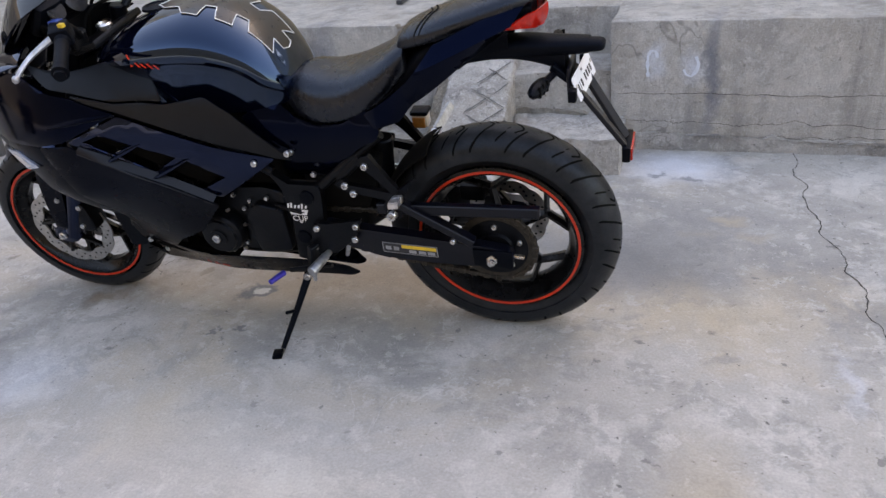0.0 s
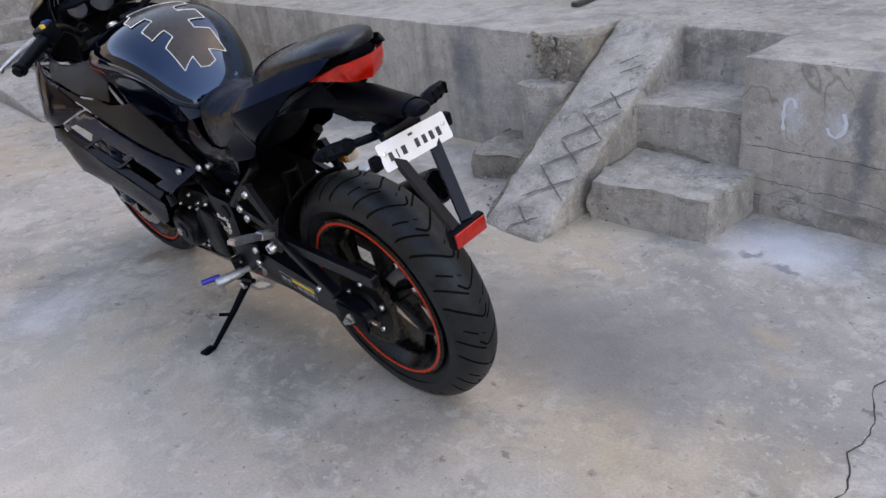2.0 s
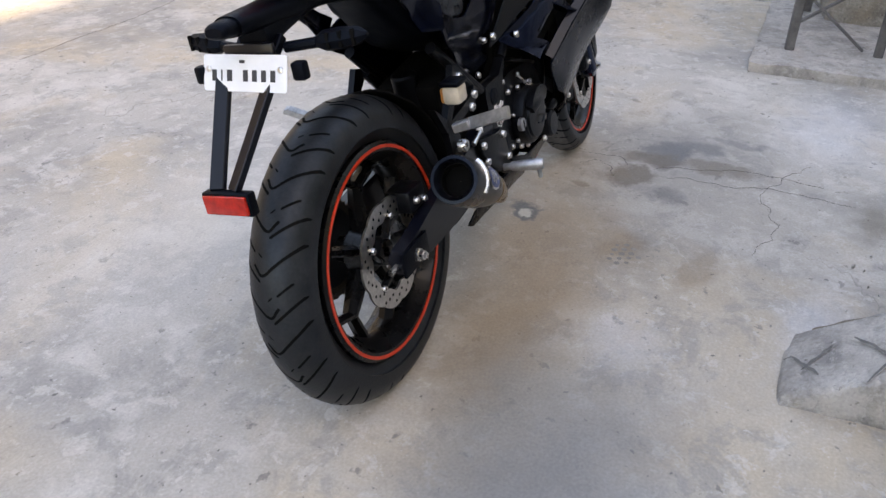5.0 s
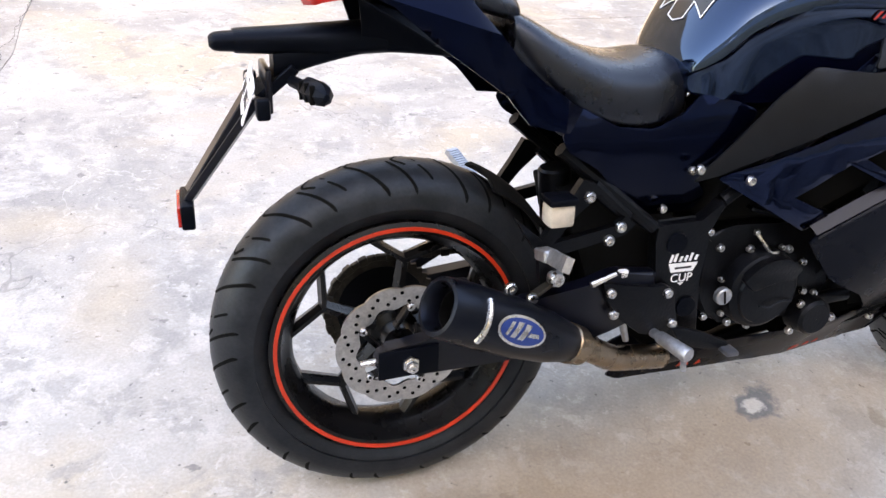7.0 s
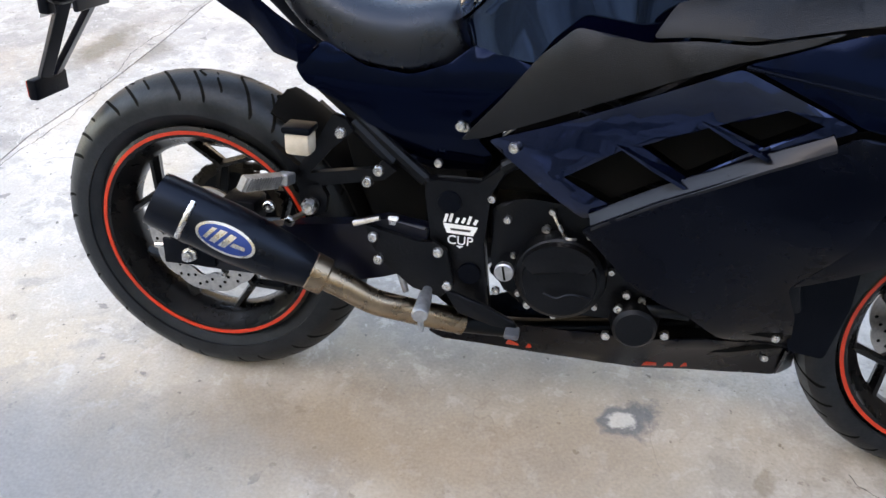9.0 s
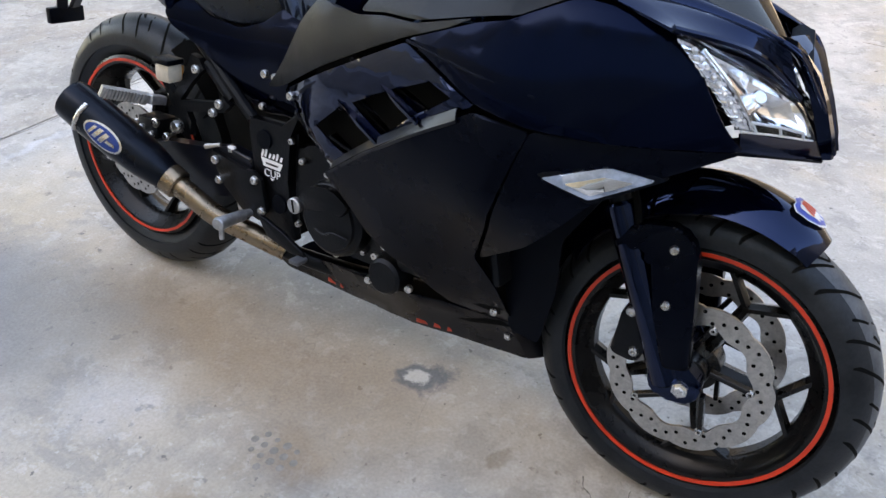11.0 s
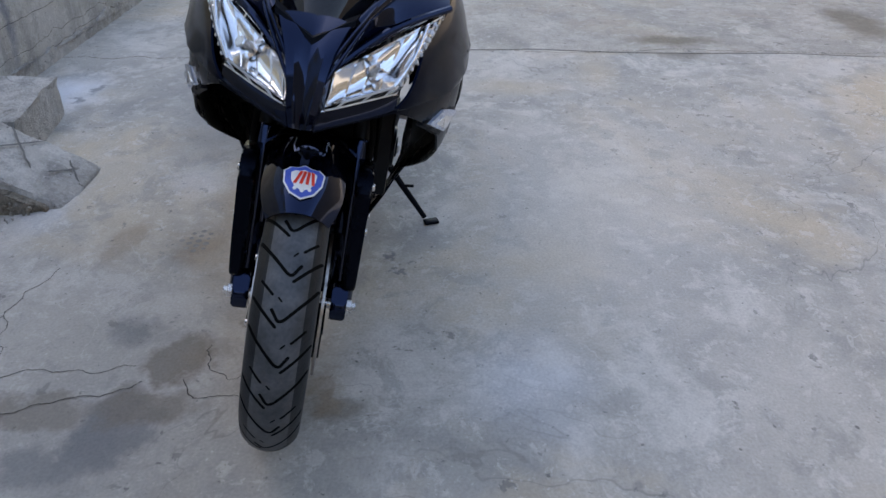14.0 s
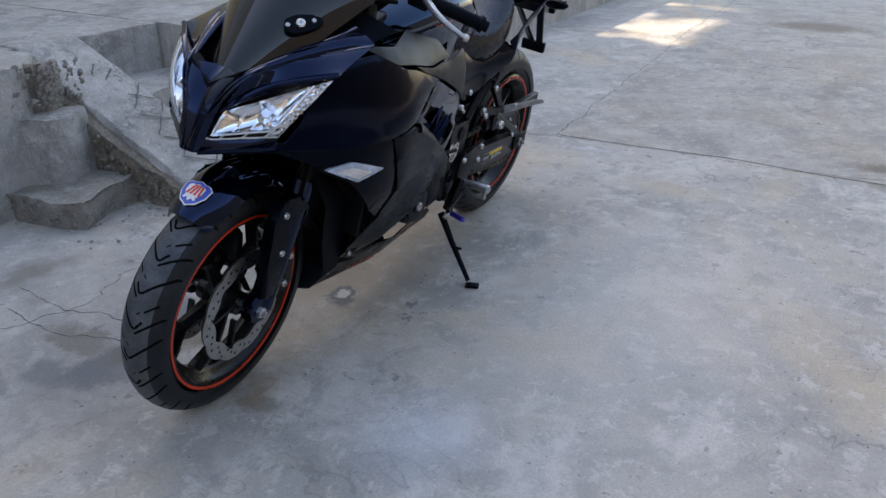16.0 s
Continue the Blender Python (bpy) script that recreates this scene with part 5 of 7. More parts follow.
piece("windscreen", thicken(loft(rows), 0.004), mat_screen, None, "smoked double-bubble windscreen")
rows = []
for k in range(9):
    t = k / 8
    rows.append([(1.36 - 0.23 * t - 0.06 * abs(u) ** 2, (0.05 + 0.145 * t) * u, 0.80 + 0.16 * t - 0.05 * abs(u) ** 2 * t) for u in [i / 6 - 1 for i in range(13)]])
piece("inner_cowl", thicken(loft(rows), 0.004), mat_plastic)
piece("instrument_panel", rbox((1.125, -0.105, 0.925), (1.165, 0.105, 1.015), 0.018, Matrix.Translation((1.145, 0, 0.97)) @ pose(0, 0, 0, 0, -28, 0) @ Matrix.Translation((-1.145, 0, -0.97))), mat_plastic, None, "black instrument panel")
mat_dial = make("dial_glass", (0.012, 0.013, 0.018), 0.3, coat=0.1, spec=0.2, spread=0.4, scale=30)
for y, r in ((-0.03, 0.036), (0.05, 0.030)):
    d = ring_lathe([(r, 0), (r, 0.006), (r * 0.9, 0.008), (0.001, 0.006)], 24, False)
    piece("dial", d, mat_dial, None, "", Matrix.Translation((1.118, y, 0.982)) @ Vector((0, 1, 0)).rotation_difference(Vector((-0.9, 0, 0.45))).to_matrix().to_4x4())
face = Vector((0.62, 0.45, 0.64)).normalized()
along = (Vector((-0.35, 0.80, 0.48)) - face * Vector((-0.35, 0.80, 0.48)).dot(face)).normalized()
MOUNT = Matrix.Translation((1.300, 0.104, 0.938)) @ Matrix((along, face.cross(along), face)).transposed().to_4x4()
b = bmesh.new()
prism_into(b, [(0.040 * math.cos(a) + 0.006 * math.cos(2 * a), 0.019 * math.sin(a)) for a in [2 * math.pi * i / 24 for i in range(24)]], 2, -0.012, 0.004)
bmesh.ops.bevel(b, geom=[e for e in b.edges if abs(e.verts[0].co.z - e.verts[1].co.z) < 1e-5 and e.verts[0].co.z > 0], offset=0.002, segments=2, affect="EDGES")
mount = piece("mirror_mount", b, mat_plastic, None, "bare mirror mount with bright screws", MOUNT)
for u, r in ((-0.026, 0.0055), (0.0, 0.0095), (0.027, 0.005)):
    d = ring_lathe([(r, -0.002), (r, 0.003), (r * 0.75, 0.005), (r * 0.4, 0.005), (r * 0.4, 0.001), (0.0005, 0.001)], 16, False)
    piece("mount_screw", d, mat_steel, mount, "", MOUNT @ Matrix.Translation((u, 0, 0.004)) @ pose(0, 0, 0, 90, 0, 0))

# tank
tank_rows = between([(0.470, 0.040, 0.782, 0.758, 0.766), (0.486, 0.090, 0.822, 0.748, 0.778), (0.52, 0.124, 0.880, 0.735, 0.806), (0.56, 0.142, 0.924, 0.730, 0.850), (0.62, 0.158, 0.962, 0.728, 0.880), (0.70, 0.170, 0.982, 0.738, 0.893), (0.80, 0.174, 0.974, 0.760, 0.890), (0.88, 0.164, 0.952, 0.782, 0.880), (0.96, 0.134, 0.918, 0.800, 0.866), (1.01, 0.095, 0.890, 0.815, 0.852)], 5)


def tank_side(x, z):
    """Half-width of the tank under its shoulder crease."""
    for (x0, w0, t0, b0, c0), (x1, w1, t1, b1, c1) in zip(tank_rows, tank_rows[1:]):
        if x0 <= x <= x1:
            k = (x - x0) / (x1 - x0)
            w, bb, zc = w0 + (w1 - w0) * k, b0 + (b1 - b0) * k, c0 + (c1 - c0) * k
            if z > zc:
                return w * max(1 - min((z - zc) / (t0 - zc), 1) ** 2.17, 0.0) ** 0.46
            d = min(max((zc - z) / (zc - bb), 0), 1)
            knee = max(0, 1 - abs(x - 0.58) / 0.18)
            return w * (1 - 0.03 * min(d * 8, 1) - (0.12 + 0.16 * knee) * d ** 0.8)
    return 0.15


rows = []
for x, w, t, bb, zc in tank_rows:
    half = [(w * math.sin(a) ** 0.92, zc + (t - zc) * math.cos(a) ** 0.92 if a < 1.57 else zc) for a in [math.pi / 2 * i / 14 for i in range(15)]]
    half += [(tank_side(x, zc - (zc - bb) * k), zc - (zc - bb) * k) for k in (0.06, 0.13, 0.3, 0.5, 0.7, 0.85, 1.0)]
    rows.append([(x, y, z) for y, z in half] + [(x, -y, z) for y, z in reversed(half[1:])])
tank = piece("fuel_tank", loft(rows, True), mat_tank, None, "gloss black fuel tank with a carbon-look pad", angle=38)


def tank_top(x, y):
    """Height of the tank's skin at a place seen from above."""
    for (x0, w0, t0, b0, c0), (x1, w1, t1, b1, c1) in zip(tank_rows, tank_rows[1:]):
        if x0 <= x <= x1:
            k = (x - x0) / (x1 - x0)
            w, t, zc = w0 + (w1 - w0) * k, t0 + (t1 - t0) * k, c0 + (c1 - c0) * k
            a = math.asin(min(abs(y) / w, 1) ** (1 / 0.92))
            return zc + (t - zc) * max(math.cos(a), 0) ** 0.92
    return 0.8


mat_pad = make("carbon_tank_pad", (0.012, 0.0070, 0.0040), 0.30, coat=0.15, spread=0.5, scale=60)
mat_white = make("white_sticker", (0.78, 0.78, 0.78), 0.45, spread=0.06, scale=40)
PAD = [(0.500, 0.0), (0.504, 0.022), (0.522, 0.024), (0.512, 0.062), (0.56, 0.066), (0.572, 0.032), (0.598, 0.036), (0.592, 0.078), (0.632, 0.080), (0.645, 0.038), (0.672, 0.042), (0.676, 0.084), (0.720, 0.080), (0.742, 0.050), (0.792, 0.040), (0.835, 0.0)]
outline = PAD + [(x, -y) for x, y in reversed(PAD[1:-1])]
b = bmesh.new()
b.faces.new([b.verts.new((x, y, 0)) for x, y in outline])
for c in np.arange(0.49, 0.84, 0.012):
    bmesh.ops.bisect_plane(b, geom=b.verts[:] + b.edges[:] + b.faces[:], plane_co=(c, 0, 0), plane_no=(1, 0, 0))
for c in np.arange(-0.08, 0.081, 0.012):
    bmesh.ops.bisect_plane(b, geom=b.verts[:] + b.edges[:] + b.faces[:], plane_co=(0, c, 0), plane_no=(0, 1, 0))
for v in b.verts:
    v.co.z = tank_top(v.co.x, v.co.y) + 0.0025
piece("tank_pad", b, mat_pad, tank, "brown-black carbon tank pad")
b = bmesh.new()
loop = outline + outline[:1]
for p0, p1 in zip(loop, loop[1:]):
    n = max(int((Vector(p1) - Vector(p0)).length / 0.01), 1)
    pts = [Vector(p0).lerp(Vector(p1), i / n) for i in range(n + 1)]
    tube_into(b, [(q.x, q.y, tank_top(q.x, q.y) + 0.003) for q in pts], 0.0012, 5)
piece("pad_outline", b, mat_white, tank, "white outline of the tank pad")
cap = ring_lathe([(0.038, 0), (0.036, 0.006), (0.026, 0.008), (0.024, 0.005), (0.001, 0.006)], 28, False)
piece("filler_cap", cap, mat_plastic, tank, "", Matrix.Translation((0.845, 0, 0.964)) @ pose(0, 0, 0, 90, 0, 0) @ pose(0, 0, 0, 0, 0, 0))
mat_red = make("red_sticker", (0.75, 0.035, 0.012), 0.4, spread=0.1, scale=40)
for s in (-1, 1):
    # slanting red marks where the badge is
    for k, (x, hgt) in enumerate(((0.846, 0.030), (0.824, 0.015), (0.808, 0.015), (0.790, 0.017), (0.774, 0.014))):
        b = bmesh.new()
        n = 4
        q = []
        for u, z in ((0, 0.880), (-0.007, 0.880), (-0.001, 0.880 + hgt), (0.006, 0.880 + hgt)):
            xx = x + u * 0.9
            z2 = z - (0.846 - x) * 0.12
            q.append((xx, z2))
        for xa, za in q:
            b.verts.new((xa, s * (tank_side(xa, za) + 0.0035), za))
        b.verts.ensure_lookup_table()
        b.faces.new(b.verts[:])
        piece("badge_stroke", b, mat_red, tank)

# seats and tail
seat_rows = between([(0.520, 0.046, 0.752, 0.705), (0.500, 0.074, 0.790, 0.692), (0.46, 0.096, 0.806, 0.684), (0.40, 0.116, 0.800, 0.682), (0.33, 0.126, 0.812, 0.696), (0.26, 0.120, 0.840, 0.728), (0.21, 0.104, 0.866, 0.770), (0.175, 0.08, 0.882, 0.81)], 4)
seat = piece("rider_seat", dome_loft(seat_rows, 18, 3.0, 0.30), mat_seat, None, "black vinyl rider's seat, scooped", angle=60)
pil = between([(0.194, 0.050, 0.882, 0.856), (0.176, 0.066, 0.906, 0.860), (0.10, 0.084, 0.936, 0.880), (0.02, 0.088, 0.958, 0.905), (-0.05, 0.080, 0.973, 0.922), (-0.09, 0.066, 0.977, 0.935), (-0.118, 0.044, 0.971, 0.944), (-0.128, 0.02, 0.963, 0.948)], 4)
pillion = piece("pillion_seat", dome_loft(pil, 16, 2.6, 0.3), mat_seat, None, "black vinyl pillion seat", angle=60)
for dx in (0.0, 0.014):
    ring = []
    for i in range(21):
        u = (i / 10 - 1) * 0.97
        x = 0.140 - dx - 0.03 * (1 - abs(u))
        top, w, low = 0.921 + (0.140 - x) * 0.36, 0.075 + (0.140 - x) * 0.2, 0.870 + (0.140 - x) * 0.26
        mid = low + (top - low) * 0.3
        ring.append((x, w * u, mid + (top - mid) * (1 - abs(u) ** 2.6) ** (1 / 2.6) + 0.0008))
    piece("seam", tube(ring, 0.0022, 1, 6), mat_groove, pillion)
for s in (-1, 1):
    panel("tail_panel", [(0.272, 0.738), (0.204, 0.780), (0.149, 0.824), (0.112, 0.863), (0.08, 0.903), (-0.02, 0.935), (-0.11, 0.950), (-0.085, 0.918), (-0.03, 0.893), (0.035, 0.839), (0.148, 0.76), (0.19, 0.712), (0.25, 0.702)], s, mat_cowl, width=tail_w, cell=0.02,
          label="gloss black tail panel with a sharp crease", crease=lambda x, z: -0.95 * max(z - (0.855 + (0.13 - x) * 0.293), 0) - 0.42 * max((0.855 + (0.13 - x) * 0.293) - z, 0) * (1 if x < 0.16 else max(0, 1 - (x - 0.16) / 0.08)), soft=0.003, lines=[((0.13, 0.855), (-0.10, 0.9224)), ((0.16, 0.6), (0.16, 0.9))])
    panel("side_cover", [(0.600, 0.727), (0.553, 0.742), (0.516, 0.742), (0.478, 0.712), (0.42, 0.692), (0.345, 0.702), (0.277, 0.738), (0.235, 0.700), (0.25, 0.672), (0.315, 0.634), (0.425, 0.529), (0.447, 0.518), (0.547, 0.527), (0.558, 0.56), (0.53, 0.59), (0.576, 0.655), (0.626, 0.712)], s, mat_cowl, width=tail_w, off=0.005, cell=0.026, label="gloss black side cover under the seat", crease=lambda x, z: -3.4 * max(z - 0.660, 0) ** 2 - 1.1 * max(0.66 - z, 0) ** 2)
    for x, z in ((0.467, 0.542), (0.511, 0.612)):
        bolt((x, s * (tail_w(x, z) + 0.004), z), 0.008, s)
# core under seat and tail
piece("tail_core", dome_loft(between([(0.50, 0.085, 0.70, 0.60), (0.30, 0.080, 0.745, 0.66), (0.12, 0.056, 0.880, 0.800), (-0.05, 0.048, 0.935, 0.890), (-0.12, 0.036, 0.945, 0.905)], 4), 12, 3.5, 0.4), mat_plastic)
mat_tail = make("red_tail_lens", (0.42, 0.010, 0.004), 0.2, coat=0.3, spread=0.35, scale=55)
rows = []
for i in range(25):
    y = 0.092 * (i / 12 - 1)
    a = abs(y)
    hi = float(np.interp(a, [0, 0.060, 0.092], [0.934, 0.930, 0.909]))
    lo = float(np.interp(a, [0, 0.034, 0.092], [0.884, 0.888, 0.907]))
    x = float(np.interp(a, [0, 0.05, 0.092], [-0.152, -0.132, -0.072]))
    rows.append([(x - 0.005 * math.sin(k / 6 * math.pi) * (1 - a / 0.11) + 0.012 * (1 - k / 6), y, lo + (hi - lo) * k / 6) for k in range(7)])
tail_light = piece("tail_light", thicken(loft(rows), 0.004), mat_tail, None, "faceted red tail light lens", angle=20)
for s in (1, -1):
    # dark hollow between the tail panel and the mudguard root
    piece("tail_hollow", thicken(patch([(-0.075, 0.080, 0.905), (0.03, 0.125, 0.842), (0.10, 0.040, 0.805), (-0.06, 0.034, 0.842)], (0.01, 0, 0.02), 8, s < 0), 0.003), mat_plastic)
rows = between([(-0.02, 0.040, 0.862, 0.812), (-0.10, 0.040, 0.860, 0.812), (-0.17, 0.034, 0.856, 0.815), (-0.238, 0.029, 0.853, 0.818), (-0.242, 0.024, 0.850, 0.820), (-0.268, 0.023, 0.848, 0.822), (-0.277, 0.016, 0.842, 0.828)], 4)
piece("plate_light_housing", dome_loft(rows, 12, 2.2, 0.5), mat_plastic, None, "black plastic number plate lamp housing")
piece("undertray", dome_loft(between([(0.10, 0.034, 0.83, 0.80), (0.0, 0.036, 0.845, 0.812), (-0.064, 0.034, 0.840, 0.812), (-0.147, 0.032, 0.835, 0.792), (-0.19, 0.028, 0.830, 0.768)], 4), 10, 3, 0.5), mat_plastic)
# plate, its bracket and reflector, not following the tail's set
C = [Vector(v) for v in ((-0.212, 0.064, 0.791), (-0.224, -0.112, 0.785), (-0.243, -0.106, 0.728), (-0.233, 0.066, 0.735))]
xa, za = (C[1] - C[0]).normalized(), (C[0] - C[3]).normalized()
na = xa.cross(za).normalized()
if na.x > 0:
    na = -na
PL = Matrix((xa, za, na)).transposed().to_4x4()
PL.translation = sum(C, Vector()) / 4
mat_plate = make("white_plate_enamel", (0.76, 0.77, 0.80), 0.42, spread=0.05, scale=30)
mat_ink = make("black_plate_ink", (0.03, 0.03, 0.035), 0.6, spread=0.2)
b = bmesh.new()
prism_into(b, rounded([(-0.088, -0.029), (0.088, -0.029), (0.088, 0.029), (-0.088, 0.029)], 0.006), 2, -0.0008, 0.0008)
plate_ob = piece("number_plate", b, mat_plate, None, "white number plate with dark bars", PL, shift=False)
for x, w, h, y in ((-0.064, 0.010, 0.018, -0.004), (-0.048, 0.003, 0.018, -0.004), (-0.031, 0.011, 0.018, -0.004), (0.003, 0.010, 0.018, -0.004), (0.022, 0.010, 0.018, -0.004), (0.041, 0.010, 0.018, -0.004), (0.060, 0.010, 0.018, -0.004), (-0.004, 0.011, 0.005, 0.018)):
    b = rbox((x - w / 2, y - h / 2, 0.0008), (x + w / 2, y + h / 2, 0.0016), 0.0002)
    piece("plate_bar", b, mat_ink, plate_ob, "", PL, shift=False)
for x in (-0.076, 0.076):
    d = ring_lathe([(0.005, 0), (0.005, 0.002), (0.003, 0.003), (0.0005, 0.003)], 12, False)
    piece("plate_screw", d, mat_steel, plate_ob, "", PL @ Matrix.Translation((x, 0.006, 0.001)) @ pose(0, 0, 0, 90, 0, 0), shift=False)
br = tagged(piece("plate_bracket", rbox((-0.205, -0.07, 0.735), (-0.195, 0.03, 0.80), 0.004), mat_dust, None, "dark steel plate bracket in a V shape", shift=False))
for y0, y1 in ((0.030, 0.012), (-0.072, -0.022)):
    b = bmesh.new()
    bar_into(b, (-0.215, y0, 0.760), (-0.325, y1, 0.598), 0.026, 0.012)
    piece("bracket_arm", b, mat_dust, br, shift=False)
b = bmesh.new()
bar_into(b, (-0.16, -0.02, 0.80), (-0.215, -0.02, 0.755), 0.09, 0.016)
piece("bracket_root", b, mat_plastic, br, shift=False)
rf = piece("rear_reflector", rbox((-0.340, -0.060, 0.560), (-0.320, 0.036, 0.600), 0.004), mat_plastic, None, "red rear reflector in a black holder", shift=False)
piece("reflector_lens", rbox((-0.345, -0.055, 0.564), (-0.338, 0.031, 0.596), 0.002), mat_tail, rf, shift=False)
for y in (0.075, -0.122):
    piece("side_reflector", rbox((-0.225, y - 0.012, 0.742), (-0.205, y + 0.012, 0.772), 0.005), mat_plastic, br, shift=False)
for s, tip in ((1, (-0.138, 0.158, 0.797)), (-1, (-0.140, -0.208, 0.790))):
    root = Vector((-0.165, -0.025 + s * 0.04, 0.782))
    tip = Vector(tip)
    stalk = piece("rear_indicator", tube([root, root.lerp(tip, 0.45)], 0.009, 1, 10), mat_plastic, None, "black arrow-shaped rear indicator on a stalk", shift=False)
    a = root.lerp(tip, 0.40)
    body = bmesh.new()
    tube_into(body, [a, a.lerp(tip, 0.15), a.lerp(tip, 0.5), a.lerp(tip, 0.85), tip], [0.010, 0.017, 0.018, 0.014, 0.004], 8)
    piece("indicator_body", body, mat_plastic, stalk, shift=False)
    for t in (0.3, 0.55, 0.8):
        c = a.lerp(tip, t)
        piece("indicator_chevron", rbox((c.x - 0.017, c.y - 0.003, c.z - 0.012), (c.x - 0.010, c.y + 0.003, c.z + 0.014), 0.001), mat_groove, stalk, shift=False)

# frame, engine and running gear
for s in (-1, 1):
    fp = piece("frame_plate", plate([(0.445, 0.522), (0.468, 0.514), (0.543, 0.516), (0.577, 0.557), (0.590, 0.546), (0.558, 0.504), (0.556, 0.408), (0.574, 0.272), (0.536, 0.262), (0.486, 0.303), (0.464, 0.36), (0.455, 0.488)], s * 0.098, s * 0.124, 0.005), mat_engine, None, "black frame plate with a white sticker")
    cx = 0.514 if s < 0 else 0.530
    # a white shield with a dark band, and slanting strokes over it
    piece("sticker", plate([(cx - s * 0.030, 0.440), (cx + s * 0.031, 0.442), (cx + s * 0.024, 0.424), (cx - s * 0.022, 0.423)], s * 0.1245, s * 0.1255), mat_white, fp, "white shield sticker")
    piece("sticker", plate([(cx - 0.006, 0.401), (cx + 0.006, 0.401), (cx, 0.396)], s * 0.1245, s * 0.1255), mat_white, fp)
    piece("sticker_bar", plate([(cx - 0.018, 0.434), (cx + 0.018, 0.434), (cx + 0.017, 0.430), (cx - 0.017, 0.430)], s * 0.1256, s * 0.1262), mat_ink, fp)
    for k, (u, hgt) in enumerate(((-0.031, 0.014), (-0.022, 0.016), (-0.011, 0.009), (0.000, 0.010), (0.010, 0.014), (0.021, 0.009))):
        d = -s
        piece("sticker_stroke", plate([(cx + d * u, 0.444 + 0.002 * (k % 2)), (cx + d * (u + 0.005), 0.444), (cx + d * (u + 0.009), 0.445 + hgt), (cx + d * (u + 0.004), 0.446 + hgt)], s * 0.1245, s * 0.1255), mat_white, fp)
    for x, z in ((0.493, 0.482), (0.534, 0.349)):
        d = ring_lathe([(0.021, 0), (0.020, s * 0.004), (0.001, s * 0.005)], 20, False)
        piece("frame_plug", d, mat_plastic, fp, "", Matrix.Translation((x, s * 0.124, z)))
    for a, z in (((0.448, s * 0.110, 0.512), (0.258, s * 0.100, 0.664)), ((0.39, s * 0.112, 0.538), (0.318, s * 0.110, 0.602)), ((0.58, s * 0.115, 0.552), (0.98, s * 0.10, 0.80))):
        b = bmesh.new()
        tube_into(b, [a, z], 0.013, 10)
        piece("frame_tube", b, mat_engine, None, "black steel frame tube")
    # passenger peg hanger: an open triangle with a lobe behind and a lug below
    b = bmesh.new()
    for shape in ([(0.290, 0.618), (0.312, 0.612), (0.326, 0.592), (0.286, 0.556), (0.246, 0.508), (0.217, 0.505), (0.262, 0.572)], [(0.217, 0.506), (0.231, 0.480), (0.379, 0.511), (0.400, 0.530), (0.377, 0.546), (0.362, 0.530), (0.245, 0.508)], [(0.177, 0.557), (0.240, 0.506), (0.219, 0.490)], [(0.220, 0.500), (0.262, 0.492), (0.276, 0.465), (0.270, 0.434), (0.248, 0.426), (0.228, 0.436)]):
        prism_into(b, shape, 1, s * 0.115, s * 0.130)
    hang = piece("peg_hanger", b, mat_engine, None, "black cast passenger footrest hanger")
    for x, z in ((0.304, 0.588), (0.370, 0.528), (0.350, 0.505)):
        bolt((x, s * 0.131, z), 0.010, s, hang)
    bolt((0.249, s * 0.140, 0.452), 0.015, s, hang, 0.016)
    peg = bmesh.new()
    pts = ((0.215, 0.15, 0.505), (0.215, 0.19, 0.515), (0.195, 0.285, 0.545)) if s < 0 else ((0.225, 0.14, 0.50), (0.215, 0.18, 0.52), (0.190, 0.258, 0.560))
    bar_into(peg, (pts[0][0], s * pts[0][1], pts[0][2]), (pts[1][0], s * pts[1][1], pts[1][2]), 0.026, 0.02)
    p0, p1 = (Vector((p[0], s * p[1], p[2])) for p in pts[1:])
    long = (p1 - p0).length
    teeth = []
    for k in range(13):
        y = 0.006 + (long - 0.016) * k / 12
        teeth += [(y, 0.0075), (y + 0.004, 0.0075), (y + 0.004, 0.004), (y + (long - 0.016) / 12, 0.004)]
    rod = bmesh.new()
    prism_into(rod, [(0.0, -0.007), (0.0, 0.004)] + [(y, z) for y, z in teeth] + [(long, 0.004), (long, -0.007)], 0, -0.012, 0.012)
    turn = Matrix.Translation(p0) @ Vector((0, 1, 0)).rotation_difference((p1 - p0).normalized()).to_matrix().to_4x4()
    piece("peg_rod", rod, mat_alu, None, "ribbed aluminium footrest", turn, smooth=False)
    piece("passenger_peg", peg, mat_alu, None, "worn aluminium passenger footrest")
    # rider's footrest plate and peg
    rp = piece("footrest_plate", plate([(0.345, 0.428), (0.445, 0.404), (0.470, 0.410), (0.494, 0.396), (0.510, 0.328), (0.486, 0.300), (0.434, 0.312), (0.384, 0.352), (0.360, 0.385)], s * 0.128, s * 0.140, 0.003), mat_engine, None, "black footrest plate")
    for x, z in ((0.362, 0.406), (0.372, 0.363), (0.479, 0.392), (0.498, 0.328)):
        bolt((x, s * 0.141, z), 0.0095, s, rp)
    b = bmesh.new()
    tube_into(b, [(0.462, s * 0.14, 0.312), (0.463, s * 0.16, 0.314), (0.464, s * 0.162, 0.314), (0.470, s * 0.236, 0.320), (0.471, s * 0.240, 0.320)], [0.009, 0.009, 0.012, 0.0145, 0.012], 14)
    piece("rider_peg", b, mat_alu, None, "worn aluminium rider's footrest")
    piece("footrest_knob", cyl((0.470, s * 0.228, 0.308), (0.472, s * 0.230, 0.284), 0.006, 0.005, 10), mat_alu)
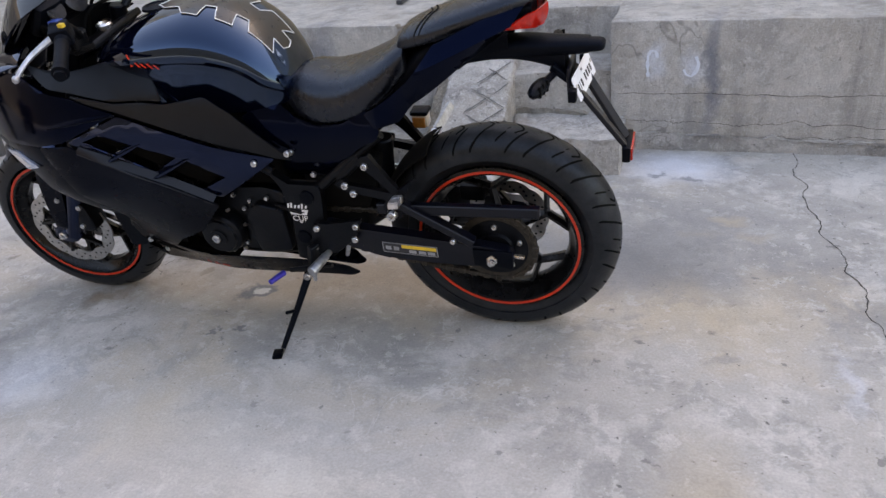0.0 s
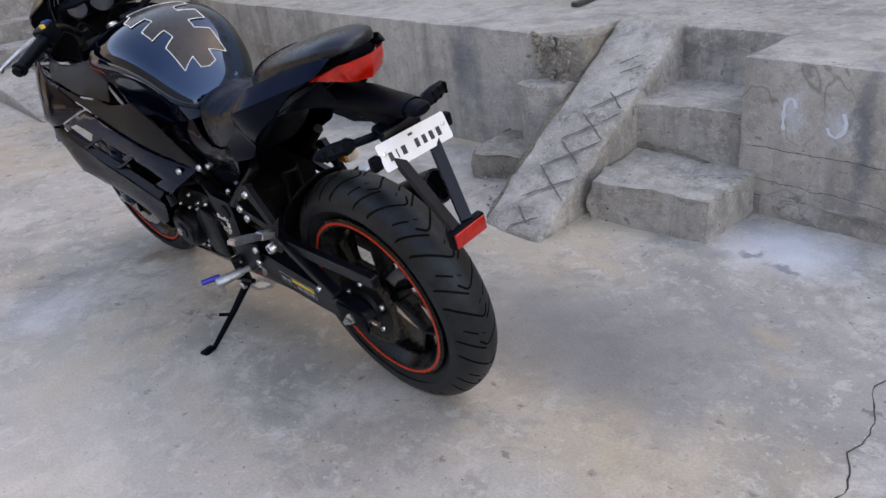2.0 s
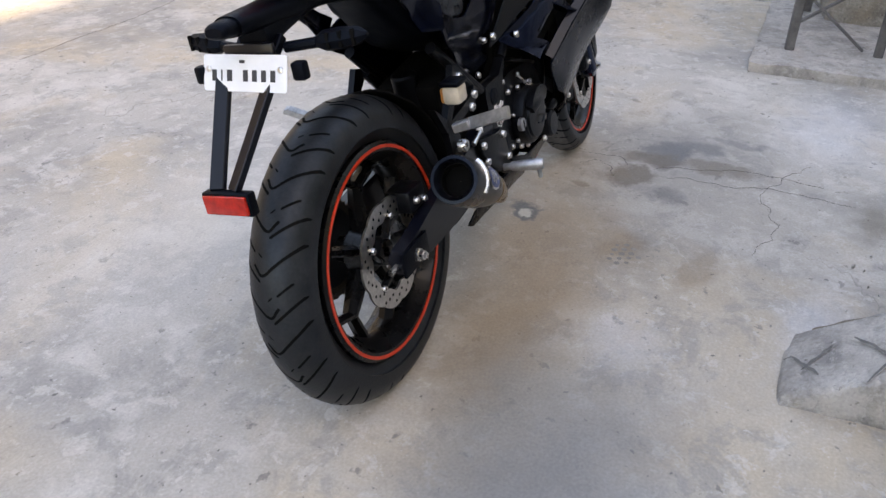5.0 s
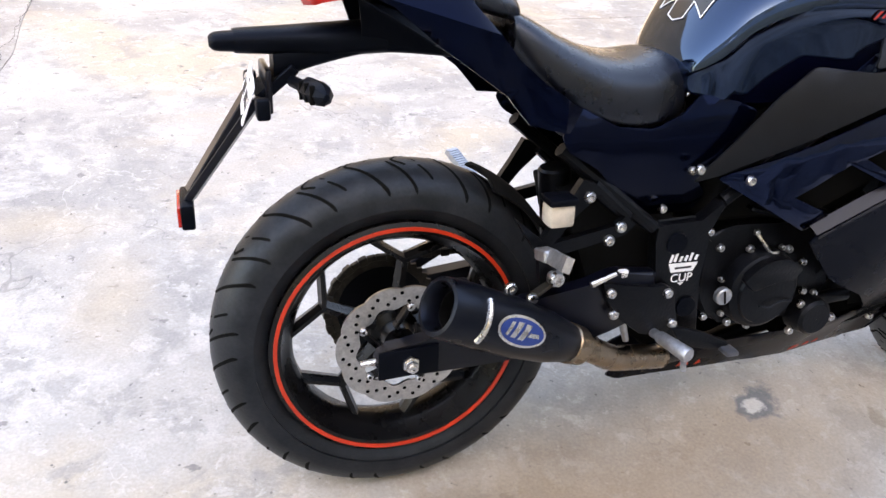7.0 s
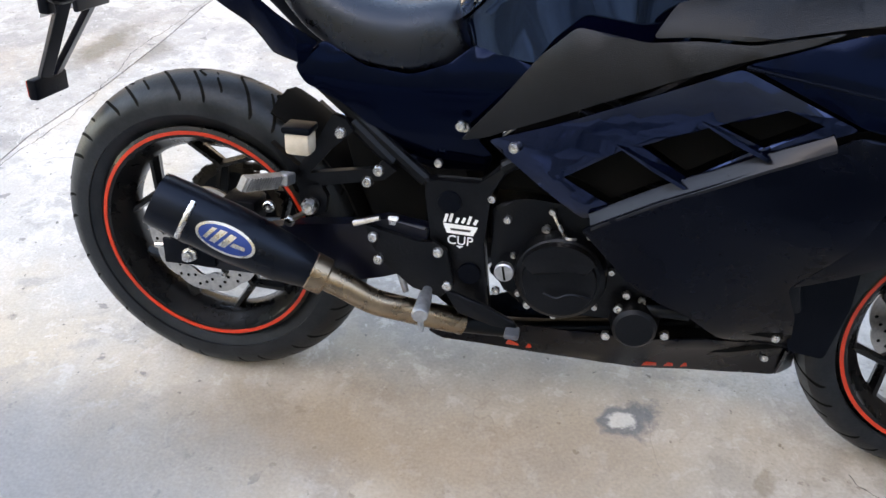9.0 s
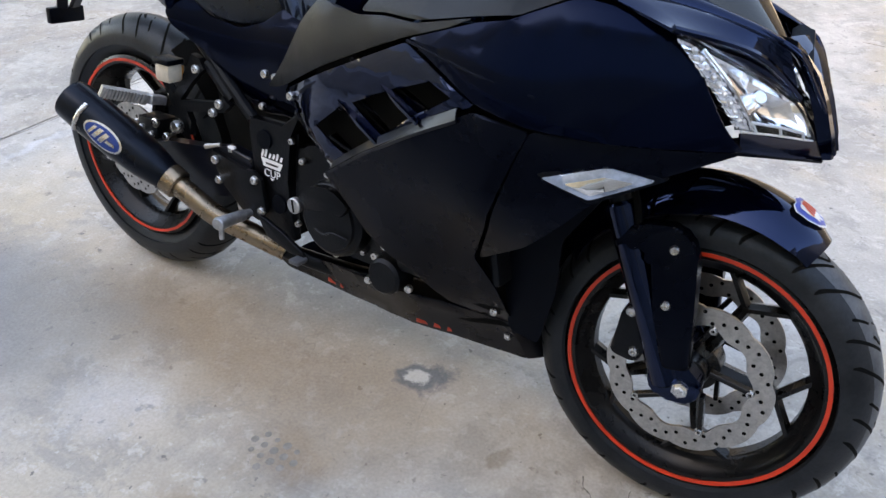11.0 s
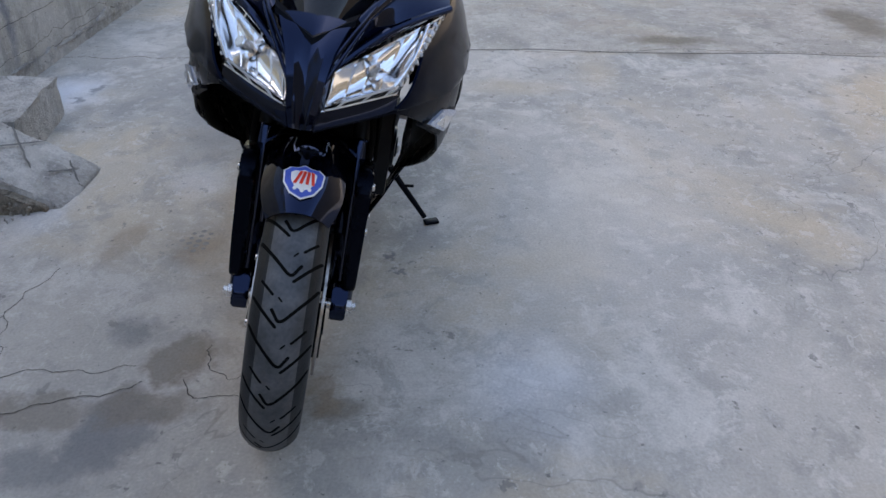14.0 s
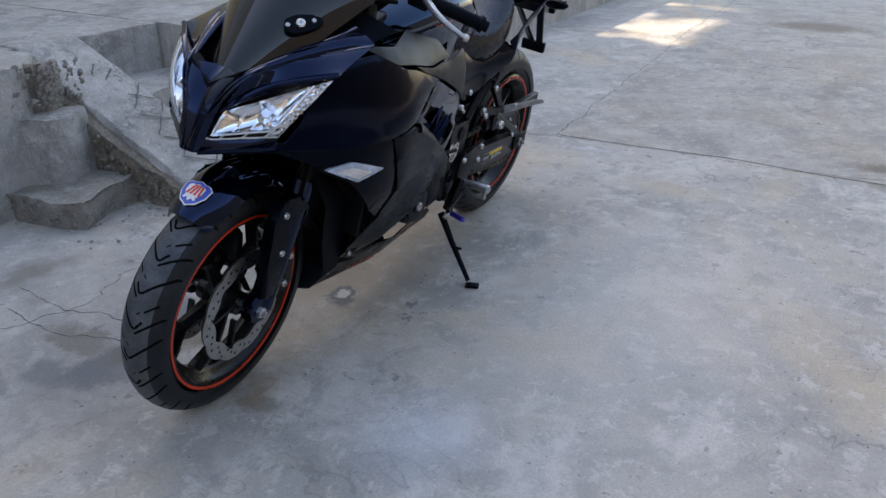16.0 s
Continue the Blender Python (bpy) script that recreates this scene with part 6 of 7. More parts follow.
    piece("return_spring", cyl((0.402, s * 0.120, 0.345), (0.418, s * 0.122, 0.292), 0.008, 0.006, 10), mat_alu)
b = bmesh.new()
bar_into(b, (0.252, -0.136, 0.444), (0.205, -0.140, 0.416), 0.018, 0.006)
hanger_link = piece("muffler_hanger", b, mat_chain, None, "worn steel muffler hanger", shift=False)
bolt((0.209, -0.144, 0.418), 0.010, -1, hanger_link)
bolt((0.170, -0.140, 0.440), 0.011, -1, hanger_link)
piece("brake_rod", cyl((0.325, -0.134, 0.424), (0.372, -0.134, 0.440), 0.006, 0.004, 10), mat_steel, None, "bright brake rod end")
piece("wire_plug", rbox((0.384, -0.128, 0.424), (0.402, -0.116, 0.440), 0.003), mat_white, None, "white wiring plug")
# crankcase and cylinder
piece("crankcase", plate(rounded([(0.606, 0.30), (0.57, 0.36), (0.56, 0.48), (0.62, 0.50), (0.78, 0.49), (0.86, 0.42), (0.87, 0.33), (0.82, 0.288), (0.66, 0.286)], 0.02), -0.112, 0.112, 0.010), mat_engine, None, "dark cast engine crankcase")
b = bmesh.new()
bar_into(b, (0.72, 0, 0.45), (0.80, 0, 0.70), 0.16, 0.20)
piece("cylinder", b, mat_engine)
for k in range(6):
    c = Vector((0.74, 0, 0.50)).lerp(Vector((0.785, 0, 0.66)), k / 5)
    b = bmesh.new()
    box_into(b, (-0.09, -0.112, -0.004), (0.09, 0.112, 0.004), Matrix.Translation(c) @ pose(0, 0, 0, 0, 18, 0), 0.002, 1)
    piece("cooling_fin", b, mat_engine)
for s, at, r, dp in ((-1, (0.692, 0.370), 0.080, 0.050), (1, (0.785, 0.356), 0.066, 0.055)):
    prof = [(r, 0), (r, s * dp * 0.5), (r * 0.96, s * dp * 0.74), (r * 0.86, s * dp * 0.86), (r * 0.80, s * dp * 0.88), (r * 0.77, s * dp), (r * 0.2, s * dp * 1.06), (0.001, s * dp * 1.06)]
    cv = piece("clutch_cover" if s < 0 else "stator_cover", ring_lathe(prof, 36, False), mat_engine, None, "dark round engine cover", Matrix.Translation((at[0], s * 0.105, at[1])), angle=25)
    for k in range(7):
        a = 2 * math.pi * k / 7 + 0.5
        bolt((at[0] + (r + 0.007) * math.sin(a), s * 0.118, at[1] + (r + 0.007) * math.cos(a)), 0.006, s, cv)
    if s < 0:
        # the raised upper half of the cover, with a rib across
        arc = [(at[0] + 0.076 * math.sin(radians(g)), at[1] + 0.076 * math.cos(radians(g))) for g in range(-62, 58, 8)]
        piece("cover_crown", plate(arc + [(at[0] + 0.042, at[1] + 0.026), (at[0] + 0.004, at[1] + 0.034), (at[0] - 0.044, at[1] + 0.014)], -0.150, -0.168, 0.004), mat_engine, cv)
        piece("cover_rib", tube([(0.668, -0.165, 0.352), (0.690, -0.166, 0.346), (0.712, -0.166, 0.356), (0.745, -0.160, 0.350)], 0.0022, 4, 6), mat_engine, cv)
    else:
        piece("cover_ring", ring_lathe([(0.026, 0), (0.026, 0.004), (0.014, 0.004), (0.014, -0.002)], 24), mat_engine, cv, "", Matrix.Translation((at[0], 0.162, at[1])))
plug = piece("oil_plug", ring_lathe([(0.017, 0.0), (0.017, -0.010), (0.015, -0.012), (0.001, -0.012)], 24, False), mat_alu, None, "slotted silver oil filler plug", Matrix.Translation((0.597, -0.140, 0.373)))
piece("plug_slot", rbox((-0.0018, -0.0012, -0.013), (0.0018, 0.0012, 0.013), 0.0004, Matrix.Translation((0.597, -0.1525, 0.373)) @ pose(0, 0, 0, 0, -12, 0)), mat_groove, plug)
bolt((0.790, 0.166, 0.354), 0.013, 1, None, 0.006, mat_alu)
piece("sprocket_cover", plate(rounded([(0.575, 0.30), (0.575, 0.44), (0.66, 0.46), (0.70, 0.40), (0.68, 0.29)], 0.02), 0.10, 0.135, 0.008), mat_engine, None, "dark sprocket cover")
piece("water_pump", cyl((0.828, -0.10, 0.294), (0.828, -0.150, 0.294), 0.044, 0.038, 24, 0.006), mat_engine, None, "round water pump cover")
piece("coolant_pipe", tube([(0.842, -0.118, 0.318), (0.872, -0.124, 0.326), (0.915, -0.120, 0.325)], 0.014, 5, 12), mat_engine, None, "black coolant hose")
for x, z in ((0.796, 0.324), (0.783, 0.266), (0.846, 0.281), (0.881, 0.283)):
    bolt((x, -0.132, z), 0.0085, -1)
for x, z in ((0.564, 0.495), (0.593, 0.460), (0.661, 0.451), (0.751, 0.441), (0.791, 0.409), (0.808, 0.344), (0.836, 0.336), (0.582, 0.318), (0.640, 0.298)):
    bolt((x, -0.118, z), 0.0075, -1)
for x, z in ((0.722, 0.475), (0.675, 0.459), (0.70, 0.432), (0.62, 0.47), (0.660, 0.300), (0.740, 0.290)):
    bolt((x, 0.118, z), 0.0065, 1)
clutch_arm = piece("clutch_arm", tube([(0.667, -0.118, 0.484), (0.680, -0.128, 0.466), (0.694, -0.134, 0.446)], 0.0035, 3, 6), mat_steel, None, "bright clutch release arm")
bolt((0.667, -0.118, 0.484), 0.006, -1, clutch_arm)
piece("arm_clip", ring_lathe([(0.010, 0.0), (0.010, 0.004), (0.006, 0.004), (0.006, 0.0)], 16), mat_alu, clutch_arm, "", Matrix.Translation((0.702, -0.136, 0.444)) @ pose(0, 0, 0, 70, 0, 0))
for y0, y1 in ((0.062, 0.082), (0.094, 0.112)):
    piece("gear_linkage", tube([(0.60, 0.118, 0.43 + y0 * 0.2), (0.52, 0.128, 0.415 + y1 * 0.2)], 0.004, 1, 8), mat_engine)
piece("radiator", rbox((1.015, -0.15, 0.36), (1.05, 0.15, 0.64), 0.006, Matrix.Translation((1.03, 0, 0.5)) @ pose(0, 0, 0, 0, -14, 0) @ Matrix.Translation((-1.03, 0, -0.5))), mat_engine, None, "black radiator behind the front wheel")
for y in (-0.05, 0.05):
    piece("exhaust_header", tube([(0.86, y, 0.56), (0.98, y * 1.1, 0.48), (1.0, y, 0.36), (0.92, y * 0.6, 0.25), (0.70, -0.02, 0.195), (0.52, -0.08, 0.215), (0.40, -0.135, 0.262)], 0.019, 6, 12), mat_engine, None, "dark exhaust header pipe")
for s in (-1, 1):
    piece("inner_fairing", plate([(0.93, 0.30), (1.075, 0.30), (1.045, 0.42), (1.13, 0.52), (1.20, 0.61), (1.14, 0.68), (0.93, 0.62)], s * 0.118, s * 0.122), mat_groove)
for s in (-1, 1):
    piece("duct_wall", plate(rounded([(1.03, 0.43), (1.14, 0.545), (1.225, 0.575), (1.165, 0.475), (1.168, 0.37), (1.150, 0.262), (1.09, 0.27), (1.07, 0.36)], 0.01), s * 0.102, s * 0.107), mat_plastic, None, "black air duct wall behind the front wheel")
piece("inner_block", plate([(0.43, 0.30), (0.37, 0.33), (0.335, 0.44), (0.31, 0.50), (0.29, 0.57), (0.50, 0.60), (0.54, 0.34), (0.53, 0.25), (0.49, 0.24)], -0.075, 0.075, 0.006), mat_groove)
piece("core_cover", plate(rounded([(0.56, 0.50), (0.62, 0.70), (0.80, 0.78), (1.15, 0.82), (1.30, 0.74), (1.12, 0.70), (1.0, 0.62), (0.88, 0.50)], 0.02), -0.095, 0.095, 0.01), mat_groove)
piece("lower_tray", plate(rounded([(0.82, 0.235), (0.97, 0.262), (1.12, 0.29), (1.13, 0.27), (1.0, 0.235), (0.82, 0.205)], 0.006), -0.085, 0.085, 0.004), mat_groove)

# white lettering under the shield on the frame plates
word = bpy.data.curves.new("cup_letters", "FONT")
word.body, word.size, word.align_x, word.extrude = "CUP", 0.024, "CENTER", 0.0004
word_ob = new("cup_letters", word)
letters = bpy.data.meshes.new_from_object(word_ob.evaluated_get(bpy.context.evaluated_depsgraph_get()))
bpy.data.objects.remove(word_ob)
for s in (-1, 1):
    b = bmesh.new()
    b.from_mesh(letters)
    piece("letters", b, mat_white, None, "white letters on the frame plate", Matrix(((-s, 0, 0, 0.514 if s < 0 else 0.530), (0, 0, s, s * 0.1252), (0, 1, 0, 0.4035), (0, 0, 0, 1))), smooth=False)

# swingarm, chain and rear brake
for s in (-1, 1):
    upper_edge = [(0.46, 0.430), (0.38, 0.437), (0.325, 0.420), (0.20, 0.402)] if s < 0 else [(0.46, 0.405), (0.36, 0.388), (0.20, 0.372)]
    b = plate(rounded(upper_edge + [(0.02, 0.352), (-0.045, 0.342), (-0.06, 0.316), (-0.045, 0.292), (0.03, 0.288), (0.16, 0.289), (0.306, 0.300), (0.377, 0.320), (0.44, 0.345), (0.46, 0.37)], 0.008), s * 0.098, s * 0.128, 0.006)
    arm = piece("swingarm", b, mat_dust, None, "dark steel swingarm", shift=False)
    piece("axle_block", plate([(-0.055, 0.290), (0.05, 0.294), (0.05, 0.346), (-0.055, 0.342)], s * 0.126, s * 0.134, 0.002), mat_plastic, arm, shift=False)
    nut = ring_lathe([(0.015, 0), (0.015, s * 0.006), (0.011, s * 0.008), (0.011, s * 0.016), (0.007, s * 0.016), (0.007, s * 0.022), (0.001, s * 0.023)], 6, False)
    piece("axle_nut", nut, mat_steel, arm, "", Matrix.Translation((0, s * 0.133, 0.316)), shift=False, smooth=False)
    piece("chain_adjuster", cyl((-0.052, s * 0.115, 0.318), (-0.082, s * 0.115, 0.316), 0.006, 0.006, 10), mat_steel, arm, shift=False)
b = bmesh.new()
bar_into(b, (0.255, 0.118, 0.485), (0.045, 0.122, 0.362), 0.030, 0.022)
piece("swingarm_brace", b, mat_dust, None, "dark navy swingarm brace", shift=False)
b = bmesh.new()
bar_into(b, (0.30, 0.112, 0.452), (-0.13, 0.112, 0.458), 0.022, 0.030)
piece("chain_guard", b, mat_dust, None, "dark chain guard", shift=False)
mat_yellow = make("yellow_label", (0.72, 0.47, 0.04), 0.5, spread=0.15, scale=60)


def on_arm(x, z):
    """A place on the label, from its rear lower corner, in side view."""
    return (0.148 + x, 0.309 + x * 0.055 + z)


lab = piece("chain_label", plate([on_arm(0, 0), on_arm(0.154, 0), on_arm(0.154, 0.033), on_arm(0, 0.033)], 0.1282, 0.1292), mat_alu, None, "warning label with a yellow bar and small marks", shift=False)
piece("label_ground", plate([on_arm(0.002, 0.002), on_arm(0.152, 0.002), on_arm(0.152, 0.031), on_arm(0.002, 0.031)], 0.1290, 0.1296), mat_ink, lab, shift=False)
piece("label_bar", plate([on_arm(0.003, 0.019), on_arm(0.100, 0.019), on_arm(0.100, 0.030), on_arm(0.003, 0.030)], 0.1294, 0.1300), mat_yellow, lab, "yellow bar", shift=False)
for x in (0.008, 0.033, 0.060):
    piece("label_bar", plate([on_arm(x, 0.005), on_arm(x + 0.020, 0.005), on_arm(x + 0.020, 0.015), on_arm(x, 0.015)], 0.1294, 0.1300), mat_alu, lab, shift=False)
for x in (0.108, 0.130):
    piece("label_bar", plate([on_arm(x, 0.010), on_arm(x + 0.015, 0.010), on_arm(x + 0.015, 0.022), on_arm(x, 0.022)], 0.1294, 0.1300), mat_alu, lab, shift=False)
bolt((0.098, 0.136, 0.372), 0.008, 1)
sp = bmesh.new()
teeth = 42
vs = []
for i in range(teeth * 2):
    a = math.pi * i / teeth
    r = 0.108 if i % 2 else 0.101
    vs.append((r * math.sin(a), 0.316 + r * math.cos(a)))
prism_into(sp, vs, 1, 0.072, 0.078)
sprocket = piece("rear_sprocket", sp, mat_chain, rear, "oily rear sprocket", shift=False)
piece("sprocket_carrier", ring_lathe([(0.001, 0.0), (0.086, 0.0), (0.086, 0.008), (0.050, 0.010), (0.046, 0.020), (0.001, 0.020)], 36, False), mat_engine, rear, "", Matrix.Translation((0, 0.071, 0.316)), shift=False)
for k in range(5):
    a = 2 * math.pi * k / 5
    bolt((0.067 * math.sin(a), 0.080, 0.316 + 0.067 * math.cos(a)), 0.008, 1, rear)
# chain: link plates along the upper and lower run and round the sprockets
R0, R1, P1 = 0.105, 0.038, Vector((0.60, 0, 0.375))
C0 = Vector((0, 0, 0.316))
d = (P1 - C0).normalized()
nrm = Vector((-d.z, 0, d.x))
path = []
for i in range(34):
    path.append((C0 + nrm * R0).lerp(P1 + nrm * R1, i / 34))
for i in range(7):
    a = math.pi * i / 7
    path.append(P1 + (nrm * math.cos(a) + d * math.sin(a)) * R1)
for i in range(34):
    path.append((P1 - nrm * R1).lerp(C0 - nrm * R0, i / 34) + Vector((0, 0, -0.010 * math.sin(math.pi * i / 34))))
for i in range(20):
    a = math.pi * i / 20
    path.append(C0 - (nrm * math.cos(a) + d * math.sin(a)) * R0)
ch = bmesh.new()
for i, p0 in enumerate(path):
    p1 = path[(i + 1) % len(path)]
    bar_into(ch, Vector((p0.x, 0.075, p0.z)), Vector((p1.x, 0.075, p1.z)), 0.014 if i % 2 else 0.011, 0.016 if i % 2 else 0.011)
tagged(piece("chain", ch, mat_chain, None, "oily roller chain", shift=False, smooth=False), kind="stuff")
cal = piece("rear_caliper", rbox((0.055, -0.105, 0.375), (0.125, -0.045, 0.425), 0.008), mat_engine, None, "black rear brake caliper", shift=False)
bolt((0.075, -0.107, 0.40), 0.008, -1, cal)
bolt((0.108, -0.107, 0.39), 0.008, -1, cal)
piece("shock", cyl((0.33, 0, 0.36), (0.30, 0, 0.60), 0.030, 0.030, 18, 0.004), mat_engine, None, "rear shock absorber")
piece("hugger", thicken(loft([[(0.325 * math.sin(a) * 1.03, y * 0.075, 0.316 + 0.325 * math.cos(a) * 1.03 - 0.02 * abs(y) ** 2) for y in (-1, -0.6, 0, 0.6, 1)] for a in [radians(28 + 4.5 * i) for i in range(11)]]), 0.004), mat_groove, None, "black rear wheel hugger", shift=False)
# brake fluid reservoir
mat_fluid = make("milky_reservoir", (0.50, 0.44, 0.36), 0.35, spread=0.25, scale=30)
mat_amber = make("amber_fluid", (0.42, 0.16, 0.03), 0.3, spread=0.3, scale=30)
res = piece("brake_reservoir", rbox((0.217, -0.170, 0.552), (0.262, -0.130, 0.592), 0.008), mat_fluid, None, "milky brake fluid reservoir with a black cap")
piece("reservoir_cap", rbox((0.214, -0.173, 0.590), (0.265, -0.127, 0.603), 0.005), mat_plastic, res)
piece("reservoir_window", rbox((0.222, -0.132, 0.556), (0.258, -0.124, 0.586), 0.003), mat_amber, res)

# muffler
E0, E1, E2 = Vector((0.010, -0.236, 0.478)), Vector((0.272, -0.184, 0.342)), Vector((0.325, -0.172, 0.316))
ax = (E1 - E0).normalized()
prof = [(0.036, 0.012), (0.044, 0.0), (0.051, 0.001), (0.053, 0.012), (0.055, 0.05), (0.055, 0.15), (0.049, 0.23), (0.036, 0.292), (0.030, 0.30), (0.028, 0.30), (0.034, 0.06), (0.036, 0.03)]
mat_muffler = make("black_ceramic_muffler", (0.0028, 0.0033, 0.0055), 0.30, 0.0, sheen=(0.6, 0.75, 1.0), spec=0.22, spread=0.3, scale=18)
EM = Matrix.Translation(E0) @ Vector((0, 1, 0)).rotation_difference(ax).to_matrix().to_4x4()
muf = piece("muffler", ring_lathe([(r * 0.9, u) for r, u in prof], 40), mat_muffler, None, "black tapered muffler with an oval badge", EM, shift=False)
piece("muffler_mouth", ring_lathe([(0.0345, 0.03), (0.031, 0.03), (0.029, 0.20), (0.033, 0.20)], 32), mat_groove, muf, "", EM, shift=False)
piece("muffler_core", ring_lathe([(0.033, 0.045), (0.033, 0.052), (0.001, 0.052)], 24, False), mat_groove, muf, "", EM, shift=False)
mat_titan = make("heat_tinted_steel", (0.27, 0.205, 0.145), 0.28, 1.0, spread=0.35, scale=18)
piece("muffler_clamp", cyl(E0 + ax * 0.285, E0 + ax * 0.318, 0.036, 0.034, 24, 0.003), mat_titan, muf, "heat-tinted clamp", shift=False)
piece("link_pipe", tube([E0 + ax * 0.31, E0 + ax * 0.35, (0.365, -0.158, 0.285), (0.42, -0.135, 0.262), (0.52, -0.09, 0.222)], 0.024, 8, 16), mat_titan, None, "heat-tinted steel link pipe", shift=False)
side = (Vector((0, -1, 0.35)) - ax * Vector((0, -1, 0.35)).dot(ax)).normalized()
up = side.cross(ax).normalized()


def on_muffler(u, v, lift=0.0008):
    """u along the axis from the mouth, v round it from the outer side, in metres."""
    r = float(np.interp(u, [0, 0.012, 0.05, 0.15, 0.23, 0.292], [0.046, 0.048, 0.0495, 0.0495, 0.044, 0.0325])) + lift
    a = v / r
    return E0 + ax * u + (side * math.cos(a) + up * math.sin(a)) * r


def oval(rx, ry, mat, lift, name, label=""):
    bm = bmesh.new()
    c = bm.verts.new(on_muffler(0.135, 0, lift))
    rings = []
    for k in (0.5, 1.0):
        rings.append([bm.verts.new(on_muffler(0.135 + rx * k * math.cos(2 * math.pi * i / 32), ry * k * math.sin(2 * math.pi * i / 32), lift)) for i in range(32)])
    for i in range(32):
        j = (i + 1) % 32
        bm.faces.new((c, rings[0][i], rings[0][j]))
        bm.faces.new((rings[0][i], rings[1][i], rings[1][j], rings[0][j]))
    return piece(name, bm, mat, muf, label, shift=False)


mat_blue = make("blue_badge", (0.018, 0.055, 0.24), 0.3, 0.4, spread=0.2)
oval(0.052, 0.026, mat_steel, 0.0012, "badge", "oval steel badge")
oval(0.0465, 0.0215, mat_blue, 0.0020, "badge_ground", "blue ground of the badge")
# a broad slanting device in bright metal, and a smaller one beside it
for shape in ([(-0.036, -0.009), (-0.030, -0.011), (-0.020, 0.013), (-0.028, 0.012)], [(-0.024, -0.012), (-0.014, -0.012), (-0.002, 0.015), (-0.014, 0.014)], [(-0.008, -0.013), (0.004, -0.013), (0.015, 0.013), (0.004, 0.014)], [(0.010, -0.006), (0.036, -0.004), (0.034, 0.002), (0.014, 0.002)]):
    lower_edge, upper_edge = (Vector(shape[0]), Vector(shape[1])), (Vector(shape[3]), Vector(shape[2]))
    strips = [[on_muffler(0.135 + q.x, q.y, 0.0030) for q in (lower_edge[0].lerp(upper_edge[0], k / 8), lower_edge[1].lerp(upper_edge[1], k / 8))] for k in range(9)]
    bm2 = loft(strips)
    piece("badge_device", bm2, mat_steel, muf, shift=False)
b = bmesh.new()
tube_into(b, [on_muffler(0.062 + 0.01 * v, v, 0.001) for v in np.linspace(-0.036, 0.036, 10)], 0.0050, 8)
piece("band", b, mat_steel, muf, "bright strap", shift=False)

# side stand, shifter
b = bmesh.new()
tube_into(b, [(0.55, 0.125, 0.225), (0.575, 0.195, 0.150), (0.606, 0.285, 0.063)], [0.012, 0.0095, 0.0075], 12)
std = piece("side_stand", b, mat_plastic, None, "black steel side stand, folded down", shift=False)
FOOT = bike.matrix_world.inverted() @ Matrix.Translation((0.612, 0.236, 0.0)) @ pose(0, 0, 0, 0, 0, 20)
piece("stand_foot", rbox((-0.014, -0.020, 0.0), (0.015, 0.024, 0.010), 0.004), mat_plastic, std, "", FOOT, shift=False)
b = bmesh.new()
bar_into(b, (0.578, 0.205, 0.142), (0.595, 0.235, 0.155), 0.008)
piece("stand_tang", b, mat_plastic, std, shift=False)
bolt((0.55, 0.142, 0.222), 0.013, 1, std, 0.010)
b = bmesh.new()
bar_into(b, (0.53, 0.135, 0.23), (0.50, 0.15, 0.34), 0.03, 0.02)
piece("stand_bracket", b, mat_engine, std, shift=False)
piece("shift_lever", tube([(0.46, 0.145, 0.27), (0.53, 0.150, 0.258), (0.585, 0.165, 0.258)], 0.007, 4, 8), mat_engine, None, "dark gear lever", shift=False)
mat_violet = make("violet_anodised", (0.05, 0.045, 0.42), 0.3, 0.6, spread=0.2)
piece("shift_tip", cyl((0.594, 0.182, 0.262), (0.614, 0.234, 0.266), 0.009, 0.008, 14, 0.002), mat_violet, None, "violet anodised gear lever tip", shift=False)
pedal = piece("brake_pedal", plate([(0.494, 0.322), (0.520, 0.318), (0.566, 0.302), (0.622, 0.276), (0.630, 0.262), (0.585, 0.262), (0.520, 0.280)], -0.142, -0.152, 0.003), mat_engine, None, "black brake pedal", shift=False)
piece("pedal_pad", rbox((0.608, -0.178, 0.256), (0.634, -0.146, 0.266), 0.003), mat_rib, pedal, "worn grey pedal pad", shift=False)

# -- steered front end --
def fork_pt(y, along):
    """A point on a fork leg, metres up from the axle."""
    base = Vector((1.372, y, 0.30))
    return base + AXIS * along


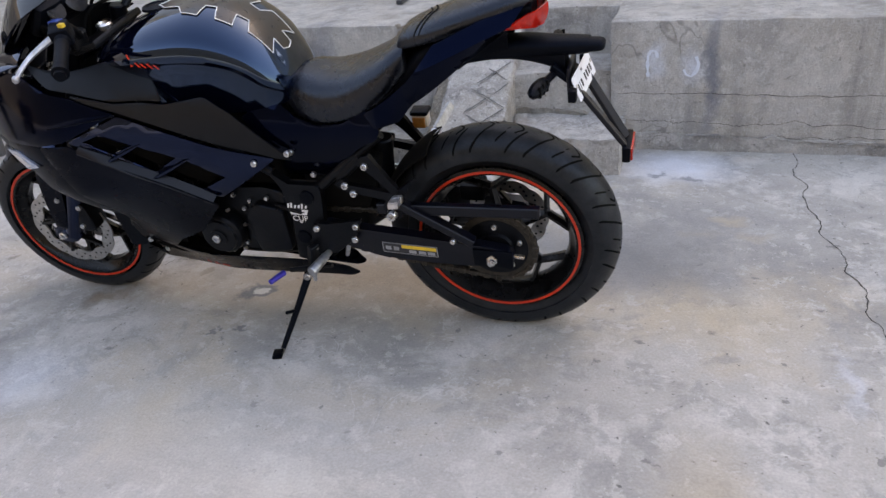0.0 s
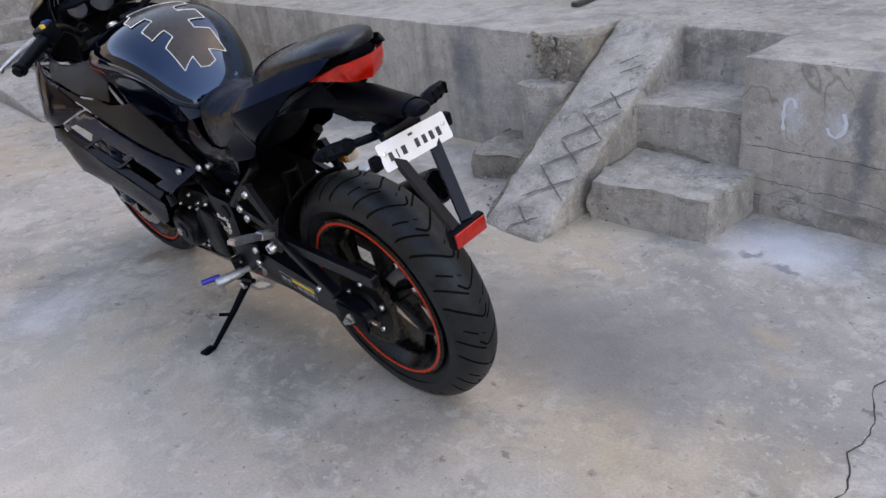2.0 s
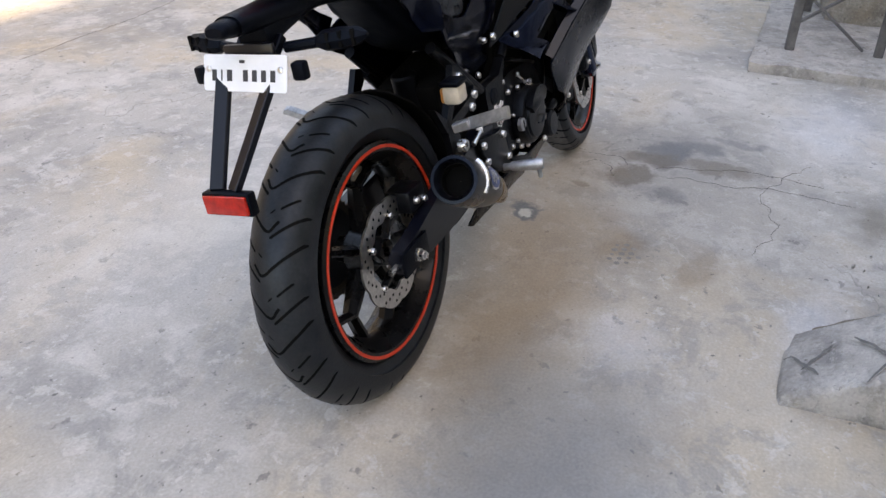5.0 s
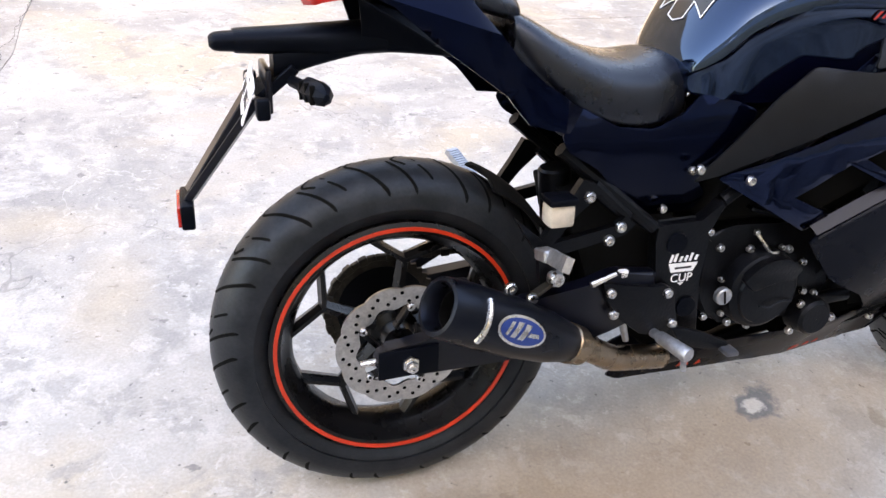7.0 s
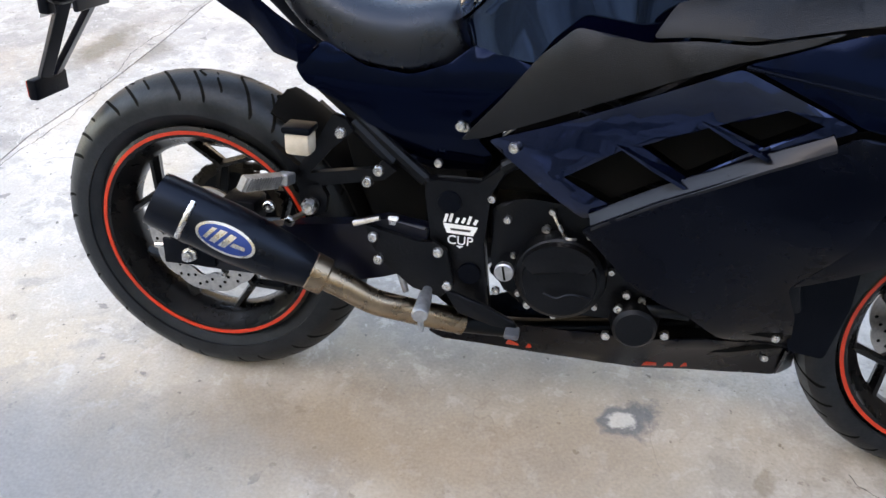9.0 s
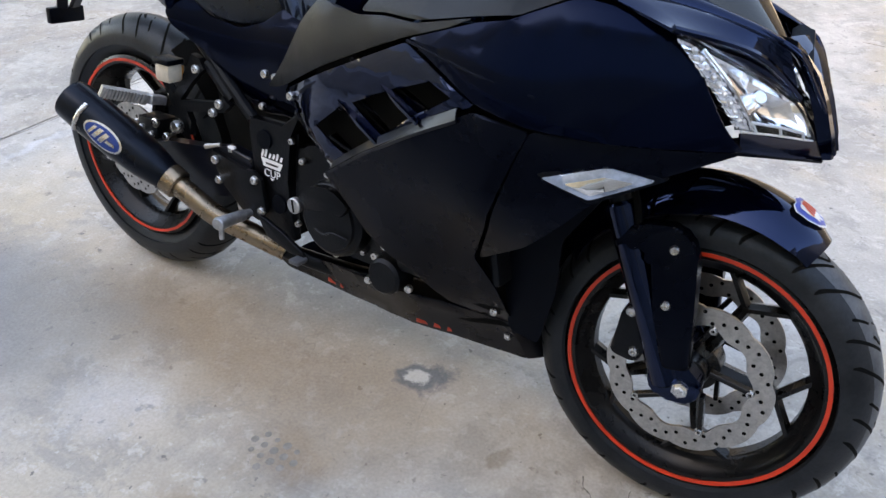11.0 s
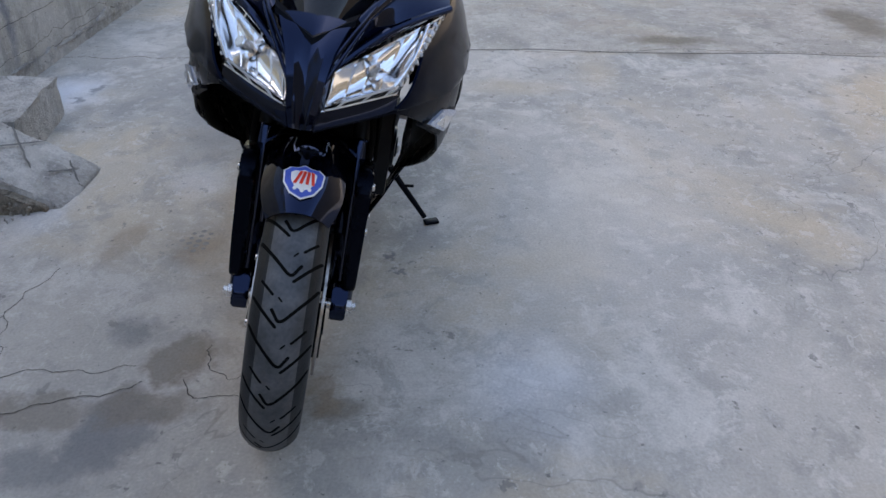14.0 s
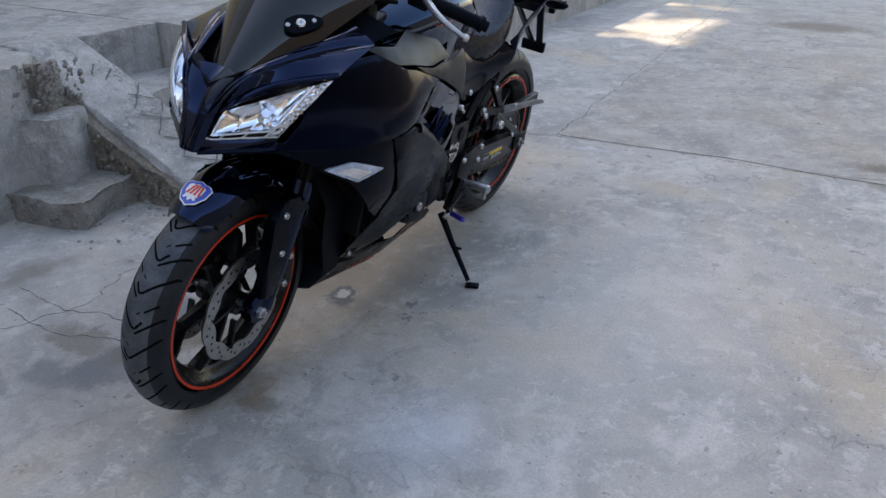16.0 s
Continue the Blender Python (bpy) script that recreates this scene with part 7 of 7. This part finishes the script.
for s in (-1, 1):
    leg = piece("fork_leg", cyl(fork_pt(s * 0.090, -0.02), fork_pt(s * 0.090, 0.30), 0.029, 0.029, 24, 0.004), mat_gloss, None, "black lower fork leg", STEER, shift=False)
    piece("fork_tube", cyl(fork_pt(s * 0.090, 0.28), fork_pt(s * 0.090, 0.66), 0.0195, 0.0195, 20), mat_engine, leg, "", STEER, shift=False)
    piece("axle_lug", plate(rounded([(1.36, 0.33), (1.345, 0.28), (1.375, 0.255), (1.43, 0.265), (1.438, 0.305), (1.40, 0.335)], 0.012), s * 0.078, s * 0.108, 0.005), mat_gloss, leg, "", STEER, shift=False)
    nut = ring_lathe([(0.014, 0), (0.014, s * 0.010), (0.008, s * 0.012), (0.008, s * 0.018), (0.001, s * 0.018)], 6, False)
    piece("axle_end", nut, mat_steel, leg, "", STEER @ Matrix.Translation((1.405, s * 0.108, 0.289)), shift=False, smooth=False)
    piece("caliper", plate(rounded([(1.275, 0.305), (1.285, 0.40), (1.325, 0.42), (1.345, 0.36), (1.325, 0.30)], 0.014), s * 0.040, s * 0.108, 0.008), mat_engine, leg, "black front brake caliper", STEER, shift=False)
    for x, z in ((1.30, 0.395), (1.318, 0.325)):
        bolt((x, s * 0.108, z), 0.009, s, leg, m=STEER)
    piece("brake_hose", tube([(1.30, s * 0.085, 0.40), (1.29, s * 0.10, 0.46), (1.27, s * 0.11, 0.58), (1.20, s * 0.09, 0.70)], 0.006, 6, 8), mat_groove, leg, "", STEER, shift=False)
    # fender stay over the leg
    piece("fender_stay", plate(rounded([(1.245, 0.50), (1.280, 0.550), (1.345, 0.562), (1.380, 0.53), (1.398, 0.42), (1.412, 0.325), (1.366, 0.315), (1.335, 0.41), (1.312, 0.50), (1.28, 0.515)], 0.012), s * 0.092, s * 0.120, 0.008), mat_satin, leg, "black fender stay", STEER, shift=False)
    for x, z in ((1.345, 0.525), (1.352, 0.43)):
        bolt((x, s * 0.119, z), 0.008, s, leg, m=STEER)
M2 = STEER @ Matrix.Translation((1.405, 0, 0.2865))
d2 = piece("brake_disc", wave_disc(0.138, 0.102, 10, 0.062, 0.005), mat_disc, front, "petal brake disc of brushed steel", M2, shift=False)
for sd in (1, -1):
    piece("drilling", dots(0.119, 45, 0.062 + sd * 0.0032, 0.0036), mat_groove, front, "drilled holes", M2, shift=False)
for k in range(5):
    b = bmesh.new()
    a = 2 * math.pi * k / 5 + 0.2
    bar_into(b, Vector((0.04 * math.sin(a - 0.5), 0.062, 0.04 * math.cos(a - 0.5))), Vector((0.108 * math.sin(a), 0.062, 0.108 * math.cos(a))), 0.016, 0.008)
    piece("disc_arm", b, mat_rim, front, "", M2, shift=False)
piece("front_axle", cyl((1.405, -0.108, 0.289), (1.405, 0.108, 0.289), 0.010, 0.010, 14), mat_steel, front, "", STEER, shift=False)
# fender: an arc over the tyre with a drooping beak
rows = []
for i in range(25):
    t = i / 24
    a = radians(-58 + 85 * t)
    r = FRONT_R + 0.024 + 0.034 * math.sin(t * math.pi) ** 0.8
    w = (0.070 + 0.020 * math.sin(min(t * 1.6, 1) * math.pi)) * (1 - max(t - 0.82, 0) ** 2 * 8)
    cx, cz = 1.405 + r * math.sin(a), 0.2865 + r * math.cos(a)
    rows.append([(cx - 0.045 * abs(u) ** 2.4 * math.sin(a), w * u, cz - (0.036 + 0.016 * math.sin(t * math.pi)) * abs(u) ** 2.4 * max(math.cos(a), 0.3)) for u in [k / 7 - 1 for k in range(15)]])
fender = piece("front_fender", thicken(loft(rows), 0.004), mat_gloss, None, "gloss black front mudguard with a shield sticker", STEER, shift=False)
# shield sticker on the beak
mat_navy = make("sticker_blue", (0.04, 0.10, 0.50), 0.35, spread=0.15, scale=50)


def on_fender(u, v, lift):
    """u across to the left, v up the beak, metres from the sticker's middle."""
    a = radians(17) - v / (FRONT_R + 0.03)
    t = (math.degrees(a) + 58) / 85
    r = FRONT_R + 0.028 + lift + 0.034 * max(math.sin(t * math.pi), 0) ** 0.8
    return STEER @ Vector((1.405 + r * math.sin(a), u, 0.2865 + r * math.cos(a) - 0.040 * (abs(u) / 0.080) ** 2.4))


SHIELD = [(0, -0.036), (0.020, -0.026), (0.032, -0.006), (0.034, 0.016), (0.024, 0.022), (0.012, 0.021), (0, 0.026), (-0.012, 0.021), (-0.024, 0.022), (-0.034, 0.016), (-0.032, -0.006), (-0.020, -0.026)]
for k, mt, lift in ((1.0, mat_white, 0.001), (0.92, mat_navy, 0.0018), (0.62, mat_white, 0.0026)):
    b = bmesh.new()
    c0 = b.verts.new(on_fender(0, 0, lift))
    vv = [b.verts.new(on_fender(x * k, y * k, lift)) for x, y in SHIELD]
    for i in range(len(vv)):
        b.faces.new((c0, vv[i], vv[(i + 1) % len(vv)]))
    piece("shield_sticker", b, mt, fender, "red, white and blue shield sticker" if k == 1.0 else "", shift=False)
for k in range(4):
    b = bmesh.new()
    x0 = -0.016 + k * 0.010
    vv = [b.verts.new(on_fender(x, y, 0.0034)) for x, y in ((x0, -0.010), (x0 + 0.005, -0.011), (x0 * 0.6 + 0.008, 0.012), (x0 * 0.6 + 0.003, 0.013))]
    b.faces.new(vv)
    piece("sticker_stripe", b, mat_red, fender, shift=False)
for x, y in ((-0.012, -0.019), (0.0, -0.022), (0.012, -0.019)):
    b = bmesh.new()
    b.faces.new([b.verts.new(on_fender(x + 0.0035 * math.cos(a), y + 0.0035 * math.sin(a), 0.0034)) for a in [k * math.pi / 3 for k in range(6)]])
    piece("sticker_dot", b, mat_white, fender, shift=False)
# yokes and handlebars
piece("top_yoke", plate(rounded([(0.985, 0.905), (1.06, 0.885), (1.07, 0.900), (0.99, 0.922)], 0.004), -0.115, 0.115, 0.004), mat_engine, None, "black top yoke", STEER, shift=False)
piece("lower_yoke", rbox((1.10, -0.115, 0.705), (1.18, 0.115, 0.745), 0.008), mat_engine, None, "", STEER, shift=False)
key = ring_lathe([(0.022, 0), (0.022, 0.010), (0.016, 0.014), (0.014, 0.008), (0.006, 0.009), (0.001, 0.011)], 24, False)
piece("ignition_lock", key, mat_steel, None, "bright ignition lock ring", Matrix.Translation((1.028, 0.0, 0.914)) @ pose(0, 0, 0, 90, 0, 0) @ pose(0, 0, 0, 0, 0, 0), shift=False)
for s in (1, -1):
    y0 = 0.0
    if s > 0:
        g1, g0 = Vector((0.905, 0.336, 0.930)), Vector((0.972, 0.215, 0.968))
        lt, l0 = Vector((1.030, 0.338, 0.928)), Vector((1.000, 0.215, 0.975))
    else:
        g1, g0 = Vector((0.868, -0.285, 0.962)), Vector((0.958, -0.185, 0.990))
        lt, l0 = Vector((0.985, -0.318, 0.955)), Vector((0.990, -0.200, 0.990))
    bar = piece("handlebar", tube([(1.025, s * 0.100, 0.935), (1.005, s * 0.15, 0.975), g0], 0.012, 5, 12), mat_engine, None, "black clip-on handlebar", shift=False)
    piece("fork_cap", cyl((1.045, s * 0.090, 0.900), (1.038, s * 0.090, 0.945), 0.024, 0.022, 18, 0.003), mat_engine, bar, shift=False)
    gd = (g1 - g0).normalized()
    prof = [(0.001, 0), (0.019, 0), (0.019, 0.006), (0.0165, 0.010)] + [(0.0172 if i % 2 else 0.0160, 0.014 + 0.0052 * i) for i in range(19)] + [(0.0165, 0.116), (0.020, 0.119), (0.020, 0.128), (0.014, 0.130), (0.014, 0.140), (0.001, 0.141)]
    piece("grip", ring_lathe(prof, 20, False), mat_plastic, bar, "black rubber grip", Matrix.Translation(g0) @ Vector((0, 1, 0)).rotation_difference(gd).to_matrix().to_4x4(), shift=False)
    piece("switch_box", rbox((-0.022, -0.028, -0.022), (0.026, 0.022, 0.026), 0.007, Matrix.Translation(g0 - gd * 0.024) @ Vector((0, 1, 0)).rotation_difference(gd).to_matrix().to_4x4()), mat_plastic, bar, shift=False)
    col = mat_yellow if s > 0 else mat_stripe
    piece("switch_button", rbox((-0.008, -0.006, -0.006), (0.008, 0.006, 0.006), 0.002, Matrix.Translation(g0 - gd * 0.015 + Vector((-0.01 if s > 0 else -0.006, 0, 0.028)))), col, bar, shift=False)
    if s > 0:
        piece("choke_clamp", rbox((-0.016, -0.012, -0.012), (0.016, 0.012, 0.014), 0.004, Matrix.Translation(g0 - gd * 0.045 + Vector((0.012, 0, 0.012)))), mat_blue, bar, "blue lever clamp", shift=False)
    b = bmesh.new()
    mid = l0.lerp(lt, 0.5) + Vector((0.014, 0, 0))
    tube_into(b, smooth_line([l0, mid, lt], 6), [0.009 - 0.004 * i / 12 for i in range(13)], 8)
    piece("lever", b, mat_alu, bar, "bare aluminium lever", shift=False)
    piece("lever_ball", cyl(lt - gd * 0.004, lt + gd * 0.010, 0.009, 0.008, 12, 0.003), mat_alu, bar, shift=False)
piece("master_cylinder", rbox((0.99, -0.195, 0.985), (1.045, -0.135, 1.030), 0.010), mat_plastic, None, "black front brake master cylinder", shift=False)
for k, (a, z) in enumerate((((1.03, 0.16, 0.96), (1.16, 0.05, 0.86)), ((1.02, -0.15, 0.98), (1.15, -0.06, 0.85)), ((1.0, 0.12, 0.95), (1.10, 0.0, 0.84)), ((0.99, -0.10, 0.97), (1.12, 0.03, 0.83)))):
    m = (Vector(a) + Vector(z)) / 2 + Vector((0.03, 0, 0.05))
    piece("cable", tube([a, m, z], 0.0045, 6, 6), mat_groove, shift=False)

# ---- older slab beyond the joint, and the other motorcycle ----
mat_old = concrete("old_rough_cement", (0.38, 0.35, 0.315), (0.26, 0.242, 0.22), (0.48, 0.45, 0.41), (0.36, 0.29, 0.22), ((-1.24, 1.34, 0, 0.10, 0.26, 1, 0.5, 0.75, DAMP), (-4.97, 0.55, 0, 0.30, 0.5, 1, 0.5, 0.7, DAMP), (-1.6, 2.4, 0, 0.4, 0.16, 1, 0.5, 0.7, DAMP), (-2.6, 0.9, 0, 0.35, 0.1, 1, 0.5, 0.4, DAMP)), 0.0, 2.0, 0.5, 1.0, 1.3, 0.8)
b = bmesh.new()
prism_into(b, [(-9.0, -0.5)] + [(-9.0 + i * 0.5, -0.50 + 0.020 * i + 0.02 * math.sin(i * 1.7)) for i in range(1, 16)] + [(-1.02, -0.16)] + [(-1.05 + 0.02 * math.sin(i * 2.3), -0.15 + i * 0.4) for i in range(1, 20)] + [(-9.0, 7.6)], 2, -0.05, 0.003)
thing("pavement", b, mat_old, "older, rougher brownish cement slab beyond the joint", "pavement", "", "structure", smooth=False)

moto = tagged(new("other_motorcycle"), "black motorcycle parked further off, seen in part", "motorcycle", "parked motorcycles")
moto.matrix_world = pose(3.42, 0.60, 0, 0, 0, 6) @ pose(0, 0, 0, -9, 0, 0)


def simple_wheel(name, x, R, width):
    m = Matrix.Translation((x, 0, R))
    rim = ring_lathe([(R - 0.07, width * 0.3), (R - 0.085, width * 0.32), (R - 0.095, 0.01), (R - 0.095, -0.01), (R - 0.085, -width * 0.32), (R - 0.07, -width * 0.3)], 48)
    w = part(name, rim, mat_rim, moto)
    w.matrix_local = m
    part("tyre", tyre_mesh(R, width, R - 0.075), mat_tyre, w, "black road tyre")
    part("tread", tread(R, width, 12, 1), mat_groove, w, "tread pattern of curved grooves")
    for k in range(6):
        a = math.pi * k / 3
        b = bmesh.new()
        bar_into(b, (0.03 * math.sin(a), 0, 0.03 * math.cos(a)), ((R - 0.09) * math.sin(a), 0, (R - 0.09) * math.cos(a)), 0.024, 0.03)
        part("spoke", b, mat_rim, w)
    part("brake_disc", wave_disc(0.12, 0.085, 8, 0.05, 0.005), mat_disc, w)
    return w


simple_wheel("rear_wheel", 0.0, 0.30, 0.12)
simple_wheel("front_wheel", 1.32, 0.29, 0.10)
part("body", dome_loft(between([(-0.25, 0.05, 0.90, 0.80), (0.0, 0.11, 0.86, 0.70), (0.35, 0.13, 0.80, 0.55), (0.6, 0.15, 0.92, 0.35), (0.95, 0.17, 1.0, 0.32), (1.2, 0.12, 0.95, 0.55), (1.35, 0.05, 0.85, 0.68)], 4), 14, 2.6, 0.4), mat_gloss, moto, "black bodywork")
part("tail_light", rbox((-0.29, -0.07, 0.80), (-0.24, 0.07, 0.86), 0.012), mat_tail, moto)
for s in (-1, 1):
    part("fork_leg", cyl((1.32, s * 0.08, 0.29), (1.12, s * 0.08, 0.74), 0.026, 0.022, 16), mat_engine, moto)
    b = bmesh.new()
    bar_into(b, (0.0, s * 0.09, 0.30), (0.45, s * 0.09, 0.38), 0.03, 0.05)
    part("swingarm", b, mat_engine, moto)
    part("handlebar", tube([(1.05, s * 0.08, 0.98), (1.02, s * 0.2, 1.02), (0.95, s * 0.34, 1.0)], 0.014, 4, 10), mat_plastic, moto)
part("engine", plate(rounded([(0.42, 0.25), (0.45, 0.5), (0.8, 0.55), (0.9, 0.35), (0.8, 0.22)], 0.03), -0.13, 0.13, 0.02), mat_engine, moto)
part("side_stand", tube([(0.45, 0.10, 0.25), (0.46, 0.24, 0.052)], 0.012, 1, 8), mat_plastic, moto)

copy_thing(moto, pose(3.49, 1.84, 0, 0, 0, 10) @ pose(0, 0, 0, -9, 0, 0))
# ---- unseen walls added round the yard: they shade it and stand in its reflections ----
# added sun blocker; its gap lets through the sunlit patch on the floor
b = bmesh.new()
for lo, hi in (((-22, -6.92, 0.0), (-8.7, -6.5, 9.86)), ((-6.3, -6.92, 0.0), (20, -6.5, 9.86)), ((-8.7, -6.92, 0.0), (-6.3, -6.5, 5.0)), ((-8.7, -6.92, 6.6), (-6.3, -6.5, 9.86))):
    box_into(b, lo, hi)
rng = random.Random(5)
for _ in range(110):
    # leaf discs added across the gap break the sun patch into dapples
    x, z, r = rng.uniform(-8.7, -6.3), rng.uniform(5.0, 6.6), rng.uniform(0.07, 0.20)
    if abs(x + 7.0) < 0.45 and abs(z - 6.05) < 0.3:
        r *= 0.4
    bmesh.ops.create_circle(b, cap_ends=True, segments=7, radius=r, matrix=Matrix.Translation((x, -6.7, z)) @ pose(0, 0, 0, 90 + rng.uniform(-40, 40), rng.uniform(-40, 40), 0))
thing("shade_wall", b, mat_pale, "unseen pale wall added behind the platform to block the sun, with a leafy gap", "wall", "", "structure", smooth=False)
# plain wall added out of view to close off the reflections
b = bmesh.new()
box_into(b, (11, -6, 0), (11.5, 12, 5))
thing("unseen_wall_far", b, mat_far, "unseen grey wall added beyond the end of the yard", "wall", "", "structure", smooth=False)
# unseen tan band and blocks, added so the bodywork gets warm, varied reflections
b = bmesh.new()
box_into(b, (-22, -6.5, 0.5), (20, -6.3, 4.2))
for x in range(-20, 18, 3):
    box_into(b, (x, -6.5, 7.3), (x + 1.3, -6.44, 8.9))
thing("reflection_band", b, mat_tan, "unseen tan band and window blocks added to the rear wall for reflections", "wall", "", "structure", smooth=False)
# added out of view: darkens the bike's left-side reflections and cuts northern skylight
b = bmesh.new()
box_into(b, (-14, 6.2, 0), (16, 6.6, 3.7))
thing("dark_reflection_wall", b, mat_north, "unseen dark wall added opposite the platform to darken reflections", "wall", "", "structure", smooth=False)
